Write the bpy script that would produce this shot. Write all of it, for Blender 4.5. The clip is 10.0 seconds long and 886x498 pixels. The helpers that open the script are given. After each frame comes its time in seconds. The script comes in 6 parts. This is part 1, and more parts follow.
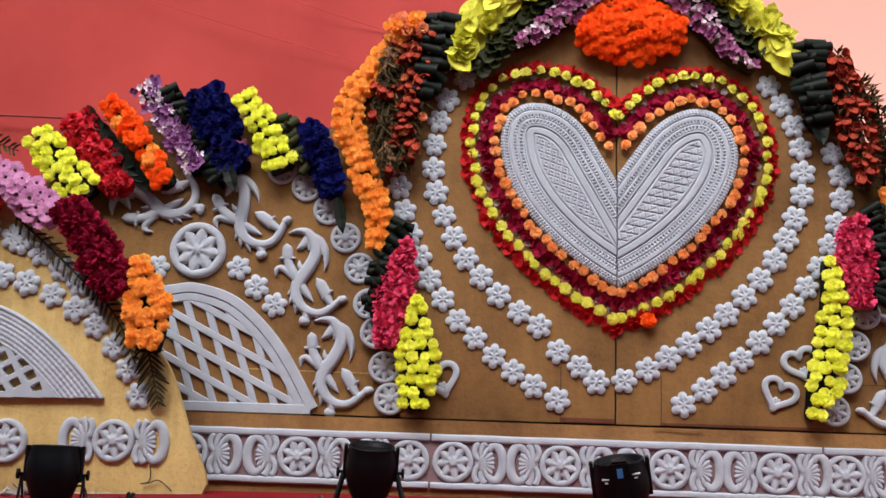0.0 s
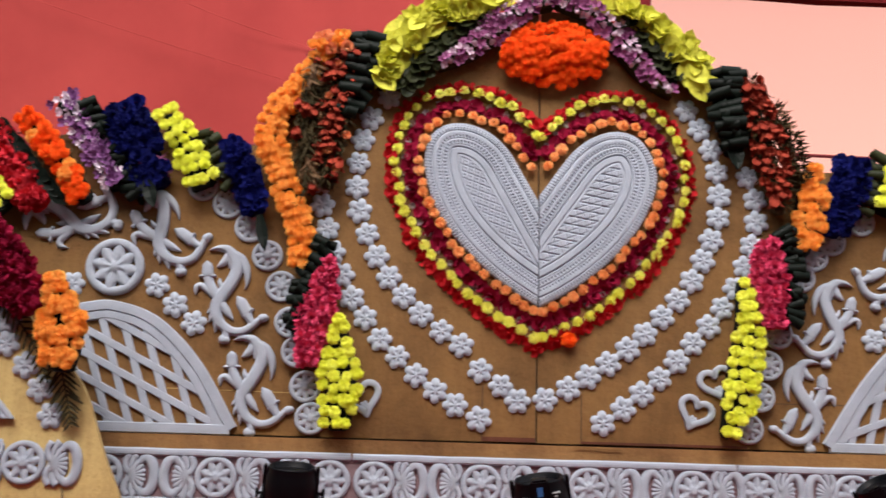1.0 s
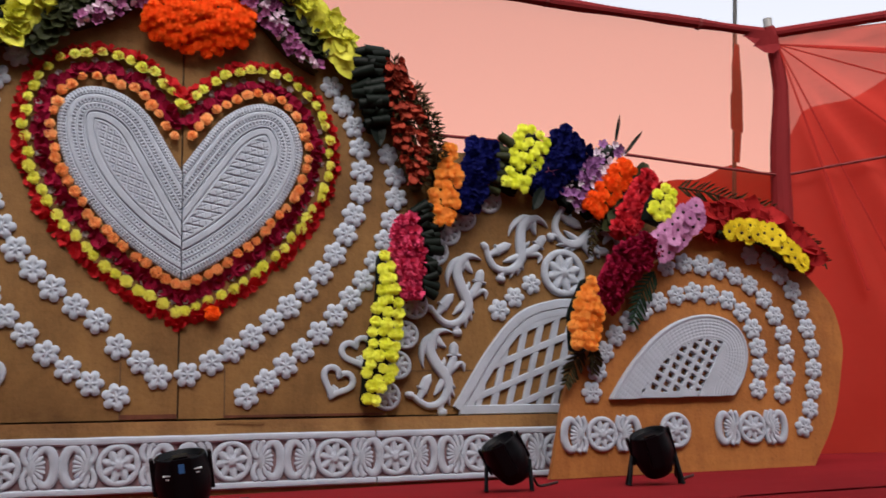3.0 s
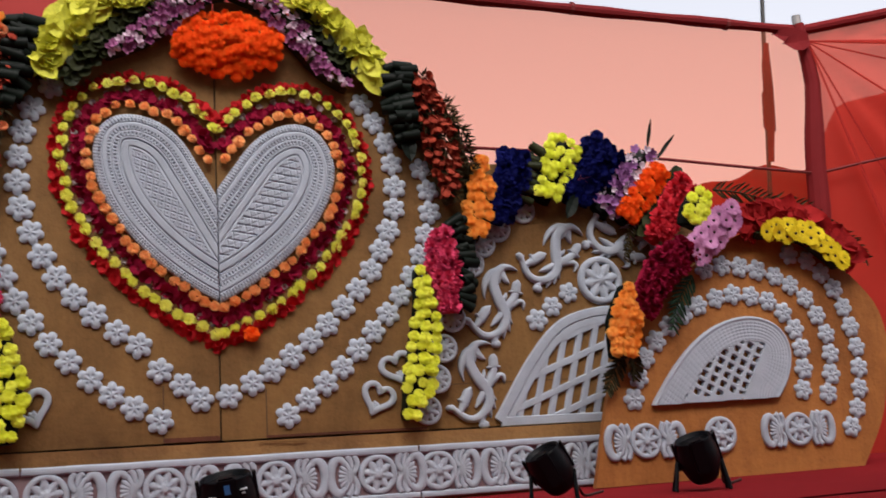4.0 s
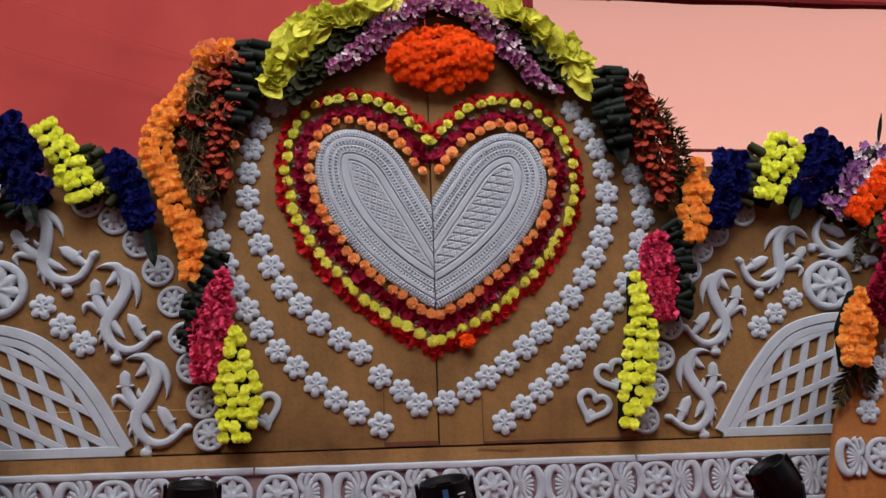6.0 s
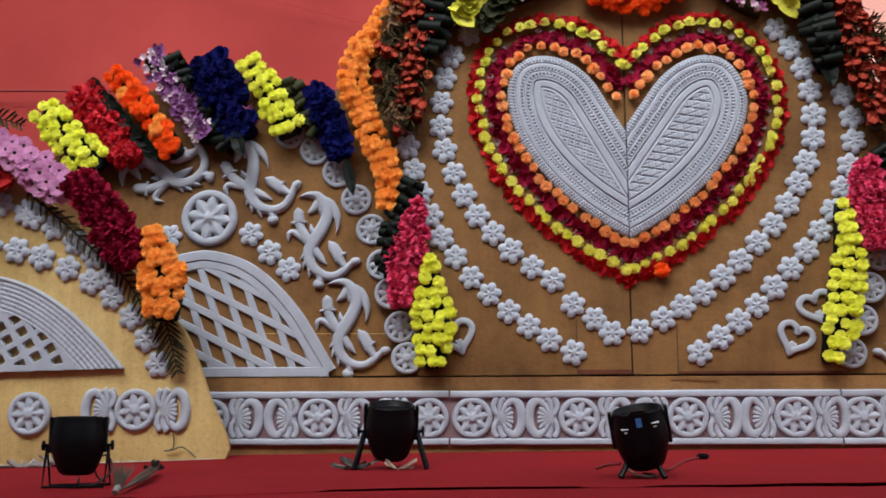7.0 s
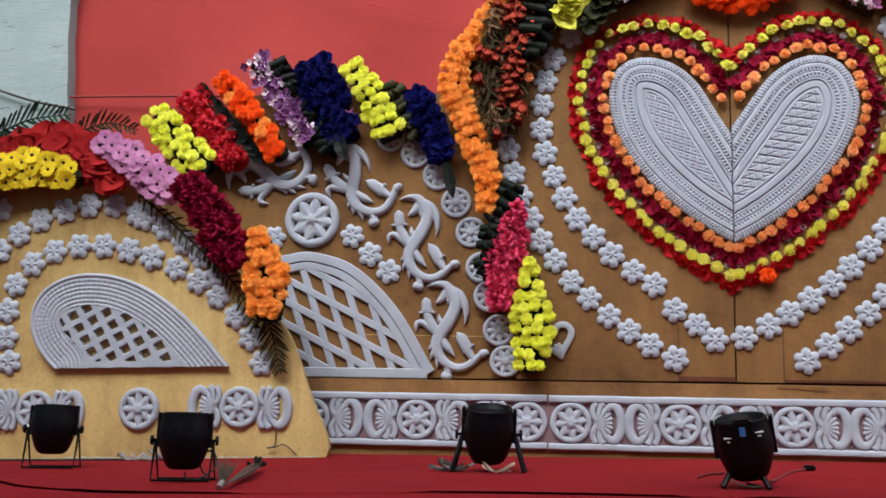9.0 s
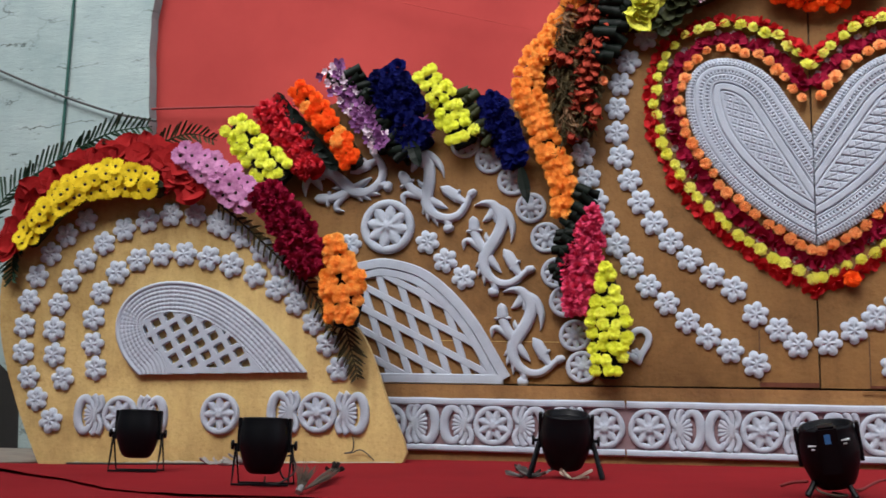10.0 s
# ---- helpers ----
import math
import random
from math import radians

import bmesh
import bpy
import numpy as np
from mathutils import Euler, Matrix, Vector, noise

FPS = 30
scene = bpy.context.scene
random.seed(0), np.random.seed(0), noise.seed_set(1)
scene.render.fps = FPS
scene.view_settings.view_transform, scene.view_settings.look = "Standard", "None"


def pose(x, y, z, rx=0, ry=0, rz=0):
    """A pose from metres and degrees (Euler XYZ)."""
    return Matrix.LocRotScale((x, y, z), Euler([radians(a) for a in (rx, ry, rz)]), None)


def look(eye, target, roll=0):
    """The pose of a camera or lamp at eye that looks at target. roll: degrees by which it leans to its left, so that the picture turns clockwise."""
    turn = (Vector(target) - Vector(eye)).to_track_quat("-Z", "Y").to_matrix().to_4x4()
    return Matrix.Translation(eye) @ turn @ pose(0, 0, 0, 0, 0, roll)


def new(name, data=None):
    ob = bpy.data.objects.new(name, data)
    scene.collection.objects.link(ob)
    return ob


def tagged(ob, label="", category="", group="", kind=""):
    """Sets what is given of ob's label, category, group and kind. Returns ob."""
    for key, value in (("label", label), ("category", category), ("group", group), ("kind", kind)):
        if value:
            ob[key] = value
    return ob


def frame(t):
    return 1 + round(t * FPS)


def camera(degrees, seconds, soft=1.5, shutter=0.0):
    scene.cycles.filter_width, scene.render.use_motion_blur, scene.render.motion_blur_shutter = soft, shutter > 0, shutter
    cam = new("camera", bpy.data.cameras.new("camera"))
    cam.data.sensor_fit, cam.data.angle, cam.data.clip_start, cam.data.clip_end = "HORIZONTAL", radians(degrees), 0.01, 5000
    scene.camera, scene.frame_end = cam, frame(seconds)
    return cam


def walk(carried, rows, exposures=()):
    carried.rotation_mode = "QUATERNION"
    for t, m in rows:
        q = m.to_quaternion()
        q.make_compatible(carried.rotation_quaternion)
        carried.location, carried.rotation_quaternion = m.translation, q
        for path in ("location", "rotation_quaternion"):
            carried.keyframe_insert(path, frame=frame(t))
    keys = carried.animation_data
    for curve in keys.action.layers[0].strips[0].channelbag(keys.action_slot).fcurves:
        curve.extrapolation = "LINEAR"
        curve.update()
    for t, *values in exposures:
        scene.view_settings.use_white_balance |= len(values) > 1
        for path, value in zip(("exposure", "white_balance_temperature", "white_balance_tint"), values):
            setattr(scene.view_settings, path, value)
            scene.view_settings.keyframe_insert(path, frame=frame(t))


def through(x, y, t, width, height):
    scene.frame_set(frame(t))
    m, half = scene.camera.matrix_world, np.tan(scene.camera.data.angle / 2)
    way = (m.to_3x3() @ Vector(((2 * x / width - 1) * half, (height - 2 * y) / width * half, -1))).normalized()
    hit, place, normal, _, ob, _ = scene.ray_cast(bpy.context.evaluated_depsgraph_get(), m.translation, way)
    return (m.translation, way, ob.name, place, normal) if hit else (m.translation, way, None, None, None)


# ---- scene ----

# ---------------------------------------------------------------- camera
cam = camera(46.2, 10.0, soft=1.5, shutter=0.35)
EYE = (-0.63, -5.2, 0.24)      # a spectator standing before a raised stage; z = 0 is the stage floor at the backdrop
ROWS = [  # seconds and the three angles of the turn
    (0, 100.714, -1.981, 2.349), (0.5, 101.472, -2.332, 1.523), (1, 101.889, -1.634, -1.911),
    (1.5, 102.039, -0.671, -7.284), (2, 101.723, 0.185, -10.695), (2.5, 101.312, 1.267, -15.468),
    (2.7, 101.047, 1.254, -18.012), (2.95, 100.553, 1.482, -20.559), (3.25, 99.868, 2.174, -21.991),
    (3.55, 99.661, 2.943, -21.733), (3.8, 100.293, 3.350, -20.287), (4, 101.195, 3.522, -18.699),
    (4.5, 102.404, 3.218, -16.337), (5, 102.432, 2.153, -10.451), (5.2, 102.100, 1.972, -7.831),
    (5.45, 101.976, 1.872, -6.201), (5.75, 102.191, 1.947, -6.778), (6.05, 102.123, 2.005, -7.060),
    (6.3, 101.329, 1.866, -4.735), (6.5, 100.303, 1.646, -1.393), (7, 98.384, 0.201, 3.373),
    (7.5, 97.798, -0.078, 4.195), (8, 98.290, -0.499, 4.185), (8.5, 98.242, -0.660, 6.122),
    (9, 98.508, -1.056, 8.722), (9.5, 98.920, -1.079, 10.546), (10, 98.744, -1.188, 12.880),
]
walk(cam, [(t, pose(*EYE, rx, ry, rz)) for t, rx, ry, rz in ROWS], exposures=[
    (0.0, -0.15, 6600, 13), (1.0, -0.19, 6600, 13), (2.5, -0.56, 6630, 13), (4.0, -0.68, 6660, 14), (5.0, -0.82, 6700, 14),
    (6.5, -0.55, 6450, 12), (7.5, -0.35, 6230, 10), (10.0, -0.27, 6250, 10)])

# ---------------------------------------------------------------- light
world = bpy.data.worlds.new("world")
scene.world = world
world.use_nodes = True
wn = world.node_tree.nodes
sky = wn.new("ShaderNodeTexSky")
sky.sky_type = "NISHITA"
sky.sun_disc = False
sky.sun_elevation, sky.sun_rotation = radians(48), radians(192)
sky.air_density, sky.dust_density, sky.ozone_density = 1.0, 5.0, 1.0
grey = wn.new("ShaderNodeHueSaturation")   # a thin high overcast takes most of the blue out
grey.inputs["Saturation"].default_value = 0.30
world.node_tree.links.new(sky.outputs["Color"], grey.inputs["Color"])
world.node_tree.links.new(grey.outputs["Color"], wn["Background"].inputs["Color"])
wn["Background"].inputs["Strength"].default_value = 0.50

sun = new("sun", bpy.data.lights.new("sun", "SUN"))
sun.data.energy, sun.data.angle, sun.data.color = 0.26, radians(42), (1.0, 0.97, 0.94)
sun.matrix_world = look((-1.5, -7.0, 9.0), (0, 0, 1))

# ---------------------------------------------------------------- materials
def shader(name, rough=0.6):
    m = bpy.data.materials.new(name)
    m.use_nodes = True
    n, l = m.node_tree.nodes, m.node_tree.links
    p = n["Principled BSDF"]
    p.inputs["Roughness"].default_value = rough
    return m, n, l, p


def noise_node(n, l, scale, detail=4.0, rough=0.6, object_space=True):
    tc = n.new("ShaderNodeTexCoord")
    t = n.new("ShaderNodeTexNoise")
    t.inputs["Scale"].default_value, t.inputs["Detail"].default_value, t.inputs["Roughness"].default_value = scale, detail, rough
    l.new(tc.outputs["Object"], t.inputs["Vector"])
    return t


def ramp(n, l, source, stops):
    r = n.new("ShaderNodeValToRGB")
    e = r.color_ramp.elements
    while len(e) < len(stops):
        e.new(0.5)
    for k, (at, c) in zip(e, stops):
        k.position, k.color = at, (*c, 1)
    l.new(source, r.inputs["Fac"])
    return r


def mixed(n, l, kind, fac, a, b):
    m = n.new("ShaderNodeMix")
    m.data_type, m.blend_type = "RGBA", kind
    for socket, v in ((m.inputs["Factor"], fac), (m.inputs["A"], a), (m.inputs["B"], b)):
        if isinstance(v, (int, float)):
            socket.default_value = v
        elif isinstance(v, tuple):
            socket.default_value = (*v, 1)
        else:
            l.new(v, socket)
    return m.outputs["Result"]


def bumped(n, l, p, height, strength, distance):
    b = n.new("ShaderNodeBump")
    b.inputs["Strength"].default_value, b.inputs["Distance"].default_value = strength, distance
    l.new(height, b.inputs["Height"])
    l.new(b.outputs["Normal"], p.inputs["Normal"])


def cardboard(name, c, dark, rough=0.75):
    """Painted brown packing board: broad blotches, water streaks, scuffs, a pressed sheet edge here and there."""
    m, n, l, p = shader(name, rough)
    p.inputs["Specular IOR Level"].default_value = 0.25
    big = noise_node(n, l, 2.0, 7, 0.68)
    pale = tuple(min(1, v * k) for v, k in zip(c, (1.22, 1.24, 1.22)))
    col = ramp(n, l, big.outputs["Fac"], [(0.30, dark), (0.50, c), (0.74, pale)])
    fine = noise_node(n, l, 46, 6, 0.75)
    spots = ramp(n, l, fine.outputs["Fac"], [(0.28, (0.62, 0.57, 0.50)), (0.48, (1, 1, 1)), (0.72, (1.10, 1.08, 1.05))])
    out = mixed(n, l, "MULTIPLY", 0.6, col.outputs["Color"], spots.outputs["Color"])
    tc = n.new("ShaderNodeTexCoord")

    def stretched(scale, size):
        mp = n.new("ShaderNodeMapping")
        mp.inputs["Scale"].default_value = scale
        l.new(tc.outputs["Object"], mp.inputs["Vector"])
        st = n.new("ShaderNodeTexNoise")
        st.inputs["Scale"].default_value, st.inputs["Detail"].default_value, st.inputs["Roughness"].default_value = size, 6, 0.65
        l.new(mp.outputs["Vector"], st.inputs["Vector"])
        return st.outputs["Fac"]

    streak = ramp(n, l, stretched((7, 7, 0.6), 2.4), [(0.34, (0.62, 0.57, 0.50)), (0.56, (1, 1, 1))])
    out = mixed(n, l, "MULTIPLY", 0.3, out, streak.outputs["Color"])
    scuff = ramp(n, l, stretched((1.2, 1.2, 9), 3.0), [(0.64, (1, 1, 1)), (0.72, (1.28, 1.25, 1.2))])
    out = mixed(n, l, "MULTIPLY", 0.6, out, scuff.outputs["Color"])
    damp = noise_node(n, l, 1.1, 6, 0.62)
    stain = ramp(n, l, damp.outputs["Fac"], [(0.36, (0.52, 0.46, 0.38)), (0.50, (0.92, 0.90, 0.88)), (0.60, (1, 1, 1))])
    out = mixed(n, l, "MULTIPLY", 0.8, out, stain.outputs["Color"])
    l.new(out, p.inputs["Base Color"])
    bumped(n, l, p, big.outputs["Fac"], 0.5, 0.04)
    return m


def foam(name, c=(0.60, 0.61, 0.64), rough=0.8):
    """Cut polystyrene: white, faintly beaded, greyed in places."""
    m, n, l, p = shader(name, rough)
    big = noise_node(n, l, 9, 4)
    col = ramp(n, l, big.outputs["Fac"], [(0.3, tuple(v * 0.88 for v in c)), (0.6, c)])
    tc = n.new("ShaderNodeTexCoord")
    v = n.new("ShaderNodeTexVoronoi")
    v.inputs["Scale"].default_value = 260
    l.new(tc.outputs["Object"], v.inputs["Vector"])
    l.new(col.outputs["Color"], p.inputs["Base Color"])
    p.inputs["Specular IOR Level"].default_value = 0.12
    p.inputs["Subsurface Weight"].default_value = 0.6
    p.inputs["Subsurface Radius"].default_value = (1.0, 1.0, 1.0)
    p.inputs["Subsurface Scale"].default_value = 0.012
    bumped(n, l, p, v.outputs["Distance"], 0.2, 0.003)
    return m


def petal(name, c, tip=None, rough=0.7, spread=0.24, glow=0.14, gloss=0.06):
    """Dyed cloth or real petal: colour varies from bloom to bloom and over the petal, a little light passes through."""
    m, n, l, p = shader(name, rough)
    info = n.new("ShaderNodeObjectInfo")
    isl = noise_node(n, l, 5, 3)
    dark = tuple(v * (1 - spread) for v in c)
    light = tip or tuple(min(1, v * (1 + spread * 0.6) + 0.01) for v in c)
    a = ramp(n, l, info.outputs["Random"], [(0.0, dark), (1.0, light)])
    b = ramp(n, l, isl.outputs["Fac"], [(0.3, dark), (0.7, light)])
    col = mixed(n, l, "MIX", 0.5, a.outputs["Color"], b.outputs["Color"])
    l.new(col, p.inputs["Base Color"])
    tr = n.new("ShaderNodeBsdfTranslucent")
    l.new(col, tr.inputs["Color"])
    mx = n.new("ShaderNodeMixShader")
    mx.inputs[0].default_value = glow
    l.new(p.outputs[0], mx.inputs[1])
    l.new(tr.outputs[0], mx.inputs[2])
    l.new(mx.outputs[0], n["Material Output"].inputs["Surface"])
    p.inputs["Specular IOR Level"].default_value = gloss
    return m


def cloth(name, c, dark, through=0.0, clear=0.0, gloss=0.15):
    """Red awning cloth with a weave, slight blotches; thin pieces let daylight through."""
    m, n, l, p = shader(name, 0.85)
    p.inputs["Specular IOR Level"].default_value = gloss
    big = noise_node(n, l, 0.8, 5, 0.6)
    col = ramp(n, l, big.outputs["Fac"], [(0.3, dark), (0.7, c)])
    tc = n.new("ShaderNodeTexCoord")
    weave = n.new("ShaderNodeTexWave")
    weave.inputs["Scale"].default_value, weave.inputs["Distortion"].default_value = 120, 1.0
    l.new(tc.outputs["Object"], weave.inputs["Vector"])
    bumped(n, l, p, weave.outputs["Fac"], 0.1, 0.002)
    l.new(col.outputs["Color"], p.inputs["Base Color"])
    last = p.outputs[0]
    if through:
        tr = n.new("ShaderNodeBsdfTranslucent")
        l.new(col.outputs["Color"], tr.inputs["Color"])
        mx = n.new("ShaderNodeMixShader")
        mx.inputs[0].default_value = through
        l.new(last, mx.inputs[1])
        l.new(tr.outputs[0], mx.inputs[2])
        last = mx.outputs[0]
    if clear:
        cl = n.new("ShaderNodeBsdfTransparent")
        cl.inputs["Color"].default_value = (1.0, 0.485, 0.365, 1)
        mx = n.new("ShaderNodeMixShader")
        mx.inputs[0].default_value = clear
        l.new(last, mx.inputs[1])
        l.new(cl.outputs[0], mx.inputs[2])
        last = mx.outputs[0]
    l.new(last, n["Material Output"].inputs["Surface"])
    return m


def plain(name, c, rough=0.5, metal=0.0, spread=0.2, scale=20):
    m, n, l, p = shader(name, rough)
    t = noise_node(n, l, scale, 4)
    col = ramp(n, l, t.outputs["Fac"], [(0.3, tuple(v * (1 - spread) for v in c)), (0.7, c)])
    l.new(col.outputs["Color"], p.inputs["Base Color"])
    p.inputs["Metallic"].default_value = metal
    bumped(n, l, p, t.outputs["Fac"], 0.15, 0.004)
    return m


BOARD = cardboard("brown_board", (0.194, 0.101, 0.032), (0.126, 0.064, 0.020))
BOARD_YELLOW = cardboard("yellow_brown_board", (0.51, 0.372, 0.150), (0.40, 0.280, 0.110))
BOARD_ORANGE = cardboard("orange_brown_board", (0.36, 0.138, 0.035), (0.27, 0.10, 0.026))
BOARD_RED = cardboard("reddish_patch_board", (0.11, 0.034, 0.018), (0.06, 0.020, 0.012))
PLINTH = cardboard("plinth_board", (0.25, 0.132, 0.048), (0.16, 0.078, 0.030))
JOINT = plain("cut_board_edge", (0.07, 0.032, 0.014), 0.9)
BACKING_PINK = plain("dull_pink_backing", (0.20, 0.125, 0.135), 0.8)
FOAM = foam("white_foam", (0.372, 0.412, 0.475))
FOAM_WARM = foam("foam_flower", (0.395, 0.442, 0.508))
CLOTH_RED = cloth("red_cloth", (0.46, 0.064, 0.056), (0.35, 0.044, 0.040), through=0.24)
SEAM_SHADOW = cloth("seam_shadow_cloth", (0.44, 0.060, 0.052), (0.36, 0.046, 0.040))
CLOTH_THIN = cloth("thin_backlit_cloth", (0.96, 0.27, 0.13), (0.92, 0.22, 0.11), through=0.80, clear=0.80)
CLOTH_SIDE = cloth("gathered_red_cloth", (0.74, 0.085, 0.06), (0.62, 0.06, 0.04), through=0.6, clear=0.2)
FOLD = cloth("doubled_fold", (0.42, 0.03, 0.025), (0.32, 0.022, 0.02), through=0.3, clear=0.25)
RAIL_RED = cloth("dark_red_wrapping", (0.18, 0.012, 0.014), (0.12, 0.009, 0.011))
CLOTH_DEEP = cloth("deep_red_cloth", (0.42, 0.030, 0.026), (0.33, 0.022, 0.020), through=0.25)
CARPET = cloth("red_carpet", (0.205, 0.0135, 0.0165), (0.145, 0.0095, 0.012), gloss=0.02)
# colour of the dark leaves; as garland backing it paints shade between blooms
DARK_LEAF_GAP_SHADE = petal("dark_leaf_gap_shade", (0.0018, 0.0034, 0.0022), (0.006, 0.011, 0.0075), 0.5, 0.4, 0.02, 0.10)
GREEN_LEAF = petal("green_leaf", (0.010, 0.016, 0.007), (0.045, 0.05, 0.02), 0.45, 0.4, 0.12, 0.10)
PALM = petal("palm_leaf", (0.028, 0.028, 0.013), (0.085, 0.07, 0.035), 0.5, 0.4, 0.15)
PALM_GREEN = petal("green_palm_leaf", (0.018, 0.05, 0.03), (0.05, 0.10, 0.06), 0.5, 0.4, 0.15)
YELLOW = petal("lemon_petal", (0.88, 0.93, 0.045), (0.98, 1.0, 0.20), spread=0.08, glow=0.40)
ORANGE = petal("orange_petal", (1.0, 0.38, 0.045), (1.0, 0.55, 0.14), spread=0.06, glow=0.42)
RED_ORANGE = petal("red_orange_petal", (1.0, 0.10, 0.008), (1.0, 0.20, 0.025), spread=0.10, glow=0.38)
RED = petal("red_petal", (0.52, 0.012, 0.018), (0.66, 0.03, 0.035))
CRIMSON = petal("crimson_petal", (0.64, 0.022, 0.038), (0.82, 0.055, 0.08))
MAROON = petal("maroon_petal", (0.21, 0.005, 0.026), (0.36, 0.012, 0.050))
PINK_RED = petal("rose_pink_petal", (0.70, 0.040, 0.13), (0.86, 0.11, 0.23))
NAVY = petal("navy_petal", (0.0012, 0.002, 0.034), (0.005, 0.008, 0.11))
PINK = petal("orchid_pink_petal", (0.50, 0.16, 0.39), (0.76, 0.38, 0.63))
PURPLE = petal("purple_petal", (0.14, 0.035, 0.165), (0.42, 0.19, 0.43))
LIME = petal("lime_yellow_petal", (0.93, 0.94, 0.11), (1.0, 0.99, 0.30), spread=0.08, glow=0.40)
NET = petal("pale_mauve_net", (0.34, 0.24, 0.26), (0.50, 0.40, 0.42), 0.7)
PEACH = petal("peach_petal", (1.0, 0.37, 0.09), (1.0, 0.58, 0.26), spread=0.08, glow=0.40)
MAUVE = petal("mauve_petal", (0.20, 0.035, 0.13), (0.45, 0.16, 0.33))
PALE_MAUVE = petal("pale_rose_petal", (0.55, 0.34, 0.48), (0.85, 0.68, 0.78))
PALE = petal("pale_mauve_petal", (0.72, 0.55, 0.70), (0.90, 0.82, 0.88))
GOLD = petal("golden_petal", (0.80, 0.59, 0.015), (0.95, 0.75, 0.04))
RUST = petal("rust_petal", (0.17, 0.018, 0.012), (0.46, 0.070, 0.038))
SALMON = petal("salmon_petal", (0.95, 0.28, 0.10), (1.0, 0.48, 0.25), glow=0.30)
DRY = petal("dry_brown_leaf", (0.10, 0.05, 0.022), (0.34, 0.20, 0.11), 0.6, 0.4, 0.15)
OLIVE = petal("olive_leaf", (0.022, 0.02, 0.008), (0.09, 0.065, 0.03), 0.5, 0.4, 0.15)
YELLOW_LEAF = petal("yellow_green_leaf", (0.50, 0.50, 0.03), (0.86, 0.84, 0.12), 0.45, 0.2, 0.25)
BRACT = petal("red_bract", (0.24, 0.008, 0.010), (0.40, 0.020, 0.020))
EYE_DARK = plain("flower_eye", (0.022, 0.009, 0.008), 0.8)
BLACK = plain("black_painted_metal", (0.0025, 0.003, 0.0045), 0.42, 0.0, 0.3)
LENS = plain("dark_lens", (0.003, 0.003, 0.004), 0.4)
for m in (BLACK, LENS):
    m.node_tree.nodes["Principled BSDF"].inputs["Specular IOR Level"].default_value = 0.14
CORD_RED = plain("red_cord", (0.22, 0.020, 0.020), 0.8)
ROPE = plain("dark_red_cord", (0.16, 0.012, 0.012), 0.8)
WIRE = plain("black_wire", (0.015, 0.014, 0.013), 0.5)
METAL_DULL = plain("dull_foil", (0.12, 0.115, 0.11), 0.5, 0.3)
METAL = plain("dull_metal", (0.30, 0.29, 0.28), 0.45, 0.7)
STRAW = plain("grey_straw", (0.10, 0.085, 0.06), 0.85)
PAPER = plain("torn_paper", (0.52, 0.48, 0.38), 0.9, 0, 0.3, 30)
PLASTIC = plain("crumpled_plastic", (0.35, 0.34, 0.33), 0.35)

# ---------------------------------------------------------------- tools for shapes
def part(name, bm, material, parent=None, label=""):
    """Links a bmesh as one mesh object, under a thing if one is given."""
    me = bpy.data.meshes.new(name)
    bm.to_mesh(me)
    bm.free()
    me.materials.append(material)
    ob = new(name, me)
    if parent:
        ob.parent = parent
        ob.matrix_parent_inverse = parent.matrix_basis.inverted()
    if label:
        ob["label"] = label
    return ob


def shared(name, me, parent, m):
    """One more object on a mesh that exists, as a part of parent."""
    ob = new(name, me)
    ob.parent = parent
    ob.matrix_parent_inverse = parent.matrix_basis.inverted()
    ob.matrix_basis = m
    return ob


def thing(name, at, label, category, group="", kind=""):
    ob = new(name)
    ob.empty_display_size = 0.05
    ob.matrix_basis = Matrix.Translation(at)
    return tagged(ob, label, category, group, kind)


def on_wall(x, z, y=0.0, spin=0.0, size=1.0, lean=0.0, nod=0.0):
    """A pose for a shape drawn in x, y with z towards the audience, set on the backdrop."""
    return Matrix.Translation((x, y, z)) @ Euler((radians(90 + nod), 0, radians(lean))).to_matrix().to_4x4() @ Matrix.Rotation(spin, 4, "Z") @ Matrix.Scale(size, 4)


def mesh_of(name, bm, material, smooth=True):
    me = bpy.data.meshes.new(name)
    bm.to_mesh(me)
    bm.free()
    me.materials.append(material)
    for f in me.polygons:
        f.use_smooth = smooth
    return me


def curve_points(ctrl, n):
    """Points at even steps along a smooth line through ctrl."""
    c = [Vector(p) for p in ctrl]
    if len(c) == 2:
        dense = [c[0].lerp(c[1], i / 60) for i in range(61)]
    else:
        c = [2 * c[0] - c[1], *c, 2 * c[-1] - c[-2]]
        dense = []
        for i in range(1, len(c) - 2):
            for k in range(40):
                t = k / 40
                a, b, d, e = c[i - 1], c[i], c[i + 1], c[i + 2]
                dense.append(0.5 * (2 * b + (d - a) * t + (2 * a - 5 * b + 4 * d - e) * t * t + (3 * b - a - 3 * d + e) * t ** 3))
        dense.append(c[-2])
    return even(dense, n)


def bezier_points(p, n):
    a, b, c, d = (Vector(q) for q in p)
    dense = []
    for i in range(201):
        t = i / 200
        dense.append(a * (1 - t) ** 3 + b * 3 * t * (1 - t) ** 2 + c * 3 * t * t * (1 - t) + d * t ** 3)
    return even(dense, n)


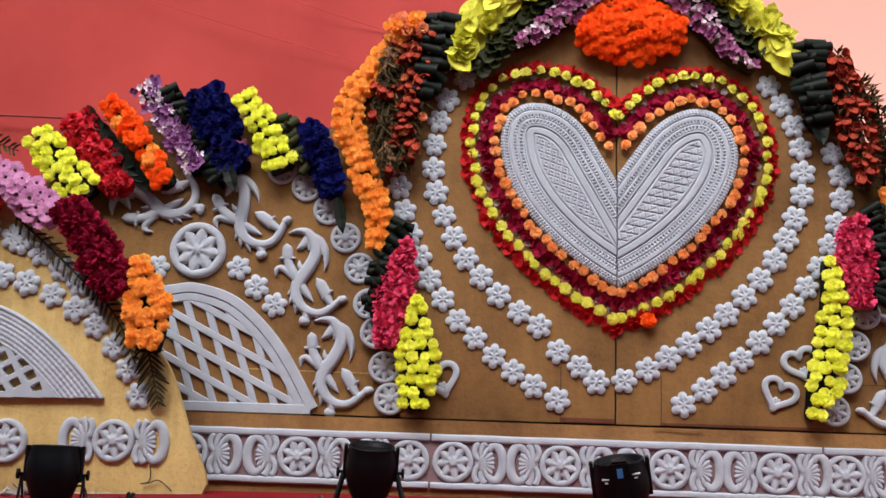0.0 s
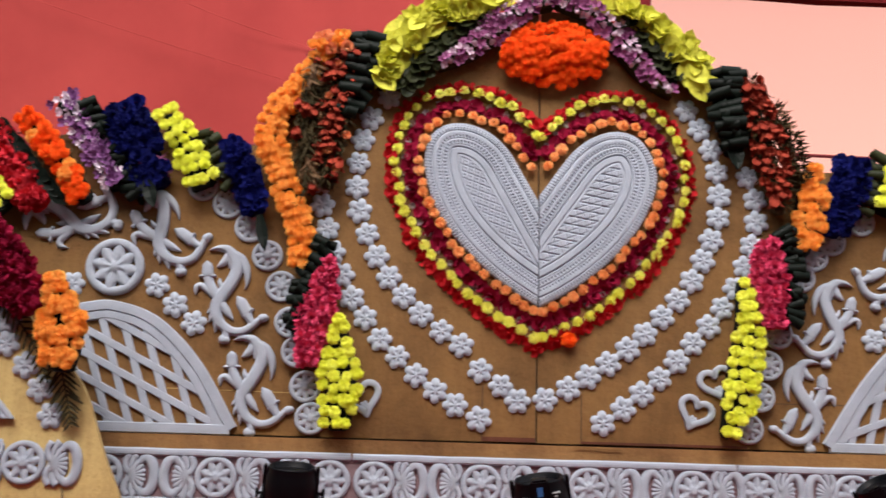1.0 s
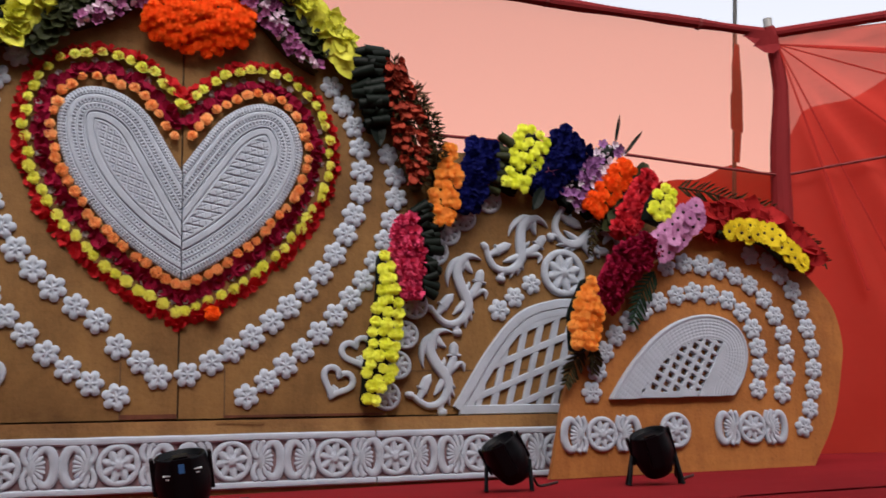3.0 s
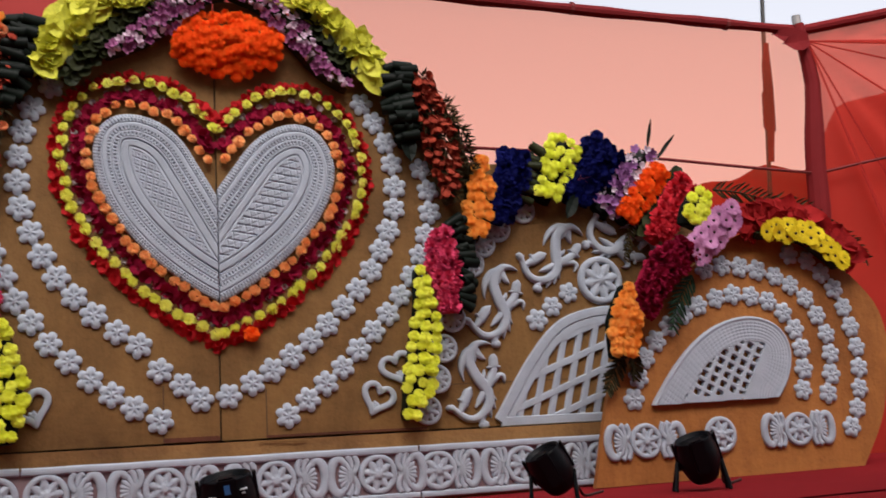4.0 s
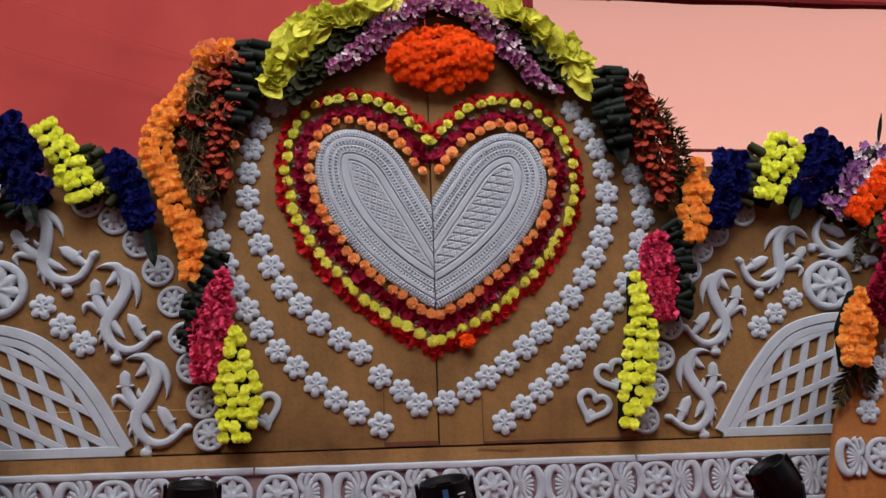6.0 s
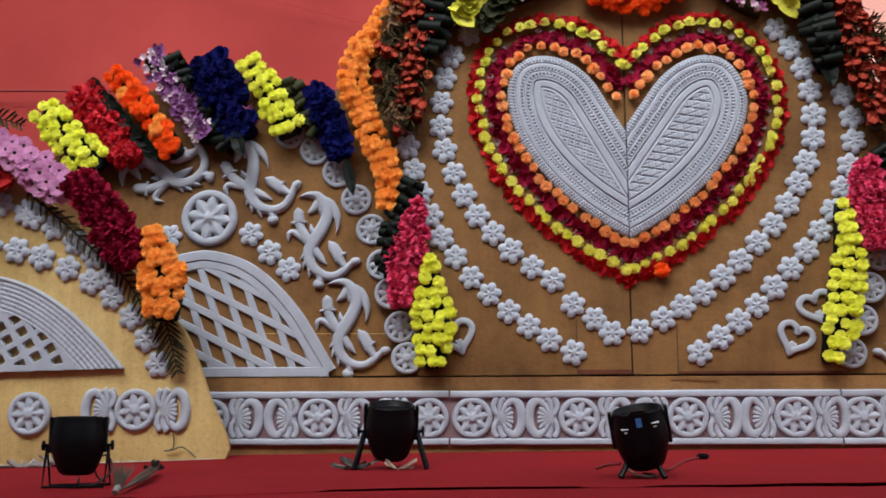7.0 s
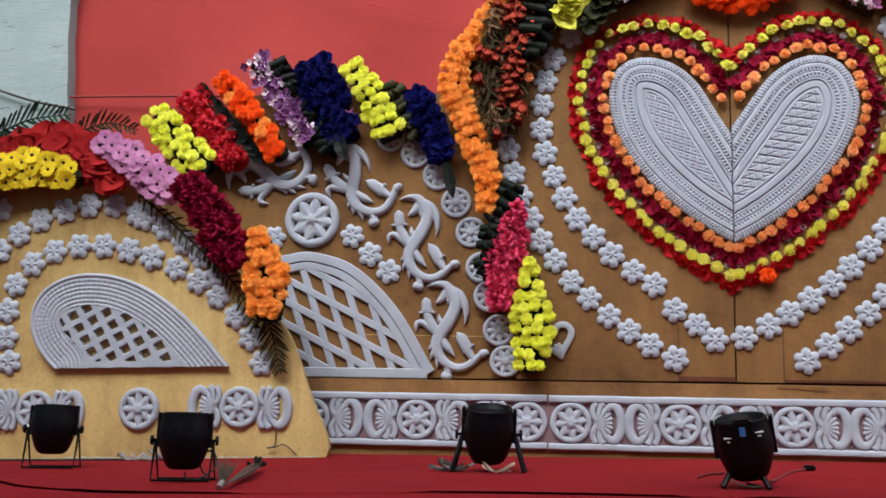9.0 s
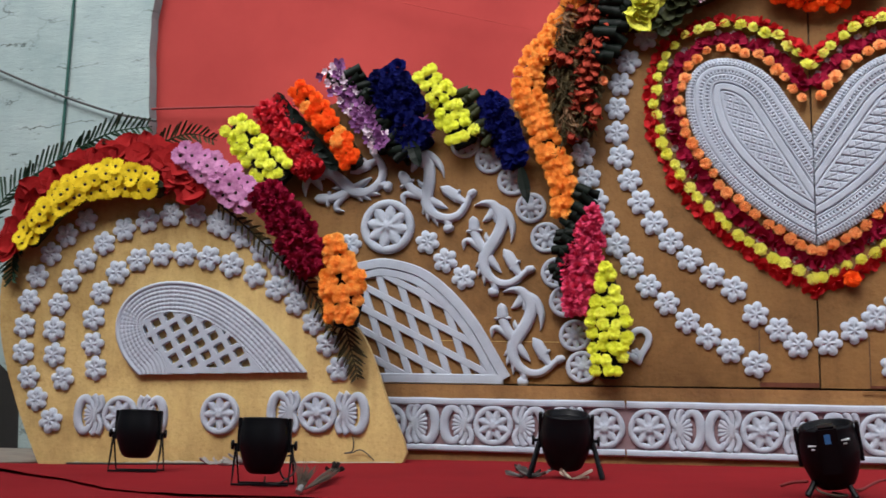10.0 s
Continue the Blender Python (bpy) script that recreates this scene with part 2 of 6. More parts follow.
def even(dense, n):
    run = [0.0]
    for p, q in zip(dense, dense[1:]):
        run.append(run[-1] + (q - p).length)
    out, j = [], 0
    for i in range(n):
        s = run[-1] * i / max(1, n - 1)
        while j < len(run) - 2 and run[j + 1] < s:
            j += 1
        f = (s - run[j]) / max(1e-9, run[j + 1] - run[j])
        out.append(dense[j].lerp(dense[j + 1], min(1, f)))
    return out


def length_of(ps):
    return sum((b - a).length for a, b in zip(ps, ps[1:]))


ROUND = ((-1, 0), (-0.95, 0.55), (-0.55, 0.92), (0, 1), (0.55, 0.92), (0.95, 0.55), (1, 0))
CUT = ((-1, 0), (-1, 0.55), (-0.6, 0.94), (0, 1), (0.6, 0.94), (1, 0.55), (1, 0))
FLAT = ((-1, 0), (-0.97, 0.75), (-0.8, 0.98), (0, 1.0), (0.8, 0.98), (0.97, 0.75), (1, 0))


def stroke(bm, ps, widths, high, closed=False, z0=0.0, section=ROUND):
    """A half-round moulding along points in the plane; widths are half widths, one or one a point."""
    n = len(ps)
    ws = widths if isinstance(widths, (list, tuple)) else [widths] * n
    if len(ws) != n:
        ws = [float(np.interp(i / (n - 1), np.linspace(0, 1, len(ws)), ws)) for i in range(n)]
    rings = []
    for i, p in enumerate(ps):
        if closed:
            d = Vector(ps[(i + 1) % n]) - Vector(ps[i - 1])
        else:
            d = Vector(ps[min(n - 1, i + 1)]) - Vector(ps[max(0, i - 1)])
        d = Vector((d[0], d[1])).normalized()
        s = Vector((-d[1], d[0]))
        w = ws[i]
        h = high * min(1.0, 0.35 + w / max(max(ws), 1e-6) * 0.65)
        rings.append([bm.verts.new((p[0] + s[0] * w * a, p[1] + s[1] * w * a, z0 + h * b)) for a, b in section])
    last = n if closed else n - 1
    for i in range(last):
        a, b = rings[i], rings[(i + 1) % n]
        for k in range(6):
            bm.faces.new((a[k], a[k + 1], b[k + 1], b[k]))
    if not closed:
        bm.faces.new(rings[0][::-1])
        bm.faces.new(rings[-1])


def circle(r, n, cx=0.0, cy=0.0, ry=None):
    return [Vector((cx + r * math.cos(2 * math.pi * i / n), cy + (ry or r) * math.sin(2 * math.pi * i / n))) for i in range(n)]


def dome_blob(bm, cx, cy, rx, ry, high, turn=0.0, n=8, rows=3):
    """A flattened half ball."""
    c, s = math.cos(turn), math.sin(turn)
    rings = []
    for j in range(rows):
        a = (j / rows) * math.pi / 2
        k, z = math.cos(a), math.sin(a) * high
        ring = []
        for i in range(n):
            u, v = rx * k * math.cos(2 * math.pi * i / n), ry * k * math.sin(2 * math.pi * i / n)
            ring.append(bm.verts.new((cx + u * c - v * s, cy + u * s + v * c, z)))
        rings.append(ring)
    for a, b in zip(rings, rings[1:]):
        for i in range(n):
            bm.faces.new((a[i], a[(i + 1) % n], b[(i + 1) % n], b[i]))
    top = bm.verts.new((cx, cy, high))
    for i in range(n):
        bm.faces.new((rings[-1][i], rings[-1][(i + 1) % n], top))


def slab(bm, outline, thick, y=0.0):
    """An upright board with this outline in x, z; its face at y, its body behind."""
    front = [bm.verts.new((p[0], y, p[1])) for p in outline]
    back = [bm.verts.new((p[0], y + thick, p[1])) for p in outline]
    n = len(outline)
    bm.faces.new(front)
    bm.faces.new(back[::-1])
    for i in range(n):
        bm.faces.new((front[i], back[i], back[(i + 1) % n], front[(i + 1) % n]))
    bmesh.ops.recalc_face_normals(bm, faces=bm.faces)


def box(bm, x0, x1, y0, y1, z0, z1):
    v = [bm.verts.new((x, y, z)) for x in (x0, x1) for y in (y0, y1) for z in (z0, z1)]
    for f in ((0, 1, 3, 2), (4, 6, 7, 5), (0, 4, 5, 1), (2, 3, 7, 6), (0, 2, 6, 4), (1, 5, 7, 3)):
        bm.faces.new([v[i] for i in f])
    bmesh.ops.recalc_face_normals(bm, faces=bm.faces)


def tube(bm, ps, radius, sides=8, cap=True):
    """A round rod along points in space; radius is one number or one a point."""
    rs = radius if isinstance(radius, (list, tuple)) else [radius] * len(ps)
    rings, side = [], None
    for i, p in enumerate(ps):
        d = (Vector(ps[min(len(ps) - 1, i + 1)]) - Vector(ps[max(0, i - 1)])).normalized()
        ref = side if side is not None else (Vector((0, 0, 1)) if abs(d.z) < 0.9 else Vector((1, 0, 0)))
        u = d.cross(ref).normalized()
        w = u.cross(d).normalized()
        side = w
        rings.append([bm.verts.new(Vector(p) + (u * math.cos(2 * math.pi * k / sides) + w * math.sin(2 * math.pi * k / sides)) * rs[i]) for k in range(sides)])
    for a, b in zip(rings, rings[1:]):
        for k in range(sides):
            bm.faces.new((a[k], a[(k + 1) % sides], b[(k + 1) % sides], b[k]))
    if cap:
        bm.faces.new(rings[0][::-1])
        bm.faces.new(rings[-1])


def blade(bm, m, long, wide, curl=0.0, cup=0.0, start=0.0, point=0.6, rows=3, rng=random):
    """One petal or leaf, lying along +x of m; curl lifts its tip, cup its sides. point: 1 rounded, 0 pointed."""
    grid = []
    for i in range(rows + 1):
        u = i / rows
        w = wide * (math.sin(math.pi * min(1, 0.12 + u * (0.88 - 0.25 * point))) ** 0.8) * (1 if u < 1 else point * 0.9 + 0.02)
        x = start + long * u
        z = curl * u * u + (rng.random() - 0.5) * 0.06 * long * (u > 0.5)
        grid.append([bm.verts.new(m @ Vector((x, w * s, z + cup * s * s * (0.4 + 0.6 * u)))) for s in (-1, 0, 1)])
    for a, b in zip(grid, grid[1:]):
        for k in range(2):
            bm.faces.new((a[k], a[k + 1], b[k + 1], b[k]))
    return grid[0]


def joined(bm, roots, z=0.0):
    """Ties petals together at one point, as they grow."""
    heart = bm.verts.new((0, 0, z))
    for r in roots:
        bm.faces.new((r[0], r[1], heart))


def bowl(bm, rng, n, wide, tall, span, z0, flare=0.06, steep=1.9):
    """A ring of n overlapping petals that stand like a bowl, with rims curled over."""
    off = rng.random() * 6
    for i in range(n):
        a0 = off + 2 * math.pi * i / n + rng.uniform(-0.1, 0.1)
        k, up = rng.uniform(0.92, 1.08), rng.uniform(-0.04, 0.04)
        grid = []
        for u in (0.12, 0.5, 0.82, 1.0):
            row = []
            for v in (-1, -0.4, 0.4, 1):
                a = a0 + v * span / 2 * (0.6 + 0.4 * u - 0.25 * u ** 6)
                r = k * wide * u ** 0.65 * (1 + 0.07 * v) + flare * u ** 5 + rng.uniform(-0.05, 0.05) * (u > 0.6)
                z = z0 + (tall + up) * u ** steep - 0.7 * flare * u ** 8 - 0.13 * tall * v * v * u * u + rng.uniform(-0.04, 0.04) * (u > 0.6)
                row.append(bm.verts.new((r * math.cos(a), r * math.sin(a), z)))
            grid.append(row)
        for a, b in zip(grid, grid[1:]):
            for c in range(3):
                bm.faces.new((a[c], a[c + 1], b[c + 1], b[c]))


def turn(angle, lift=0.0, z=0.0):
    return Matrix.Translation((0, 0, z)) @ Matrix.Rotation(angle, 4, "Z") @ Matrix.Rotation(-lift, 4, "Y")

# ---------------------------------------------------------------- blooms (one unit across, facing +z)
BLOOMS = {}


def bloom(kind, material, variant=0):
    key = (kind, material.name, variant)
    if key in BLOOMS:
        return BLOOMS[key]
    rng = random.Random(hash_of(kind) + variant * 17)
    bm = bmesh.new()
    eye = None
    if kind == "rose":        # full bloom: bowls of petals one in another
        for n, wide, tall, span, z in ((7, 0.45, 0.05, 1.15, 0.02), (6, 0.42, 0.17, 1.25, 0.10), (5, 0.34, 0.22, 1.4, 0.18), (4, 0.24, 0.22, 1.6, 0.28), (3, 0.13, 0.18, 2.1, 0.40)):
            bowl(bm, rng, n, wide, tall, span, z)
        dome_blob(bm, 0, 0, 0.08, 0.08, 0.62, 0, 6, 2)
    elif kind == "carnation":  # frilled, ragged
        for n, long, wide, lift, z in ((10, 0.44, 0.15, 0.05, 0.05), (10, 0.42, 0.14, 0.45, 0.06), (9, 0.42, 0.12, 0.85, 0.06), (7, 0.42, 0.10, 1.2, 0.06), (4, 0.4, 0.08, 1.45, 0.08)):
            off = rng.random() * 6
            for i in range(n):
                blade(bm, turn(off + 2 * math.pi * i / n, lift + rng.uniform(-0.28, 0.28), z), long * rng.uniform(0.75, 1.2), wide, rng.uniform(-0.12, 0.06), rng.uniform(-0.08, 0.10), 0.04, 0.9, 3, rng)
    elif kind == "velvet":    # a few broad soft cloth petals
        for n, long, wide, lift in ((5, 0.50, 0.27, 0.15), (4, 0.42, 0.24, 0.55), (2, 0.36, 0.20, 1.0)):
            off = rng.random() * 6
            for i in range(n):
                blade(bm, turn(off + 2 * math.pi * i / n + rng.uniform(-0.3, 0.3), lift + rng.uniform(-0.2, 0.2), 0.02), long * rng.uniform(0.85, 1.15), wide, rng.uniform(-0.14, 0.02), rng.uniform(0.02, 0.10), 0.05, 0.65, 5, rng)
    elif kind == "bud":       # half-open rosebud, taller than wide
        for n, wide, tall, span, z in ((5, 0.40, 0.62, 1.7, 0.0), (4, 0.32, 0.72, 1.8, 0.02), (3, 0.20, 0.76, 2.2, 0.04)):
            bowl(bm, rng, n, wide, tall, span, z, 0.07, 1.3)
        dome_blob(bm, 0, 0, 0.12, 0.12, 0.70, 0, 6, 2)
    elif kind == "tulip":     # closed bell of pointed petals
        for i in range(4):
            blade(bm, turn(i * 1.571 + rng.uniform(-0.2, 0.2), 1.12 + rng.uniform(-0.1, 0.12), 0), 0.95 * rng.uniform(0.9, 1.1), 0.30, -0.10, 0.13, 0.03, 0.25, 5, rng)
        for i in range(3):
            blade(bm, turn(i * 2.1 + 0.5, 1.38, 0), 0.85, 0.22, -0.03, 0.08, 0.02, 0.3, 4, rng)
        bmesh.ops.transform(bm, matrix=Matrix.Translation((-0.4, 0, 0.1)) @ Matrix.Rotation(1.25, 4, "Y"), verts=bm.verts)
    elif kind == "scale":     # broad cupped leaf along +x with a turned-up rim
        blade(bm, Matrix.Translation((-0.35, 0, 0)), 0.85, 0.34, 0.22, 0.20, 0, 0.75, 5, rng)
    elif kind == "gerbera":
        for n, lift, long in ((18, 0.04, 0.42), (16, 0.14, 0.38), (12, 0.30, 0.19)):
            off = rng.random()
            for i in range(n):
                blade(bm, turn(off + 2 * math.pi * i / n, lift + rng.uniform(-0.06, 0.06), 0.02), long * rng.uniform(0.93, 1.06), 0.085 if long > 0.3 else 0.05, 0.01, 0.012, 0.08, 0.8, 3, rng)
        eye = 0.115
    elif kind == "orchid":
        for i in range(5):
            blade(bm, turn(i * 2 * math.pi / 5 + rng.uniform(-0.2, 0.2), 0.35 + rng.uniform(-0.2, 0.3), 0.0), 0.45, 0.17, 0.05, 0.06, 0.03, 0.8, 3, rng)
        blade(bm, turn(4.7, 0.9, 0.02), 0.3, 0.1, 0.1, 0.1, 0.02, 0.8, 3, rng)
    elif kind == "cluster":   # little closed buds
        for i in range(5):
            a, r = rng.random() * 6.28, 0.3 * rng.random()
            dome_blob(bm, r * math.cos(a), r * math.sin(a), 0.16, 0.12, 0.22 + 0.2 * rng.random(), a, 6, 2)
    elif kind == "bract":     # pointed leafy bloom
        for n, long, wide, lift in ((6, 0.52, 0.25, 0.1), (5, 0.42, 0.22, 0.4)):
            off = rng.random() * 6
            for i in range(n):
                blade(bm, turn(off + 2 * math.pi * i / n, lift + rng.uniform(-0.25, 0.3), 0.02), long * rng.uniform(0.8, 1.15), wide, 0.05, 0.09, 0.02, 0.1, 3, rng)
    elif kind == "leaf":      # one broad pointed leaf along +x, folded at its rib
        blade(bm, Matrix.Translation((-0.4, 0, 0)), 0.92, 0.31, rng.uniform(-0.16, 0.10), rng.uniform(0.06, 0.17), 0, 0.05, 6, rng)
    elif kind == "spike":     # a tuft of narrow leaves
        for i in range(7):
            blade(bm, turn(i * 0.9 + rng.random(), 0.5 + rng.random() * 0.6, 0), 0.5 * rng.uniform(0.7, 1.2), 0.055, 0.08, 0.02, 0.02, 0.1, 3, rng)
    elif kind == "twist":     # thin dry leaves, curled
        for i in range(6):
            blade(bm, turn(rng.uniform(-0.8, 0.8), 0.15 + rng.random() * 0.5, 0) @ Matrix.Translation((-0.4, rng.uniform(-0.12, 0.12), 0)), 0.95 * rng.uniform(0.6, 1.2), 0.038, rng.uniform(-0.5, 0.45), 0.03, 0, 0.1, 6, rng)
    elif kind == "roll":      # a leaf rolled into a cone, lying along x
        n = 9
        rings = []
        for u in (0, 0.5, 1):
            r = 0.25 + 0.07 * u
            rings.append([bm.verts.new((-0.5 + u, r * math.cos(a) * 1.0, 0.1 + r * math.sin(a))) for a in [k / n * 5.6 for k in range(n + 1)]])
        for a, b in zip(rings, rings[1:]):
            for k in range(n):
                bm.faces.new((a[k], a[k + 1], b[k + 1], b[k]))
    bm.verts.ensure_lookup_table()
    loose = set(bm.verts)
    roots = []
    while loose:
        seed_v = min(loose, key=lambda v: v.co.length)
        island, todo = set(), [seed_v]
        while todo:
            v = todo.pop()
            if v not in island:
                island.add(v)
                todo += [e.other_vert(v) for e in v.link_edges]
        loose -= island
        near = min((e.other_vert(seed_v) for e in seed_v.link_edges), key=lambda v: v.co.length)
        roots.append((seed_v, near))
    if len(roots) > 1:
        joined(bm, roots, 0.03)
    for f in bm.faces:
        f.smooth = kind not in ("rose", "carnation")
    if eye:
        k = len(bm.faces)
        dome_blob(bm, 0, 0, eye, eye, 0.16, 0, 8, 2)
        bm.faces.ensure_lookup_table()
        for f in bm.faces[k:]:
            f.material_index = 1
    me = bpy.data.meshes.new(kind)
    bm.to_mesh(me)
    bm.free()
    me.materials.append(material)
    if eye:
        me.materials.append(EYE_DARK)
    BLOOMS[key] = me
    return me


def hash_of(word):
    return sum((i + 1) * ord(c) for i, c in enumerate(word))


def garland(name, label, spine, half, y, mix, gap, size, bulge=0.05, group="", category="flower garland", seed=1, backing=DARK_LEAF_GAP_SHADE, along=None, tilt=0.7, sway=0.5):
    """A swag of blooms: spine points in x, z, half widths along it; mix: (part name, kind, material, weight)."""
    rng = random.Random(seed)
    ps = curve_points([(*p, 0) for p in spine], 40)
    half = [h * 1.08 for h in half]
    total = length_of(ps)
    g = thing(name, (spine[0][0], y, spine[0][1]), label, category, group)
    # the stuffing under the blooms; its near-black default paints shade into the gaps
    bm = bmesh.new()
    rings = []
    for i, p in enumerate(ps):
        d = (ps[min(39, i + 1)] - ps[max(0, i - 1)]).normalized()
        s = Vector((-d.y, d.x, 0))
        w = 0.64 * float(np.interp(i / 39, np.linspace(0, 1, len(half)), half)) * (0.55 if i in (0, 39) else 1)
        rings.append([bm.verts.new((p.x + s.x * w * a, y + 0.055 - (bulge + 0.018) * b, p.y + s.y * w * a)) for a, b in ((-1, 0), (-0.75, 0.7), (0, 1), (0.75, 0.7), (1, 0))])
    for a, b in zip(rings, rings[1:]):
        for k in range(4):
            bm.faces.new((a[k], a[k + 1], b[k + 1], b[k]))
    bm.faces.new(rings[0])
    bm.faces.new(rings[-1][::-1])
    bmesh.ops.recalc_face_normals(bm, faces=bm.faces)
    part("backing", bm, backing, g, "backing under the blooms, dark ones paint the shade in the gaps")
    rows = max(2, round(total / (gap * 0.85)))
    picks = [m for m in mix for _ in range(m[3])]
    for r in range(rows):
        u = (r + 0.35) / rows
        i = u * 39
        p = ps[int(i)].lerp(ps[min(39, int(i) + 1)], i % 1)
        d = (ps[min(39, int(i) + 2)] - ps[max(0, int(i) - 1)]).normalized()
        s = Vector((-d.y, d.x, 0))
        w = float(np.interp(u, np.linspace(0, 1, len(half)), half))
        n = max(1, round(2 * w / gap + (0.5 if r % 2 else 0)))
        for k in range(n):
            o = 0.0 if n == 1 else (2 * (k + 0.5) / n - 1) * (1 - 0.3 * gap / max(w, gap))
            o += rng.uniform(-0.11, 0.11)
            q = p + s * (o * w) + d * rng.uniform(-0.2, 0.2) * gap
            out = bulge * (1 - min(1, o * o)) + rng.uniform(-0.008, 0.012)
            nm, kind, mat, _, *big = rng.choice(picks)
            me = bloom(kind, mat, rng.randrange(3))
            normal = Vector((s.x * o * tilt, -1, s.y * o * tilt)).normalized()
            normal = (normal + Vector((rng.uniform(-0.2, 0.2), 0, rng.uniform(-0.2, 0.2)))).normalized()
            if along is None:
                a = rng.random() * 6.28
                x = Vector((math.cos(a), 0, math.sin(a)))
            else:
                a = math.atan2(d.y, d.x) + along + rng.uniform(-sway, sway)
                x = Vector((math.cos(a), 0, math.sin(a)))
            x = (x - normal * x.dot(normal)).normalized()
            yv = normal.cross(x)
            m = Matrix((x, yv, normal)).transposed().to_4x4()
            m.translation = Vector((q.x, y - out, q.y))
            shared(nm, me, g, m @ Matrix.Scale(size * (big[0] if big else 1) * rng.uniform(0.85, 1.15), 4))
    return g

# ---------------------------------------------------------------- the setting
def floor_z(x, y):
    dip_left = 0.024 * min(2.2, max(0.0, -x - 1.9)) * min(1.0, max(0.0, (y + 0.9) / 0.5))
    return 0.004 + 0.010 * x + 0.018 * y - dip_left


def sheet(name, ax, ay, nx, ny, where, material, label, category, kind="structure", parent=None):
    """A soft sheet: where(u, v) gives its place."""
    bm = bmesh.new()
    v = [[bm.verts.new(where(i / nx, j / ny)) for i in range(nx + 1)] for j in range(ny + 1)]
    for j in range(ny):
        for i in range(nx):
            bm.faces.new((v[j][i], v[j][i + 1], v[j + 1][i + 1], v[j + 1][i])).smooth = True
    ob = part(name, bm, material, parent)
    return tagged(ob, label, category, kind=kind) if parent is None else ob


def carpet(u, v):
    x, y = -9 + 17 * u, -3.3 + 6 * v
    wr = 0.006 * noise.noise((x * 0.8, y * 3.0, 0)) + 0.004 * noise.noise((x * 3, y * 9, 2))
    return (x, y, floor_z(x, y) - 0.0055 + wr * 0.3)


sheet("floor", 0, 0, 150, 120, carpet, CARPET, "wrinkled red carpet over the stage floor", "carpet")



def carpet_layer(u, v):
    x = -7 + 14 * u
    front = float(np.interp(x, (-7, -3.9, -3.34, -2.98, -2.59, -2.24, -1.65, -1.18, -0.6), (-0.85, -1.05, -1.34, -1.57, -1.88, -2.02, -1.94, -1.78, -1.75)))
    front += 0.02 * noise.noise((x * 1.3, 0, 7)) + 0.015 * noise.noise((x * 5, 0, 9))
    y = front + (0.0 - front) * v ** 2
    # the edge lies flat but for some stretches where it curls
    curl = max(0.0, noise.noise((x * 0.9, 0, 3)) + 0.12) * (0.35 if x < -2.3 else 1)
    edge = math.exp(-v / 0.06)
    raised = 0.009 * max(0.0, min(1.0, (-2.0 - x) / 0.8)) * math.exp(-(y - front) / 0.12)
    return (x, y, floor_z(x, y) + 0.0005 + raised + edge * (0.010 * curl - 0.0048 * (curl < 0.02)) + 0.0015 * noise.noise((x * 3, y * 9, 2)) * (1 - edge))


sheet("carpet_layer", 0, 0, 200, 40, carpet_layer, CARPET, "upper red carpet with a curled front edge", "carpet")
bm = bmesh.new()
box(bm, -9, 8, -3.3, 2.7, -1.2, -0.16)
tagged(part("stage_base", bm, CLOTH_DEEP), "stage body under the red carpet", "stage", kind="structure")
bm = bmesh.new()
box(bm, -60, 60, -60, 60, -1.4, -1.2)
GROUND = plain("trodden_earth", (0.12, 0.095, 0.07), 0.95, 0, 0.3, 2)
tagged(part("ground", bm, GROUND), "trodden earth before and around the stage", "ground", kind="structure")

# cloth hung behind the backdrop: a doubled sheet, and a thin one with daylight behind it
def hang(x0, x1, y0, y1, z0, z1, waves, deep, seed):
    def where(u, v):
        x, y = x0 + (x1 - x0) * u, y0 + (y1 - y0) * u
        f = deep * math.sin(waves * u * 6.28 + 1.5 * noise.noise((u * 3, v * 1.2, seed))) * (0.35 + 0.65 * v)
        f += 0.05 * noise.noise((x * 0.7, v * 2, seed + 3)) - 0.022 * max(0.0, 1 - 11 * abs(noise.noise((x * 1.1, v * 0.5, seed + 9))))
        return (x, y + f, z0 + (z1 - z0) * v)
    return where


sheet("curtain_back", 0, 0, 90, 40, hang(-4.16, 0.78, 1.0, 1.0, -0.1, 3.9, 3, 0.02, 1), CLOTH_RED, "doubled red cloth hung behind the backdrop", "curtain")
# unseen layer added to keep daylight off the back curtain's left part
sheet("curtain_back_lining", 0, 0, 60, 20, hang(-4.3, -2.1, 1.22, 1.22, -0.1, 4.0, 3, 0.01, 2), CLOTH_DEEP, "unseen red cloth layer added to dim the left of the back curtain", "curtain")
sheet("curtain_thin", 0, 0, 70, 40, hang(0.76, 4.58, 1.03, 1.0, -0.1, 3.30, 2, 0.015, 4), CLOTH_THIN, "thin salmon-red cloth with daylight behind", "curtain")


def side_cloth(u, v):
    x, y = 4.58 + 2.9 * u, 1.0 - 1.75 * u
    # gathers that fan out from the knot at the post
    a = math.atan2(3.2 * (1 - v) + 0.05, 2.9 * u + 0.05)
    f = 0.07 * math.sin(a * 22 + 2 * math.sin(a * 5)) * min(1, 4 * u) * (0.3 + 0.7 * v)
    return (x, y + f, -0.1 + (3.34 + 0.25 * u) * v)


sheet("curtain_side", 0, 0, 120, 60, side_cloth, CLOTH_SIDE, "thin red cloth gathered at the corner post", "curtain")


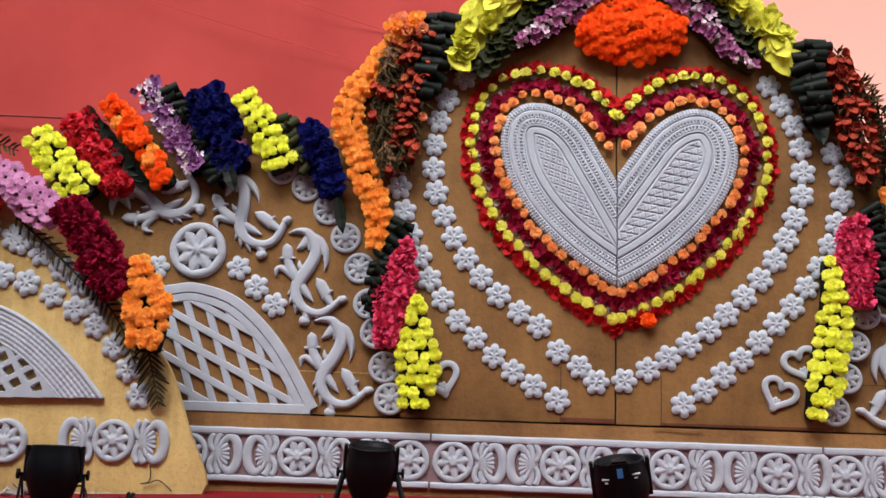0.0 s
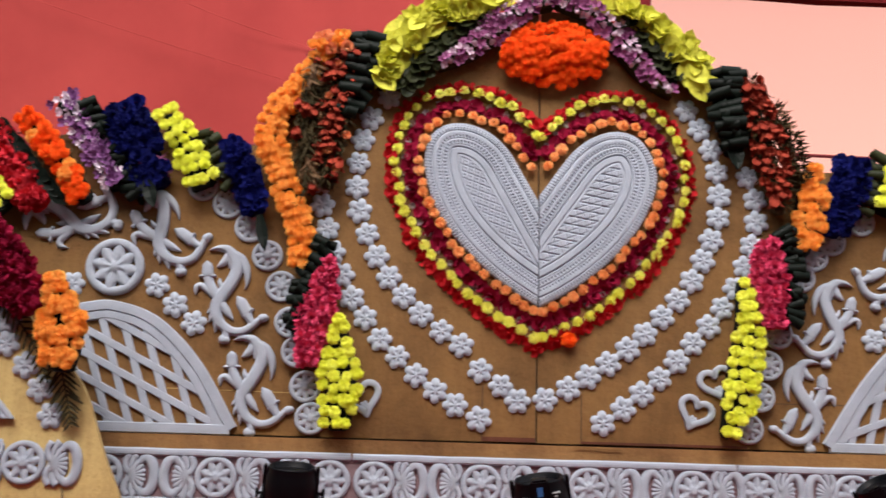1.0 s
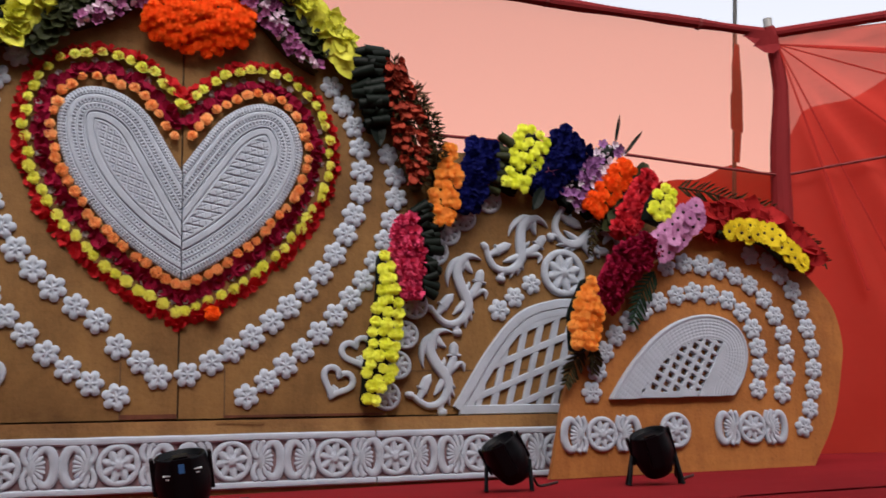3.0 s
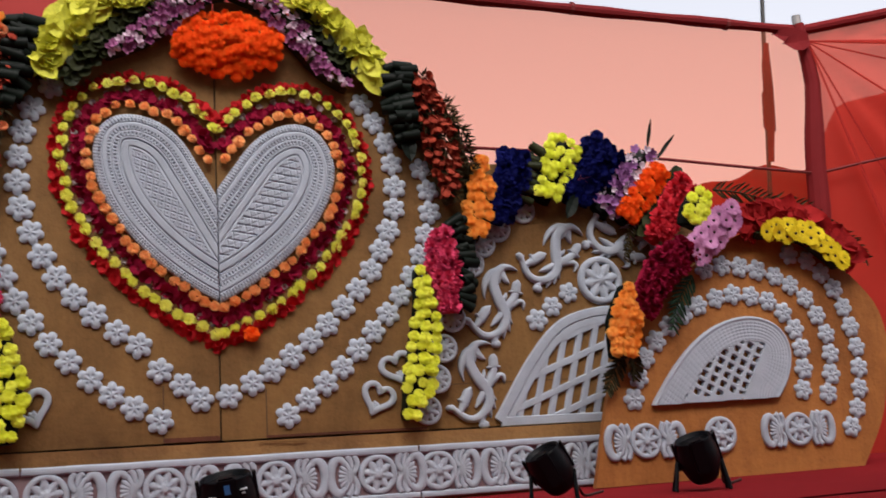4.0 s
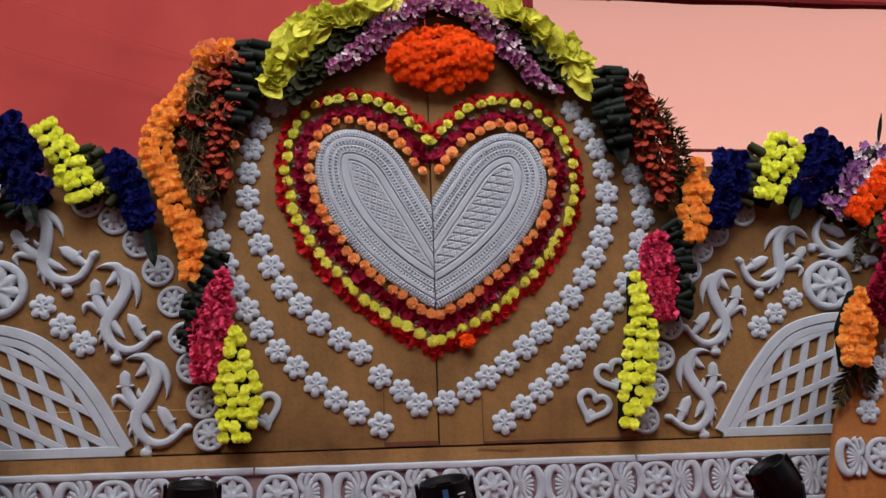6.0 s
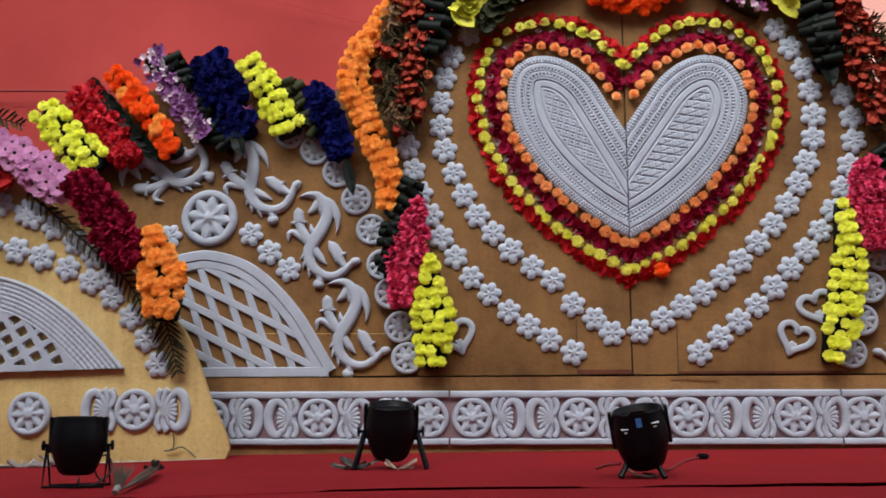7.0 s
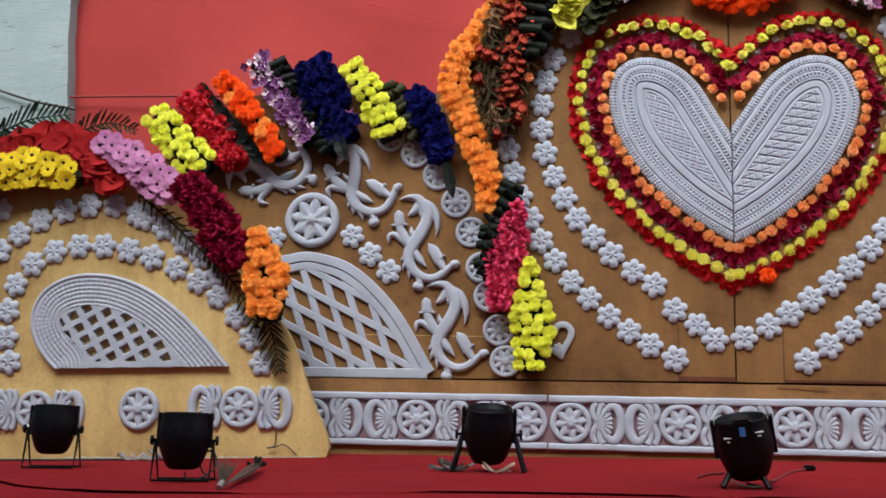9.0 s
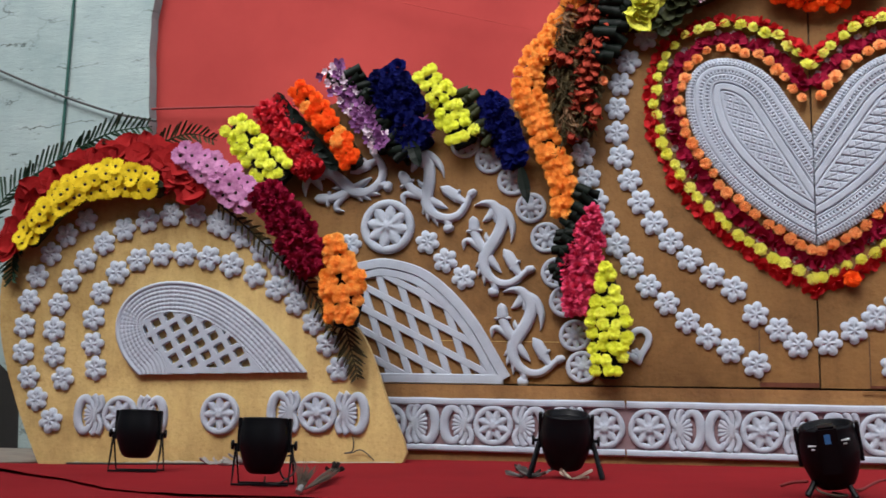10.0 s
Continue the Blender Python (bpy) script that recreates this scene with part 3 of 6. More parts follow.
folds = thing("cloth_folds", (4.6, 0.9, 3.1), "fanned folds of red cloth pulled to the post's knot", "cloth fold")
for k, (a, wide) in enumerate(((-9, 0.045), (-22, 0.006), (-43, 0.006), (-69, 0.005), (-76, 0.012))):
    bm = bmesh.new()
    long = 2.6 if a > -40 else 2.0
    row = []
    for i in range(9):
        u = i / 8
        h = long * u * math.cos(radians(a)) * 0.86
        x, y, z = 4.56 + h, 0.93 - 0.603 * h, 3.16 + long * u * math.sin(radians(a))
        w = 0.006 + wide * u ** 0.8
        n1, n2 = math.sin(radians(-a)) * w, math.cos(radians(a)) * w
        row.append([bm.verts.new((x + n1 * c, y - 0.012 * (1 - abs(c)) - 0.004 * k, z + n2 * c)) for c in (-1, 0, 1)])
    for p, q in zip(row, row[1:]):
        for c in range(2):
            bm.faces.new((p[c], p[c + 1], q[c + 1], q[c])).smooth = True
    part("fold", bm, FOLD, folds)


def mound(u, v):
    x = 3.2 + 5.2 * u
    top = 1.90 + 0.42 * math.sin(min(1, max(0, u) * 3.4) * 1.57) + 0.10 * noise.noise((u * 4, 0, 8))
    top += float(np.interp(x, (4.83, 5.09, 5.40, 5.81, 8.0), (0.0, 0.46, 0.60, 0.72, 0.75))) + 0.06 * noise.noise((x * 3, 2, 1))
    return (x, 1.5 - 1.75 * max(0, u - 0.27), -0.2 + (top + 0.2) * v)


sheet("rear_cloth", 0, 0, 60, 10, mound, CLOTH_DEEP, "dark red tent cloth standing behind the thin curtain", "tent cloth")

# the whitewashed house wall beside the stage
m, n, l, p = shader("peeling_whitewash", 0.9)
t1, t2 = noise_node(n, l, 1.6, 8, 0.7), noise_node(n, l, 7, 8, 0.75)
mp = n.new("ShaderNodeMapping")
mp.inputs["Scale"].default_value = (0.45, 1, 2.0)
tc = n.new("ShaderNodeTexCoord")
l.new(tc.outputs["Object"], mp.inputs["Vector"])
l.new(mp.outputs["Vector"], t2.inputs["Vector"])
base = ramp(n, l, t1.outputs["Fac"], [(0.28, (0.19, 0.26, 0.26)), (0.5, (0.265, 0.335, 0.33)), (0.72, (0.32, 0.385, 0.375))])
chips = ramp(n, l, t2.outputs["Fac"], [(0.345, (0.10, 0.11, 0.10)), (0.375, (1, 1, 1))])
wall_col = mixed(n, l, "MULTIPLY", 0.85, base.outputs["Color"], chips.outputs["Color"])
mp2 = n.new("ShaderNodeMapping")
mp2.inputs["Scale"].default_value = (0.5, 1, 1.9)
warp = noise_node(n, l, 3.0, 5, 0.7)
l.new(tc.outputs["Object"], mp2.inputs["Vector"])
shifted = n.new("ShaderNodeVectorMath")
shifted.operation = "MULTIPLY_ADD"
shifted.inputs[1].default_value = (0.35, 0.35, 0.35)
l.new(warp.outputs["Color"], shifted.inputs[0])
l.new(mp2.outputs["Vector"], shifted.inputs[2])
cells = n.new("ShaderNodeTexVoronoi")
cells.feature = "DISTANCE_TO_EDGE"
cells.inputs["Scale"].default_value = 1.6
l.new(shifted.outputs["Vector"], cells.inputs["Vector"])
crack = ramp(n, l, cells.outputs["Distance"], [(0.004, (0.22, 0.22, 0.20)), (0.014, (1, 1, 1))])
patchy = noise_node(n, l, 2.2, 4, 0.6)
seen = ramp(n, l, patchy.outputs["Fac"], [(0.48, (0, 0, 0)), (0.60, (1, 1, 1))])
l.new(mixed(n, l, "MULTIPLY", seen.outputs["Color"], wall_col, crack.outputs["Color"]), p.inputs["Base Color"])
bumped(n, l, p, t2.outputs["Fac"], 0.4, 0.02)
WHITEWASH = m
bm = bmesh.new()
slab(bm, [(-11, -1.2)] + [(-4.07 - 0.045 * noise.noise((z * 1.7, 0, 4)) - 0.02 * noise.noise((z * 8, 0, 6)) - 0.008 * z, z) for z in np.linspace(-1.2, 6, 60)] + [(-11, 6)], 0.25, 0.90)
tagged(part("wall_house", bm, WHITEWASH), "old whitewashed house wall with flaking paint", "wall", kind="structure")

# bare cement beyond the carpet's end, and a low near-black patch on the house wall
bm = bmesh.new()
ps = [(-9, -0.95), (-4.45, -0.92), (-4.12, -0.80), (-4.0, -0.55), (-3.98, -0.2), (-3.98, 0.895), (-9, 0.895)]
low = [bm.verts.new((x, y, floor_z(x, y) - 0.03)) for x, y in ps]
high = [bm.verts.new((x, y, floor_z(x, y) + 0.008)) for x, y in ps]
bm.faces.new(high)
for k in range(len(ps)):
    bm.faces.new((low[k], low[(k + 1) % len(ps)], high[(k + 1) % len(ps)], high[k]))
tagged(part("floor_edge", bm, plain("grey_cement", (0.20, 0.175, 0.14), 0.85, 0, 0.35, 6)), "bare grey cement beside the end of the red carpet", "floor", kind="structure")
bm = bmesh.new()
slab(bm, [(-5.75, -0.10), (-4.86, -0.10), (-4.88, 0.20), (-4.98, 0.42), (-5.12, 0.53), (-5.40, 0.55), (-5.70, 0.50)], 0.02, 0.894)
tagged(part("wall_opening", bm, plain("near_black_patch", (0.010, 0.009, 0.008), 0.95)), "low near-black patch at the foot of the house wall", "opening", kind="structure")

# an unseen side wall, added to take sky light off the left end
bm = bmesh.new()
box(bm, -6.75, -6.45, -9.7, 0.88, -1.2, 5.6)
tagged(part("wall_flank", bm, WHITEWASH), "unseen whitewashed wall added to shade the left end of the stage", "wall", kind="structure")

# an unseen wall added behind the audience to cut the low front sky light
bm = bmesh.new()
slab(bm, [(-16, -1.2), (18, -1.2), (18, 8.4), (-16, 8.4)], 0.3, -9.4)
tagged(part("wall_yard", bm, plain("sky_block_plaster", (0.26, 0.23, 0.19), 0.9, 0, 0.25, 1.5)), "unseen plain wall added behind the audience to block low sky light", "wall", kind="structure")

# poles and cords of the cloth frame
post = thing("corner_post", (4.54, 0.97, floor_z(4.54, 1)), "upright post wrapped in red cloth with a metal cap", "post")
bm = bmesh.new()
zs = np.linspace(-0.05, 3.3, 22)
tube(bm, [(float(np.interp(z, (0, 1.5, 2.25, 2.55, 2.82, 3.0, 3.28), (4.45, 4.48, 4.522, 4.560, 4.588, 4.575, 4.53))) + 0.01 * noise.noise((0, z, 3)), 0.95, z) for z in zs], [float(np.interp(z, (0, 2.2, 2.8, 3.1, 3.3), (0.08, 0.076, 0.060, 0.046, 0.050))) + 0.003 * math.sin(z * 11) for z in zs], 12)
part("wrapping", bm, RAIL_RED, post, "red cloth wound round the post")
bm = bmesh.new()
tube(bm, [(4.52, 0.95, 3.28), (4.52, 0.95, 3.37)], 0.035, 10)
part("cap", bm, METAL, post, "grey metal pole end")
bm = bmesh.new()
for k, a in enumerate((0.05, 0.22)):
    blade(bm, Matrix.Translation((4.55, 0.88 - 0.004 * k, 3.17 - 0.03 * k)) @ Matrix.Rotation(radians(90), 4, "X") @ Matrix.Rotation(3.14 + a, 4, "Z"), 0.36 - 0.08 * k, 0.07, 0.03, 0.02, 0, 0.1)
part("knot", bm, RAIL_RED, post, "loose end of the red knot")

rail = thing("top_rail", (0.6, 0.98, 3.27), "bamboo rail wrapped in dark red cloth along the top", "rail")
bm = bmesh.new()
tube(bm, [(x, 0.98, 3.27 + 0.014 * (4.5 - x) - 0.02 * math.sin((x + 1) * 0.55)) for x in np.linspace(-1.0, 4.6, 24)], [0.038 + 0.005 * math.sin(i * 1.7) for i in range(24)], 10)
part("pole", bm, RAIL_RED, rail)
for x in (1.35, 2.62, 3.9):
    bm = bmesh.new()
    tube(bm, [(x - 0.012, 0.98, 3.258 + 0.014 * (4.5 - x)), (x + 0.012, 0.98, 3.256 + 0.014 * (4.5 - x))], 0.046, 10)
    part("tie", bm, ROPE, rail, "dark tie round the rail")
bm = bmesh.new()
tube(bm, [(4.58 + 2.9 * u, 0.98 - 1.75 * u, 3.27 + 0.25 * u) for u in np.linspace(0, 1, 10)], 0.04, 10)
part("pole", bm, RAIL_RED, rail)

bm = bmesh.new()
tube(bm, [(0.78, 0.985, 3.9), (0.78, 0.985, 2.2)], 0.055, 8)
tagged(part("upright_batten", bm, RAIL_RED), "upright batten wrapped in red cloth", "batten")

bm = bmesh.new()
tube(bm, [(x, 0.93, float(np.interp(x, (0.9, 3.235, 4.40, 4.55), (2.222, 2.176, 2.124, 2.126))) - 0.006 * math.sin(x * 1.9)) for x in np.linspace(0.9, 4.55, 30)] + [(4.58 + 2.2 * u, 0.9 - 1.33 * u, 2.13 + 0.30 * u) for u in (0.1, 0.4, 0.7, 1)], 0.011, 6)
tagged(part("cord", bm, ROPE), "dark red cord stretched across the thin cloth", "cord")
bm = bmesh.new()
tube(bm, [(x, 0.94, 2.19 - 0.02 * (x + 4.2) + 0.004 * math.sin(x * 3)) for x in np.linspace(-4.2, -1.3, 20)], 0.008, 6)
tagged(part("cord", bm, CORD_RED), "thin red cord across the red back cloth", "cord")

# thin slanting tubes that stand for seam-like shadow lines on the back cloth
for ps, words in (([(-3.35, 3.12), (-3.099, 3.044), (-2.286, 2.796), (-1.549, 2.59), (-1.1, 2.46)], "long slanting seam line, drawn for a shadow on the red back cloth"), ([(-2.45, 3.17), (-2.163, 3.071), (-1.825, 2.945), (-1.473, 2.832), (-1.1, 2.71)], "short slanting seam line, drawn for a shadow on the red back cloth")):
    bm = bmesh.new()
    tube(bm, [Vector((p.x, 0.93, p.y)) for p in curve_points([(*p, 0) for p in ps], 24)], 0.0028, 5)
    tagged(part("cloth_seam", bm, SEAM_SHADOW), words, "seam", "cloth seams")
stick = thing("bamboo_stick", (4.33, 1.25, -0.1), "thin dark stick standing behind the thin cloth", "stick")
bm = bmesh.new()
tube(bm, [(4.147 + 0.098 * z, 1.3, z) for z in (0, 1, 2, 3.8)], 0.017, 8)
part("stick", bm, WIRE, stick)
bm = bmesh.new()
slab(bm, [(4.147 + 0.098 * z + d, z) for d, z in ((-0.02, 3.28), (0.02, 3.28), (0.05, 2.9), (0.06, 2.55), (0.045, 2.54), (0.03, 2.3), (-0.02, 2.3), (-0.015, 2.54), (-0.05, 2.58), (-0.055, 2.85), (-0.04, 2.88), (-0.045, 3.1))], 0.01, 1.27)
part("rag", bm, RAIL_RED, stick, "strip of red rag hanging from the stick")

# ---------------------------------------------------------------- boards of the backdrop
LEFT_ARCH = [(v.x, v.y) for v in curve_points([(-1.06, 0.37), (-1.14, 0.7), (-1.2, 1.1), (-1.23, 1.45), (-1.31, 1.7), (-1.33, 1.92), (-1.24, 2.12), (-1.04, 2.33), (-0.75, 2.51), (-0.4, 2.62), (-0.004, 2.67)], 60)]
RIGHT_ARCH = [(v.x, v.y) for v in curve_points([(0.004, 2.67), (0.4, 2.61), (0.72, 2.47), (0.98, 2.27), (1.16, 2.03), (1.26, 1.78), (1.25, 1.45), (1.22, 1.1), (1.14, 0.7), (1.06, 0.37)], 60)]
bm = bmesh.new()
slab(bm, LEFT_ARCH + [(-0.004, 0.372)], 0.03, 0.0)
tagged(part("heart_board", bm, BOARD), "brown cardboard half arch behind the heart", "backdrop board", "heart boards")
bm = bmesh.new()
slab(bm, RIGHT_ARCH + [(0.004, 0.372)], 0.03, 0.0)
tagged(part("heart_board", bm, BOARD), "brown cardboard half arch beside the seam", "backdrop board", "heart boards")
WING = [(v.x, v.y) for v in curve_points([(-0.9, 1.86), (-1.45, 1.86), (-1.75, 1.88), (-2.05, 1.95), (-2.3, 1.95), (-2.6, 1.82), (-2.85, 1.68), (-3.0, 1.5), (-3.05, 1.0), (-3.0, 0.372)], 60)]
bm = bmesh.new()
slab(bm, WING + [(-0.9, 0.372)], 0.03, 0.035)
tagged(part("wing_board", bm, BOARD), "brown cardboard wing beside the heart arch", "backdrop board", "wing boards")
bm = bmesh.new()
slab(bm, [(-x * 0.98, z * 0.975 + 0.01) for x, z in WING][::-1] + [(0.9, 0.372)][::-1], 0.03, 0.035)
tagged(part("wing_board", bm, BOARD), "brown cardboard wing ending behind the side dome", "backdrop board", "wing boards")

# black strip added behind the seam, in place of the shade in its gap
bm = bmesh.new()
box(bm, -0.03, 0.03, 0.031, 0.05, 0.374, 2.6)
tagged(part("seam_batten", bm, WIRE), "dark strip added behind the heart boards' seam for the shade in its gap", "batten")

# cuts, creases and patches in the boards
def crease(name, ps, wide, material, label, y=-0.003, category="crease"):
    bm = bmesh.new()
    v = [(p[0], p[1]) for p in ps]
    up = [(x, z + wide) for x, z in v]
    slab(bm, v + up[::-1], 0.003, y)
    return tagged(part(name, bm, material), label, category)


crease("patch_strip", [(-0.27, 0.374), (-0.006, 0.374)], 0.022, BOARD_RED, "reddish torn board strip at the foot of the seam", -0.004, "board strip")
crease("patch_strip", [(0.22, 0.374), (1.05, 0.374)], 0.012, BOARD_RED, "thin reddish strip under the heart board", -0.004, "board strip")

crease("board_joint", [(-0.273, 0.375), (-0.268, 0.375)], 0.27, JOINT, "cut joint in the heart board", -0.0015, "board joint")
crease("board_joint", [(0.221, 0.375), (0.226, 0.375)], 0.24, JOINT, "cut joint in the heart board", -0.0015, "board joint")
crease("board_joint", [(-2.0, 0.588), (-1.0, 0.58)], 0.003, BOARD_YELLOW, "taped joint across the wing board", 0.0335, "board joint")
crease("board_joint", [(1.05, 0.60), (2.0, 0.605)], 0.004, JOINT, "taped joint across the wing board", 0.0335, "board joint")
crease("board_flap", [(0.18, 0.350), (0.24, 0.353), (0.33, 0.346), (0.42, 0.344)], 0.006, BOARD, "curled scrap of board under the seam", -0.032, "board scrap")

# plinth with its frieze
bm = bmesh.new()
slab(bm, [(-2.35, -0.05), (2.3, -0.03), (2.3, 0.362), (-2.35, 0.362)], 0.25, -0.02)
# added black strip that stops light leaking through the gap above the plinth
bm2 = bmesh.new()
box(bm2, -2.9, 2.9, 0.07, 0.10, 0.2, 0.6)
tagged(part("back_batten", bm2, WIRE), "black strip added behind the boards' lower edge to stop light through the gap", "batten")
plinth = tagged(part("plinth", bm, PLINTH), "low brown board plinth under the backdrop", "plinth")
bm = bmesh.new()
slab(bm, [(-2.3, 0.05), (2.2, 0.05), (2.2, 0.28), (-2.3, 0.28)], 0.004, -0.024)
part("inlay", bm, BACKING_PINK, plinth, "dull pink paper behind the frieze")

DOME_L = [(v.x, v.y) for v in curve_points([(-3.9, -0.093), (-4.05, 0.2), (-4.18, 0.55), (-4.21, 0.87), (-4.12, 1.15), (-3.92, 1.38), (-3.6, 1.52), (-3.3, 1.49), (-3.0, 1.33), (-2.7, 1.09), (-2.45, 0.9), (-2.28, 0.72), (-2.14, 0.55), (-2.02, 0.25), (-1.930, 0.05), (-1.945, -0.02)], 90)]
DOME_R = [(v.x, v.y) for v in curve_points([(1.84, 0.022), (1.87, 0.14), (1.945, 0.446), (2.03, 0.64), (2.2, 0.88), (2.42, 1.08), (2.75, 1.3), (3.08, 1.42), (3.36, 1.35), (3.6, 1.13), (3.76, 0.95), (3.81, 0.75), (3.79, 0.6), (3.70, 0.3), (3.53, 0.031)], 90)]
for outline, mat, words in ((DOME_L, BOARD_YELLOW, "yellow-brown cardboard dome panel with a scuffed lower edge"), (DOME_R, BOARD_ORANGE, "orange-brown cardboard dome panel beside the red cloth")):
    bm = bmesh.new()
    slab(bm, [(x, z + 0.004 * noise.noise((x * 9, z * 9, 1))) for x, z in outline], 0.035, -0.30)
    tagged(part("dome_board", bm, mat), words, "backdrop board", "dome boards")

# ---------------------------------------------------------------- foam pieces
def foam_daisy():
    """Six round petals cut from one slab, with pressed dimples between them round the middle."""
    bm = bmesh.new()
    n = 36
    rows = (0.16, 0.30, 0.40, 0.52, 0.70, 0.86, 0.96, 1.0, 1.0)
    rings = []
    for j, f in enumerate(rows):
        ring = []
        for i in range(n):
            a = 2 * math.pi * i / n
            c = math.cos(3 * a)
            edge = 0.70 + 0.31 * abs(c) ** 0.75
            r = f * edge if f > 0.55 else f * (0.55 * edge + 0.45 * 0.86)
            h = 0.32 - 0.08 * max(0, f - 0.6)
            if f in (0.40,):
                h -= 0.20 * (1 - abs(c)) ** 1.2
            if f in (0.30, 0.52):
                h -= 0.10 * (1 - abs(c))
            if f >= 0.86:
                h -= 0.05 if f < 0.96 else 0.13
            if j == len(rows) - 1:
                h = 0.0
            ring.append(bm.verts.new((r * math.cos(a), r * math.sin(a), h)))
        rings.append(ring)
    for p, q in zip(rings, rings[1:]):
        for i in range(n):
            bm.faces.new((p[i], q[i], q[(i + 1) % n], p[(i + 1) % n]))
    top = bm.verts.new((0, 0, 0.34))
    for i in range(n):
        bm.faces.new((top, rings[0][i], rings[0][(i + 1) % n]))
    return mesh_of("foam_flower", bm, FOAM_WARM)


def foam_ring():
    bm = bmesh.new()
    stroke(bm, circle(0.855, 36), 0.15, 0.20, closed=True, section=CUT)
    return mesh_of("ring", bm, FOAM)


def foam_rosette(rows, petals=8):
    """Petals that grow out of one hub, with open gaps between them; rows: radius and share of the wedge."""
    bm = bmesh.new()
    made = {}
    wedge = math.pi / petals

    def at(i, r, s, f):
        full = f >= 1
        key = (round(r, 3), (2 * i + (1 if s > 0 else -1)) % (2 * petals)) if full and abs(s) == 1 else (round(r, 3), i, s, "in")
        if key not in made:
            a = 2 * wedge * i + s * wedge * f
            h = 0.19 * (1 - (0.42 if 0.22 < r < 0.45 else 0.2) * s * s) if full else 0.19 * (1 - 0.7 * s ** 4)
            if r < 0.2:
                h = 0.25
            made[key] = bm.verts.new((r * math.cos(a), r * math.sin(a), h))
        return made[key]

    steps = (-1, -0.5, 0, 0.5, 1)
    hub = bm.verts.new((0, 0, 0.27))
    for i in range(petals):
        for (r0, f0), (r1, f1) in zip(rows, rows[1:]):
            for s0, s1 in zip(steps, steps[1:]):
                bm.faces.new((at(i, r0, s0, f0), at(i, r1, s0, f1), at(i, r1, s1, f1), at(i, r0, s1, f0)))
        for s0, s1 in zip(steps, steps[1:]):
            bm.faces.new((hub, at(i, 0.10, s0, 1.0), at(i, 0.10, s1, 1.0)))
    return mesh_of("rosette", bm, FOAM)


DAISY, RING = foam_daisy(), foam_ring()
ROSETTE = foam_rosette(((0.10, 1.0), (0.19, 1.0), (0.24, 1.0), (0.40, 1.0), (0.50, 1.0), (0.56, 0.92), (0.62, 0.80), (0.68, 0.67), (0.74, 0.56), (0.80, 0.52)))
ROSETTE_SLIT = foam_rosette(((0.10, 1.0), (0.20, 1.0), (0.24, 1.0), (0.38, 1.0), (0.50, 1.0), (0.58, 0.92), (0.66, 0.74), (0.73, 0.50), (0.79, 0.20)))


def wheel(parent, x, z, y, r, spin=0.0):
    shared("ring", RING, parent, on_wall(x, z, y, 0, r))
    shared("rosette", ROSETTE_SLIT if r > 0.13 else ROSETTE, parent, on_wall(x, z, y, spin, r))


rng = random.Random(5)


def strand(points, y, label, size=0.0645, group="foam flower strands"):
    g = thing("foam_flower_strand", (points[0].x, y, points[0].y), label, "foam flowers", group)
    for q in points:
        shared("foam_flower", DAISY, g, on_wall(q.x + rng.uniform(-0.004, 0.004), q.y + rng.uniform(-0.004, 0.004), y, rng.random() * 1.05, size * rng.uniform(0.96, 1.04)))
    return g


strand(bezier_points([(-0.882, 2.017), (-1.079, 1.571), (-0.777, 1.055), (-0.379, 0.846)], 12), 0.0, "white foam flowers in a curved strand on brown board")
strand([Vector((-0.79, 2.135))], 0.0, "single white foam flower under yellow leaves")
strand([Vector(p) for p in ((-0.288, 0.719), (-0.182, 0.650), (-0.098, 0.572))], 0.0, "three white foam flowers near the seam")
strand(bezier_points([(-1.123, 1.663), (-1.102, 1.154), (-0.744, 0.698), (-0.29, 0.483)], 13), 0.0, "white foam flowers in the outer curved strand")
strand(bezier_points([(0.78, 2.123), (1.259, 1.503), (0.584, 0.84), (0.044, 0.582)], 17), 0.0, "white foam flowers in a long curved strand")
strand(bezier_points([(1.095, 1.768), (1.299, 1.312), (0.676, 0.717), (0.331, 0.479)], 14), 0.0, "white foam flowers in the outer curved strand")
for b, k in (([(-3.61, 0.407), (-3.866, 1.354), (-2.491, 1.047), (-2.28, 0.422)], 16), ([(-3.793, 0.352), (-4.088, 0.84), (-3.445, 1.377), (-2.966, 1.17)], 12), ([(-3.847, 0.14), (-4.162, 0.461), (-4.094, 0.958), (-3.723, 1.199)], 10),
             ([(-2.93, 1.15), (-2.8, 1.09), (-2.64, 0.98), (-2.52, 0.86)], 5)):
    strand(bezier_points(b, k), -0.302, "white foam flowers arched over the yellow-brown dome", 0.0655, "dome strands")
for b, k in (([(2.106, 0.466), (2.227, 1.083), (3.378, 1.297), (3.174, 0.471)], 16), ([(2.62, 1.16), (3.156, 1.254), (3.529, 0.876), (3.341, 0.446)], 12), ([(3.196, 1.244), (3.573, 1.181), (3.684, 0.536), (3.47, 0.254)], 11)):
    strand(bezier_points(b, k), -0.302, "white foam flowers arched over the orange-brown dome", 0.0605, "dome strands")
strand([Vector(p) for p in ((-1.931, 1.101), (-1.829, 1.002), (-1.731, 0.914))], 0.035, "three white foam flowers in a slanting row")
strand([Vector(p) for p in ((-2.35, 1.1),)], 0.035, "single white foam flower beside orange blooms")
strand([Vector(p) for p in ((1.942, 1.086), (1.831, 1.01), (1.739, 0.938))], 0.035, "three white foam flowers in a slanting row", 0.062)


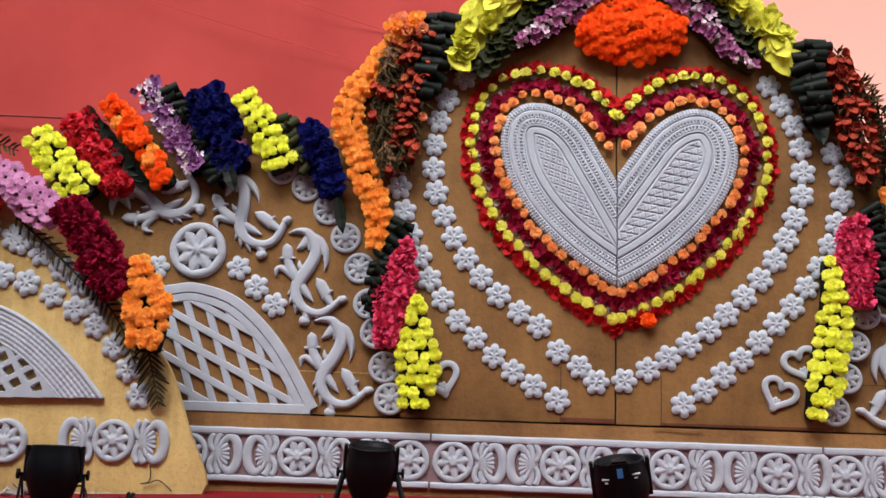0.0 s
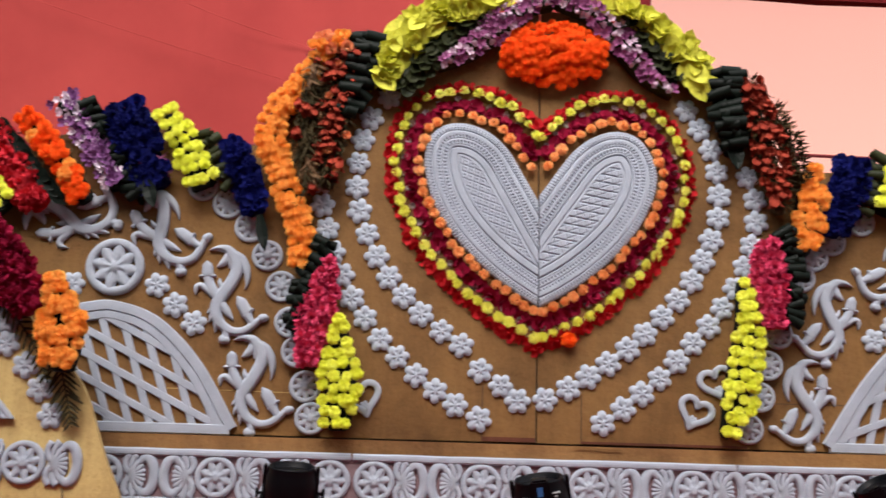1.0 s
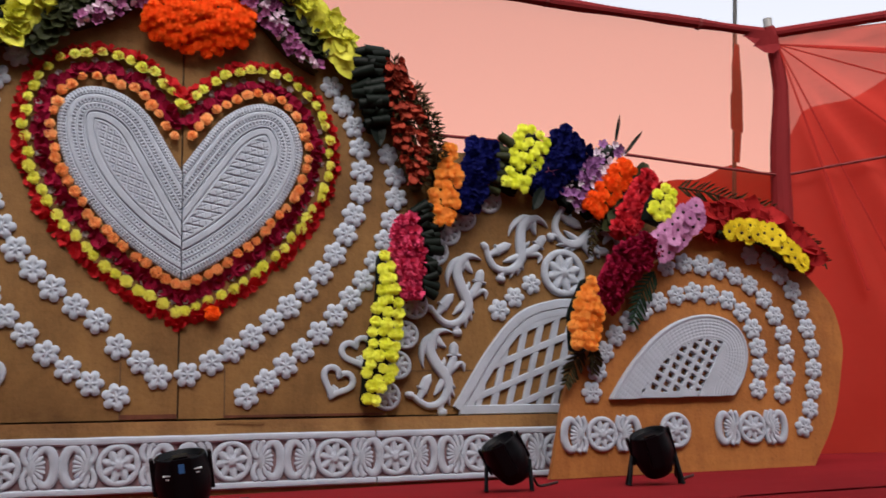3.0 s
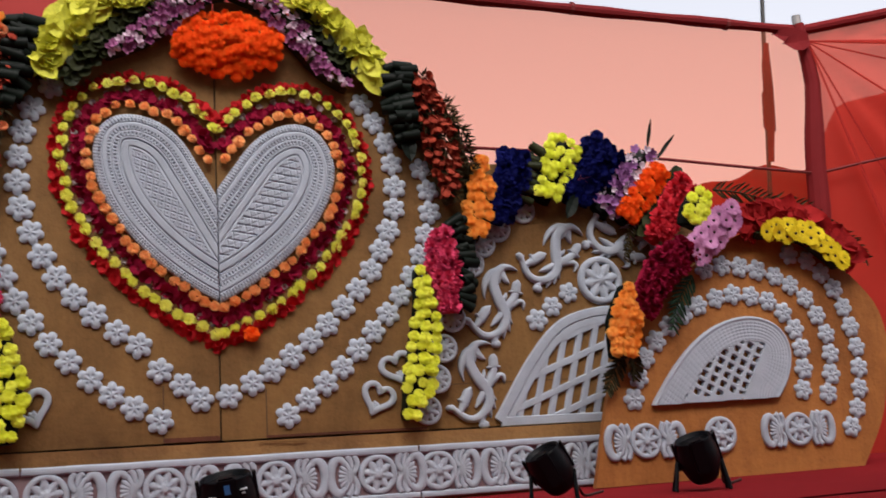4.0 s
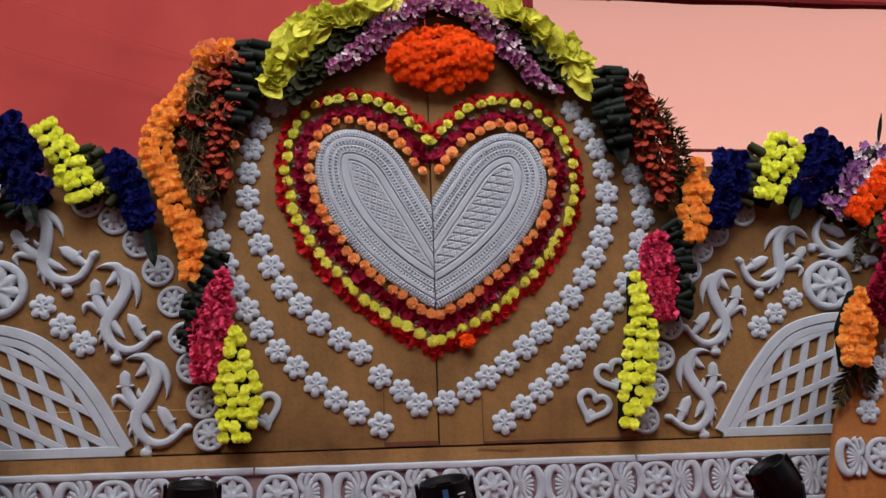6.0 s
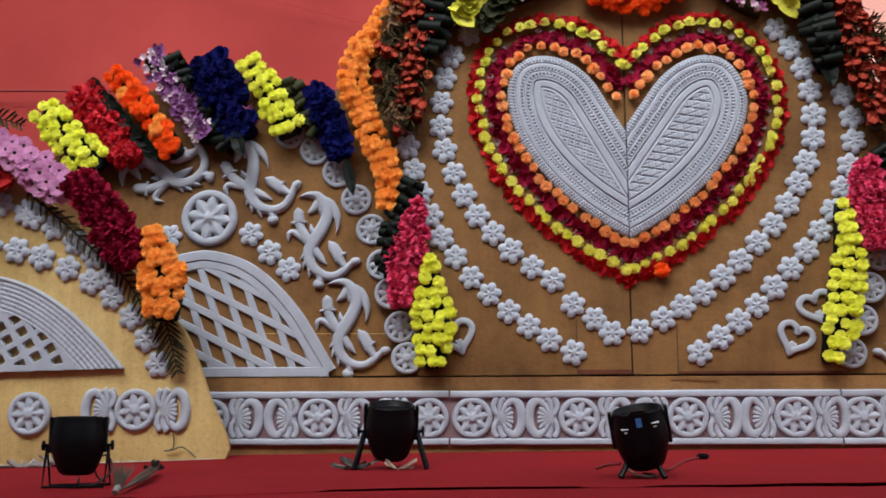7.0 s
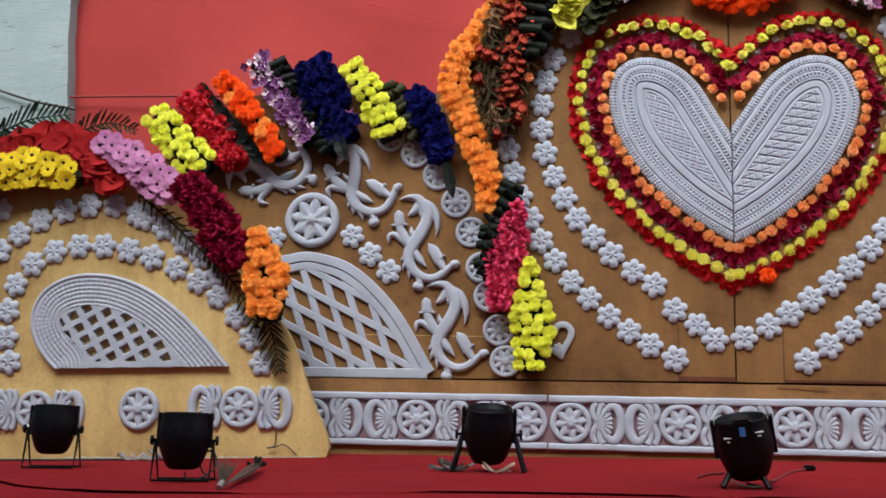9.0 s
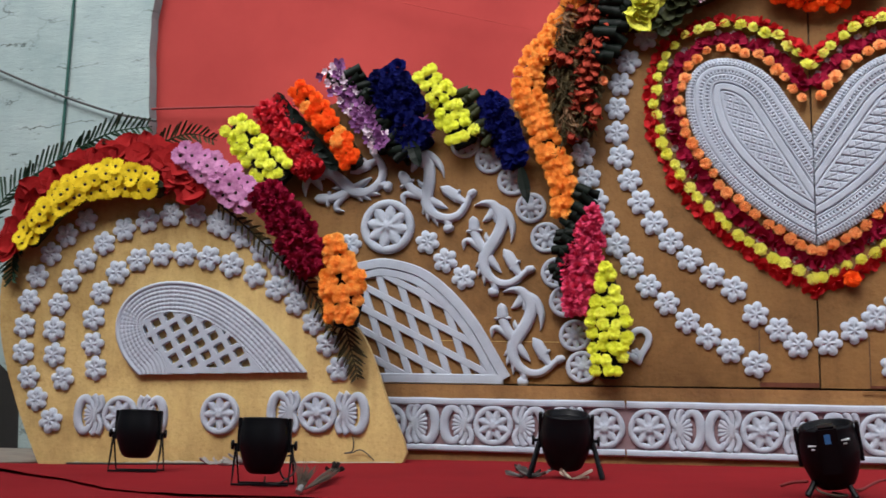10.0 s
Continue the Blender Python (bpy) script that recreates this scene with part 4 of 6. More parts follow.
def medallion(x, z, r, y=0.035, group="foam wheels", label="white foam wheel medallion with eight petals"):
    g = thing("medallion", (x, y, z), label, "foam wheel", group)
    wheel(g, x, z, y, r, rng.random())


medallion(-2.147, 1.189, 0.146, label="large white foam wheel with an eight-petalled flower")
medallion(2.144, 1.157, 0.138, label="large white foam wheel beside maroon flowers")
for x, z in ((-1.735, 1.63), (-1.60, 1.54), (-1.48, 1.42), (-1.382, 1.274), (-1.303, 1.117), (-1.248, 0.935), (-1.201, 0.784), (-1.15, 0.613), (-1.115, 0.458)):
    medallion(x, z, 0.08, -0.001 if x > -1.21 else 0.035, "small foam wheels", "small white foam wheel along the arch edge")
for x, z in ((1.699, 1.56), (1.539, 1.451), (1.442, 1.364), (1.369, 1.252), (1.303, 1.125), (1.226, 0.95), (1.169, 0.79), (1.123, 0.63), (1.06, 0.47)):
    medallion(x, z, 0.076, -0.001 if x < 1.25 else 0.035, "small foam wheels", "small white foam wheel along the arch edge")

# frieze pieces, drawn for half a repeat: wheel at x = 0, joint at x = 0.26
def oval_mesh():
    bm = bmesh.new()
    stroke(bm, [Vector((0.041 * math.cos(a), 0.083 * math.sin(a))) for a in np.linspace(-2.45, 2.45, 28)], [0.014, 0.022, 0.0225, 0.022, 0.0225, 0.022, 0.014], 0.020, section=CUT)
    return mesh_of("oval_ring", bm, FOAM)


def fan_leaf(bm, tip):
    """One drop-shaped leaf of a fan, from near the origin to its tip."""
    side = Vector((-tip.y, tip.x)).normalized()
    rings = []
    for t, w in ((0.08, 0.008), (0.35, 0.0145), (0.7, 0.0165), (0.92, 0.012), (1.0, 0.003)):
        p = tip * t
        rings.append([bm.verts.new((p.x + side.x * w * a, p.y + side.y * w * a, 0.018 * b)) for a, b in ((-1, 0), (-0.6, 0.8), (0, 1), (0.6, 0.8), (1, 0))])
    for a, b in zip(rings, rings[1:]):
        for k in range(4):
            bm.faces.new((a[k], a[k + 1], b[k + 1], b[k]))
    return rings[0][1:3]


def palmette_mesh():
    bm = bmesh.new()
    roots = []
    for a in (-1.15, -0.72, -0.35, 0, 0.35, 0.72, 1.15):
        r = 0.064 + 0.012 * abs(a)
        tip = Vector((r * math.cos(a), r * math.sin(a) * 1.05))
        roots.append(fan_leaf(bm, tip))
    joined(bm, roots, 0.012)
    return mesh_of("palmette", bm, FOAM)


def curl_mesh():
    bm = bmesh.new()
    for s in (-1, 1):
        stroke(bm, curve_points([(0.030, 0.004 * s), (0.004, 0.030 * s), (-0.002, 0.065 * s), (0.014, 0.098 * s)], 10), [0.015, 0.014, 0.014, 0.015], 0.018, section=CUT)
        stroke(bm, curve_points([(0.034, 0.01 * s), (0.028, 0.042 * s), (0.034, 0.076 * s), (0.050, 0.098 * s)], 10), [0.015, 0.0135, 0.014, 0.018], 0.018, section=CUT)
    dome_blob(bm, 0.034, 0, 0.036, 0.062, 0.020, 0, 12, 3)
    return mesh_of("curl", bm, FOAM)


OVAL, PALMETTE, CURL = oval_mesh(), palmette_mesh(), curl_mesh()


def half_motif(parent, x, z, y, side, stretch=1.0, tall=1.0):
    """Curls, fan and oval ring to one side of a wheel."""
    for name, me, at in (("curl", CURL, 0.108), ("palmette", PALMETTE, 0.138), ("oval_ring", OVAL, 0.202)):
        m = on_wall(x + side * at * stretch, z, y) @ Matrix.Diagonal((side * stretch, tall, 1, 1))
        shared(name, me, parent, m)


def frieze(x0, x1, wheels, label, stretch, open_left, open_right):
    g = thing("foam_frieze", (x0, -0.024, 0.16), label, "foam frieze", "frieze strips")
    for z, hw in ((0.276, 0.019), (0.047, 0.017)):
        bm = bmesh.new()
        k = 24
        stroke(bm, [Vector((x0 + 0.003 + (x1 - x0 - 0.006) * i / k, 0.0025 * noise.noise((x0 + i * 0.4, z, 0)))) for i in range(k + 1)], hw, 0.022, section=CUT)
        ob = part("rail", bm, FOAM, g)
        ob.matrix_basis = on_wall(0, z, -0.024)
    for i, x in enumerate(wheels):
        wheel(g, x, 0.163, -0.025, 0.1, rng.random())
        if i > 0 or open_left:
            half_motif(g, x, 0.163, -0.025, -1, stretch)
        if i < len(wheels) - 1 or open_right:
            half_motif(g, x, 0.163, -0.025, 1, stretch)


frieze(-2.3, -0.905, (-2.10, -1.554, -1.006), "white foam frieze of wheels, fans and rings beside the dome", 1.03, True, False)
frieze(-0.901, 0.986, (-0.791, -0.269, 0.256, 0.769), "white foam frieze of wheels, fans and rings under the heart", 1.0, False, True)
frieze(0.99, 2.2, (1.09, 1.56, 2.03), "white foam frieze of wheels, fans and rings beside the orange dome", 0.9, False, True)

# foam motifs on the dome boards
for cx, cz, k, words in ((-3.447, 0.172, 1.0, "white foam wheel motif low on the yellow dome"), (-2.38, 0.208, 1.0, "white foam wheel motif at the yellow dome's corner"), (2.15, 0.244, 0.92, "white foam wheel motif on the orange dome"), (3.11, 0.258, 0.92, "white foam wheel motif beside the orange dome's outer edge")):
    g = thing("foam_motif", (cx, -0.302, cz), words, "foam motif", "dome motifs")
    wheel(g, cx, cz, -0.302, 0.1 * k, 0.2)
    for side in (-1, 1):
        half_motif(g, cx, cz, -0.302, side, k, k)
medallion(-2.896, 0.191, 0.104, -0.302, "dome wheels", "single white foam wheel on the yellow dome")
medallion(2.606, 0.253, 0.097, -0.302, "dome wheels", "single white foam wheel on the orange dome")

# scrolls of acanthus, each carved from one slab: pillowed strokes that meet in creases
def carved(name, strokes, cell, material):
    """A mesh in x, y with its relief along z; strokes: (points, half widths, height)."""
    lines = []
    for ps, ws, high in strokes:
        q = curve_points([(*p, 0) for p in ps], 26)
        w = np.interp(np.linspace(0, 1, 26), np.linspace(0, 1, len(ws)), ws)
        lines.append((q, w, high))
    lo = [min(p[i] - w for q, ws, _ in lines for p, w in zip(q, ws)) - 2 * cell for i in (0, 1)]
    hi = [max(p[i] + w for q, ws, _ in lines for p, w in zip(q, ws)) + 2 * cell for i in (0, 1)]
    px, py = np.meshgrid(np.arange(lo[0], hi[0], cell), np.arange(lo[1], hi[1], cell))
    z = np.zeros(px.shape)
    for q, w, high in lines:
        depth = np.full(px.shape, -1.0)
        for i in range(25):
            dx, dy = q[i + 1].x - q[i].x, q[i + 1].y - q[i].y
            t = np.clip(((px - q[i].x) * dx + (py - q[i].y) * dy) / (dx * dx + dy * dy), 0, 1)
            g = np.hypot(px - q[i].x - t * dx, py - q[i].y - t * dy)
            depth = np.maximum(depth, w[i] + t * (w[i + 1] - w[i]) - g)
        soft = np.clip(depth / 0.020, 0, 1)
        full = float(max(w))
        vein = np.exp(-((depth - 0.55 * full) / 0.0028) ** 2) * (0.05 if full > 0.026 else 0.0)
        z = np.maximum(z, (1 - vein) * np.where(depth > 0, 0.9 * high * (0.42 + 0.58 * (1 - (1 - soft) ** 2)), 0))
    keep = z > 0
    rows, cols = px.shape
    ids = np.arange(rows * cols).reshape(rows, cols)
    full = keep[:-1, :-1] & keep[1:, :-1] & keep[:-1, 1:] & keep[1:, 1:]
    f = np.stack([ids[:-1, :-1][full], ids[:-1, 1:][full], ids[1:, 1:][full], ids[1:, :-1][full]], 1)
    used = np.unique(f)
    back = np.full(rows * cols, -1)
    back[used] = np.arange(len(used))
    verts = np.stack([px.ravel()[used], py.ravel()[used], z.ravel()[used]], 1).tolist()
    faces = back[f].tolist()
    sides = {}
    for quad in faces:
        for a, b in zip(quad, quad[1:] + quad[:1]):
            sides[(a, b)] = 1
    low = {}
    rim = [(a, b) for a, b in sides if (b, a) not in sides]
    # the sawn outline is drawn smooth
    near = {}
    for a, b in rim:
        near.setdefault(a, []).append(b)
        near.setdefault(b, []).append(a)
    for _ in range(2):
        moved = {k: [sum(verts[o][i] for o in os) / len(os) * 0.5 + verts[k][i] * 0.5 for i in (0, 1)] for k, os in near.items()}
        for k, p in moved.items():
            verts[k][0], verts[k][1] = p
    for a, b in rim:
        for k in (a, b):
            if k not in low:
                low[k] = len(verts)
                verts.append([verts[k][0], verts[k][1], 0.0])
    count = len(faces)
    faces += [[b, a, low[a], low[b]] for a, b in rim]
    me = bpy.data.meshes.new(name)
    me.from_pydata(verts, [], faces)
    me.materials.append(material)
    for poly in me.polygons[:count]:
        poly.use_smooth = True
    return me


def scroll_meshes():
    k = 0.000987

    def at(text, widths, high):
        ps = [tuple(float(v) for v in a.split(",")) for a in text.split()]
        return [((x - 335) * k, (740 - z) * k) for x, z in ps], [w * k * 0.97 for w in widths], high

    body = [
        at("300,510 345,560 350,620 320,690 280,750 258,800 262,850 292,897 345,928 400,928 448,898 486,862", (22, 34, 33, 34, 36, 35, 31, 28, 25, 23, 22, 17), 0.034),
        at("496,858 510,854", (24, 21), 0.036),
        at("203,512 250,500 300,508 340,545", (3, 17, 26, 24), 0.033),
        at("306,530 292,560 270,584 246,600", (22, 24, 18, 2), 0.026),
        at("312,560 316,586 310,608", (16, 13, 2), 0.025),
        at("322,516 374,556 403,618 407,676 398,716", (16, 25, 24, 15, 1), 0.029),
        at("326,706 290,704 270,684 266,652", (18, 18, 15, 2), 0.028),
        at("252,752 222,728 178,700 152,708 149,752", (24, 22, 19, 16, 2), 0.027),
        at("258,808 236,820 212,842", (20, 15, 2), 0.026), at("256,830 238,862 226,892", (20, 15, 2), 0.028), at("268,850 264,900 262,940", (20, 16, 2), 0.030),
        at("286,790 322,838 348,868", (24, 22, 6), 0.028),
        at("296,896 318,940 314,968", (22, 20, 22), 0.030), at("306,972 318,974", (26, 24), 0.034),
        at("262,762 226,706 206,660", (26, 29, 24), 0.031),
        at("456,898 436,868 420,842", (16, 20, 26), 0.031),
        at("400,852 446,812", (9, 9), 0.037), at("168,650 240,646", (9, 9), 0.037),
    ]
    bud = [at("204,634 201,604 195,566", (31, 29, 1), 0.033)]
    bud_low = [at("412,824 388,784 358,744", (33, 31, 1), 0.033)]
    return [("stem", carved("stem", body, 0.0027, FOAM)), ("bud", carved("bud", bud, 0.0027, FOAM)), ("bud", carved("bud", bud_low, 0.0027, FOAM))]


SCROLL = scroll_meshes()
for x, z, a, side, k in ((-1.393, 0.612, 0, 1, 1.0), (-1.548, 1.067, 0, 1, 1.0), (-1.89, 1.392, 25, 1, 1.0), (-2.375, 1.462, 82, 1, 1.0),
                         (1.343, 0.593, 4, -1, 0.93), (1.488, 1.024, -8, -1, 0.93), (1.846, 1.304, -32, -1, 0.93), (2.285, 1.403, -85, -1, 0.93)):
    g = thing("foam_scroll", (x, 0.035, z), "white foam acanthus scroll on brown board", "foam scroll", "foam scrolls")
    for name, me in SCROLL:
        shared(name, me, g, on_wall(x, z, 0.035, radians(a), k) @ Matrix.Diagonal((side, 1, 1, 1)))

# small open hearts
def small_heart(x, z, k, spin, label):
    g = thing("foam_heart", (x, -0.001, z), label, "foam heart", "small foam hearts")
    bm = bmesh.new()
    ps = []
    for i in range(40):
        a = 2 * math.pi * i / 40
        ps.append(Vector((16 * math.sin(a) ** 3, 13 * math.cos(a) - 5 * math.cos(2 * a) - 2 * math.cos(3 * a) - math.cos(4 * a))) * 0.0050 * k)
    stroke(bm, ps, 0.0155 * k, 0.017, closed=True, section=FLAT)
    shared("outline", mesh_of("outline", bm, FOAM), g, on_wall(x, z, -0.001, spin))
    down = Matrix.Rotation(spin, 2) @ Vector((0, -0.045))
    shared("foam_flower", DAISY, g, on_wall(x + down.x, z + down.y, -0.001, 0.4, 0.026 * k))


small_heart(0.795, 0.547, 1.0, -0.42, "small open white foam heart")
small_heart(0.905, 0.700, 1.0, 0.35, "small open white foam heart half behind yellow blooms")
small_heart(-0.865, 0.570, 1.05, 0.30, "small open white foam heart half behind yellow blooms")

# lattice screens on the wings
def lattice(curve, side, label, steep, low):
    """Half-arch screen: border, foot and two families of slats (slope, first, step). curve in x >= 0 from the crown outwards, mirrored by side."""
    g = thing("foam_lattice", (side * curve[0][0], 0.035, 0.37), label, "foam lattice", "lattice screens")
    edge = [Vector((side * p.x, p.y)) for p in curve_points([(*p, 0) for p in curve], 40)]
    for off, hw, h in ((-0.014, 0.027, 0.024), (0.034, 0.021, 0.020)):
        bm = bmesh.new()
        ps = []
        for i, p in enumerate(edge):
            d = (edge[min(39, i + 1)] - edge[max(0, i - 1)]).normalized()
            s = Vector((-d.y, d.x)) * side
            ps.append(p - s * off * -1)
        stroke(bm, ps, hw, h, section=FLAT)
        ob = part("border", bm, FOAM, g)
        ob.matrix_basis = on_wall(0, 0, 0.035)
    x_in, x_out = 2.42, curve[-1][0]
    bm = bmesh.new()
    stroke(bm, [Vector((side * x_out, 0.392)), Vector((side * x_in, 0.392))], 0.026, 0.024, section=FLAT)
    part("foot", bm, FOAM, g).matrix_basis = on_wall(0, 0, 0.035)
    xs = np.array([p.x * side for p in edge])[::-1]
    zs = np.array([p.y for p in edge])[::-1]
    def inside(x, z):
        top = float(np.interp(x, xs, zs)) if x < xs[-1] else zs[-1]
        return xs[0] < x < x_in and 0.4 < z < top - 0.03
    for slope, first, step in (steep, low):
        lines = []
        if slope > 1:
            lines = [(x, 0.39) for x in np.arange(first, 2.42, step)]
        else:
            lines = [(1.3, z) for z in np.arange(first, 0.75, step)]
        for x0, z0 in lines:
            run = []
            for k in range(120):
                x = x0 + 0.01 * k / (1 if slope < 1 else 2.5)
                z = z0 + (x - x0) * slope
                if inside(x, z):
                    run.append(Vector((side * x, z)))
                elif run:
                    break
            if len(run) > 4:
                bm = bmesh.new()
                stroke(bm, [run[0], run[len(run) // 2], run[-1]], 0.0185, 0.0165 if slope > 1 else 0.018, section=FLAT)
                part("slat", bm, FOAM, g).matrix_basis = on_wall(0, 0, 0.035)
    return g


lattice([(2.42, 0.93), (2.26, 0.965), (2.13, 0.975), (1.926, 0.905), (1.711, 0.70), (1.515, 0.39)], -1, "white foam lattice half arch beside the dome", (2.9, 1.588, 0.1035), (0.5, -0.303, 0.115))
lattice([(2.42, 0.94), (2.25, 0.965), (2.08, 0.96), (1.876, 0.89), (1.69, 0.70), (1.478, 0.39)], 1, "white foam lattice half arch behind orange blooms", (3.6, 1.490, 0.092), (0.37, -0.171, 0.131))

# ---------------------------------------------------------------- carved relief of the heart and of the domes
def gap_to(px, pz, line):
    """Distance of every grid point to a line, and how far along it the nearest place lies."""
    a = np.array([(p.x, p.y) for p in line])
    run = np.r_[0, np.cumsum(np.linalg.norm(np.diff(a, axis=0), axis=1))]
    best, where = np.full(px.shape, 9.0), np.zeros(px.shape)
    for i in range(len(a) - 1):
        d = a[i + 1] - a[i]
        t = np.clip(((px - a[i, 0]) * d[0] + (pz - a[i, 1]) * d[1]) / (d @ d), 0, 1)
        g = np.hypot(px - a[i, 0] - t * d[0], pz - a[i, 1] - t * d[1])
        near = g < best
        best = np.where(near, g, best)
        where = np.where(near, run[i] + t * np.hypot(*d), where)
    return best, where


def within(px, pz, poly):
    a = [(p[0], p[1]) for p in poly]
    c = np.zeros(px.shape, bool)
    for (x0, z0), (x1, z1) in zip(a, a[1:] + a[:1]):
        if z0 != z1:
            hit = ((z0 > pz) != (z1 > pz)) & (px < (x1 - x0) * (pz - z0) / (z1 - z0) + x0)
            c ^= hit
    return c


def relief(name, px, pz, high, keep, y, material, parent, label=""):
    """A carved panel: a fine sheet at y - high, kept where keep is true, with sides down to y."""
    rows, cols = px.shape
    ids = np.arange(rows * cols).reshape(rows, cols)
    quad = keep[:-1, :-1] & keep[1:, :-1] & keep[:-1, 1:] & keep[1:, 1:]
    f = np.stack([ids[:-1, :-1][quad], ids[:-1, 1:][quad], ids[1:, 1:][quad], ids[1:, :-1][quad]], 1)
    used = np.unique(f)
    back = np.full(rows * cols, -1)
    back[used] = np.arange(len(used))
    co = np.stack([px.ravel()[used], y - high.ravel()[used], pz.ravel()[used]], 1)
    f = back[f]
    edges = {}
    for q in f.tolist():
        for a, b in zip(q, q[1:] + q[:1]):
            edges[(a, b)] = 1
    rim = [(a, b) for a, b in edges if (b, a) not in edges]
    low = {}
    verts = co.tolist()
    near = {}
    for a, b in rim:
        near.setdefault(a, []).append(b)
        near.setdefault(b, []).append(a)
    for _ in range(3):
        moved = {k: [sum(verts[o][i] for o in os) / len(os) * 0.5 + verts[k][i] * 0.5 for i in (0, 2)] for k, os in near.items()}
        for k, p in moved.items():
            verts[k][0], verts[k][2] = p
    for a, b in rim:
        for k in (a, b):
            if k not in low:
                low[k] = len(verts)
                verts.append([verts[k][0], y, verts[k][2]])
    faces = f.tolist() + [[b, a, low[a], low[b]] for a, b in rim]
    me = bpy.data.meshes.new(name)
    me.from_pydata(verts, [], faces)
    me.materials.append(material)
    for poly in me.polygons[:len(f)]:
        poly.use_smooth = True
    ob = new(name, me)
    ob.parent = parent
    ob.matrix_parent_inverse = parent.matrix_basis.inverted()
    if label:
        ob["label"] = label
    return ob


NOTCH, TIP = (0, 1.915), (0, 0.89)


def heart_line(side, sink, notch=NOTCH):
    """One half of the heart's outline; sink: how much its lobe is lowered."""
    if side < 0:
        upper, flank = [notch, (-0.205, 2.29 - sink), (-0.747, 2.27 - sink), (-0.74, 1.79)], [(-0.74, 1.79), (-0.727, 1.389), (-0.343, 1.05), TIP]
    else:
        upper, flank = [notch, (0.245, 2.275 - sink), (0.690, 2.242 - sink), (0.753, 1.79)], [(0.753, 1.79), (0.790, 1.42), (0.351, 1.02), TIP]
    return bezier_points(upper, 60)[:-1] + bezier_points(flank, 60)


def offset_line(line, by, side):
    """The heart line moved outwards by so much, cut at the seam."""
    out = []
    for i, p in enumerate(line):
        d = (line[min(len(line) - 1, i + 1)] - line[max(0, i - 1)]).normalized()
        nrm = Vector((d.y, -d.x)) * (-side)
        q = Vector((p.x, p.y)) - nrm * by * -1
        if q.x * side > 0.012:
            out.append(Vector((q.x, q.y)))
    # where the moved line stops short of the seam, it is carried on to it
    if by < 0 and out[0].x * side > 0.03:
        step = (out[0] - out[3]).normalized()
        far = (out[0].x * side - 0.052) / max(1e-3, -step.x * side)
        out = [out[0] + step * far * (1 - i / 6) for i in range(6)] + out
    return out


heart = thing("carved_heart", (0, -0.002, 1.04), "large carved white foam heart in two halves", "foam heart")


def dip(d, at, wide):
    return np.exp(-((d - at) / wide) ** 2)


for side, line in ((-1, heart_line(-1, 0.032, (0, 1.875))), (1, heart_line(1, 0.032, (0, 1.875)))):
    xs = np.arange(0.003, 0.66, 0.0027) * side
    zs = np.arange(1.0, 2.05, 0.0027)
    px, pz = np.meshgrid(xs, zs)
    # both arms count, so that the rings meet in a V at the seam
    first, last = line[0] + (line[0] - line[2]).normalized() * 0.5, line[-1] + (line[-1] - line[-2]).normalized() * 0.5
    d = gap_to(px, pz, [first, *line, last])[0]
    d = d - 0.141
    keep = within(px, pz, [(p.x, p.y) for p in line]) & (d > 0)
    h = 0.030 + 0.012 * np.clip(d / 0.02, 0, 1)
    for at, wide, deep in ((0.019, 0.003, 0.004), (0.043, 0.0036, 0.006), (0.086, 0.0032, 0.005), (0.119, 0.0032, 0.004), (0.132, 0.0040, 0.010), (0.172, 0.0036, 0.006)):
        h -= 1.5 * deep * dip(d, at, wide)
    for at, step, wide in ((0.008, 0.0165, 0.0075), (0.030, 0.0165, 0.006), (0.074, 0.0175, 0.0055), (0.105, 0.0185, 0.0065)):
        row = offset_line(line, -(0.141 + at), side)
        row = [row[0] + (row[0] - row[2]).normalized() * 0.3, *row, row[-1] + (row[-1] - row[-3]).normalized() * 0.3]
        s = gap_to(px, pz, row)[1]
        h -= (0.007 if at < 0.01 else 0.012) * dip(d, at, wide) * np.clip(3 * np.sin(s * 2 * math.pi / step) - 0.4, 0, 1)
    ax = math.radians(58)
    u = (px * side) * math.cos(ax) + pz * math.sin(ax)
    v = -(px * side) * math.sin(ax) + pz * math.cos(ax)
    core = d > 0.186
    a, b = (0.80 * u + v) / 0.043, (0.80 * u - v) / 0.043
    la, lb = np.abs(a - np.round(a)), np.abs(b - np.round(b))
    ca, cb = np.abs(a - np.floor(a) - 0.5), np.abs(b - np.floor(b) - 0.5)
    pip = (np.maximum(ca, cb) < 0.14).astype(float)
    if side < 0:
        lines = np.maximum(np.exp(-(la / 0.085) ** 2), np.exp(-(lb / 0.085) ** 2))
        h += np.where(core, -0.008 * lines - 0.006 * pip, 0)
    else:
        # level cuts across the core over a fainter diamond grid
        c = (u + 0.42 * v) / 0.046
        lc = np.abs(c - np.round(c))
        lines = np.maximum(np.exp(-(la / 0.08) ** 2), np.exp(-(lb / 0.08) ** 2))
        h += np.where(core, -0.009 * np.exp(-(lc / 0.08) ** 2) - 0.0055 * lines, 0)
    relief("half", px, pz, h, keep, -0.002, FOAM, heart, "carved white foam half heart with rings and a patterned core")

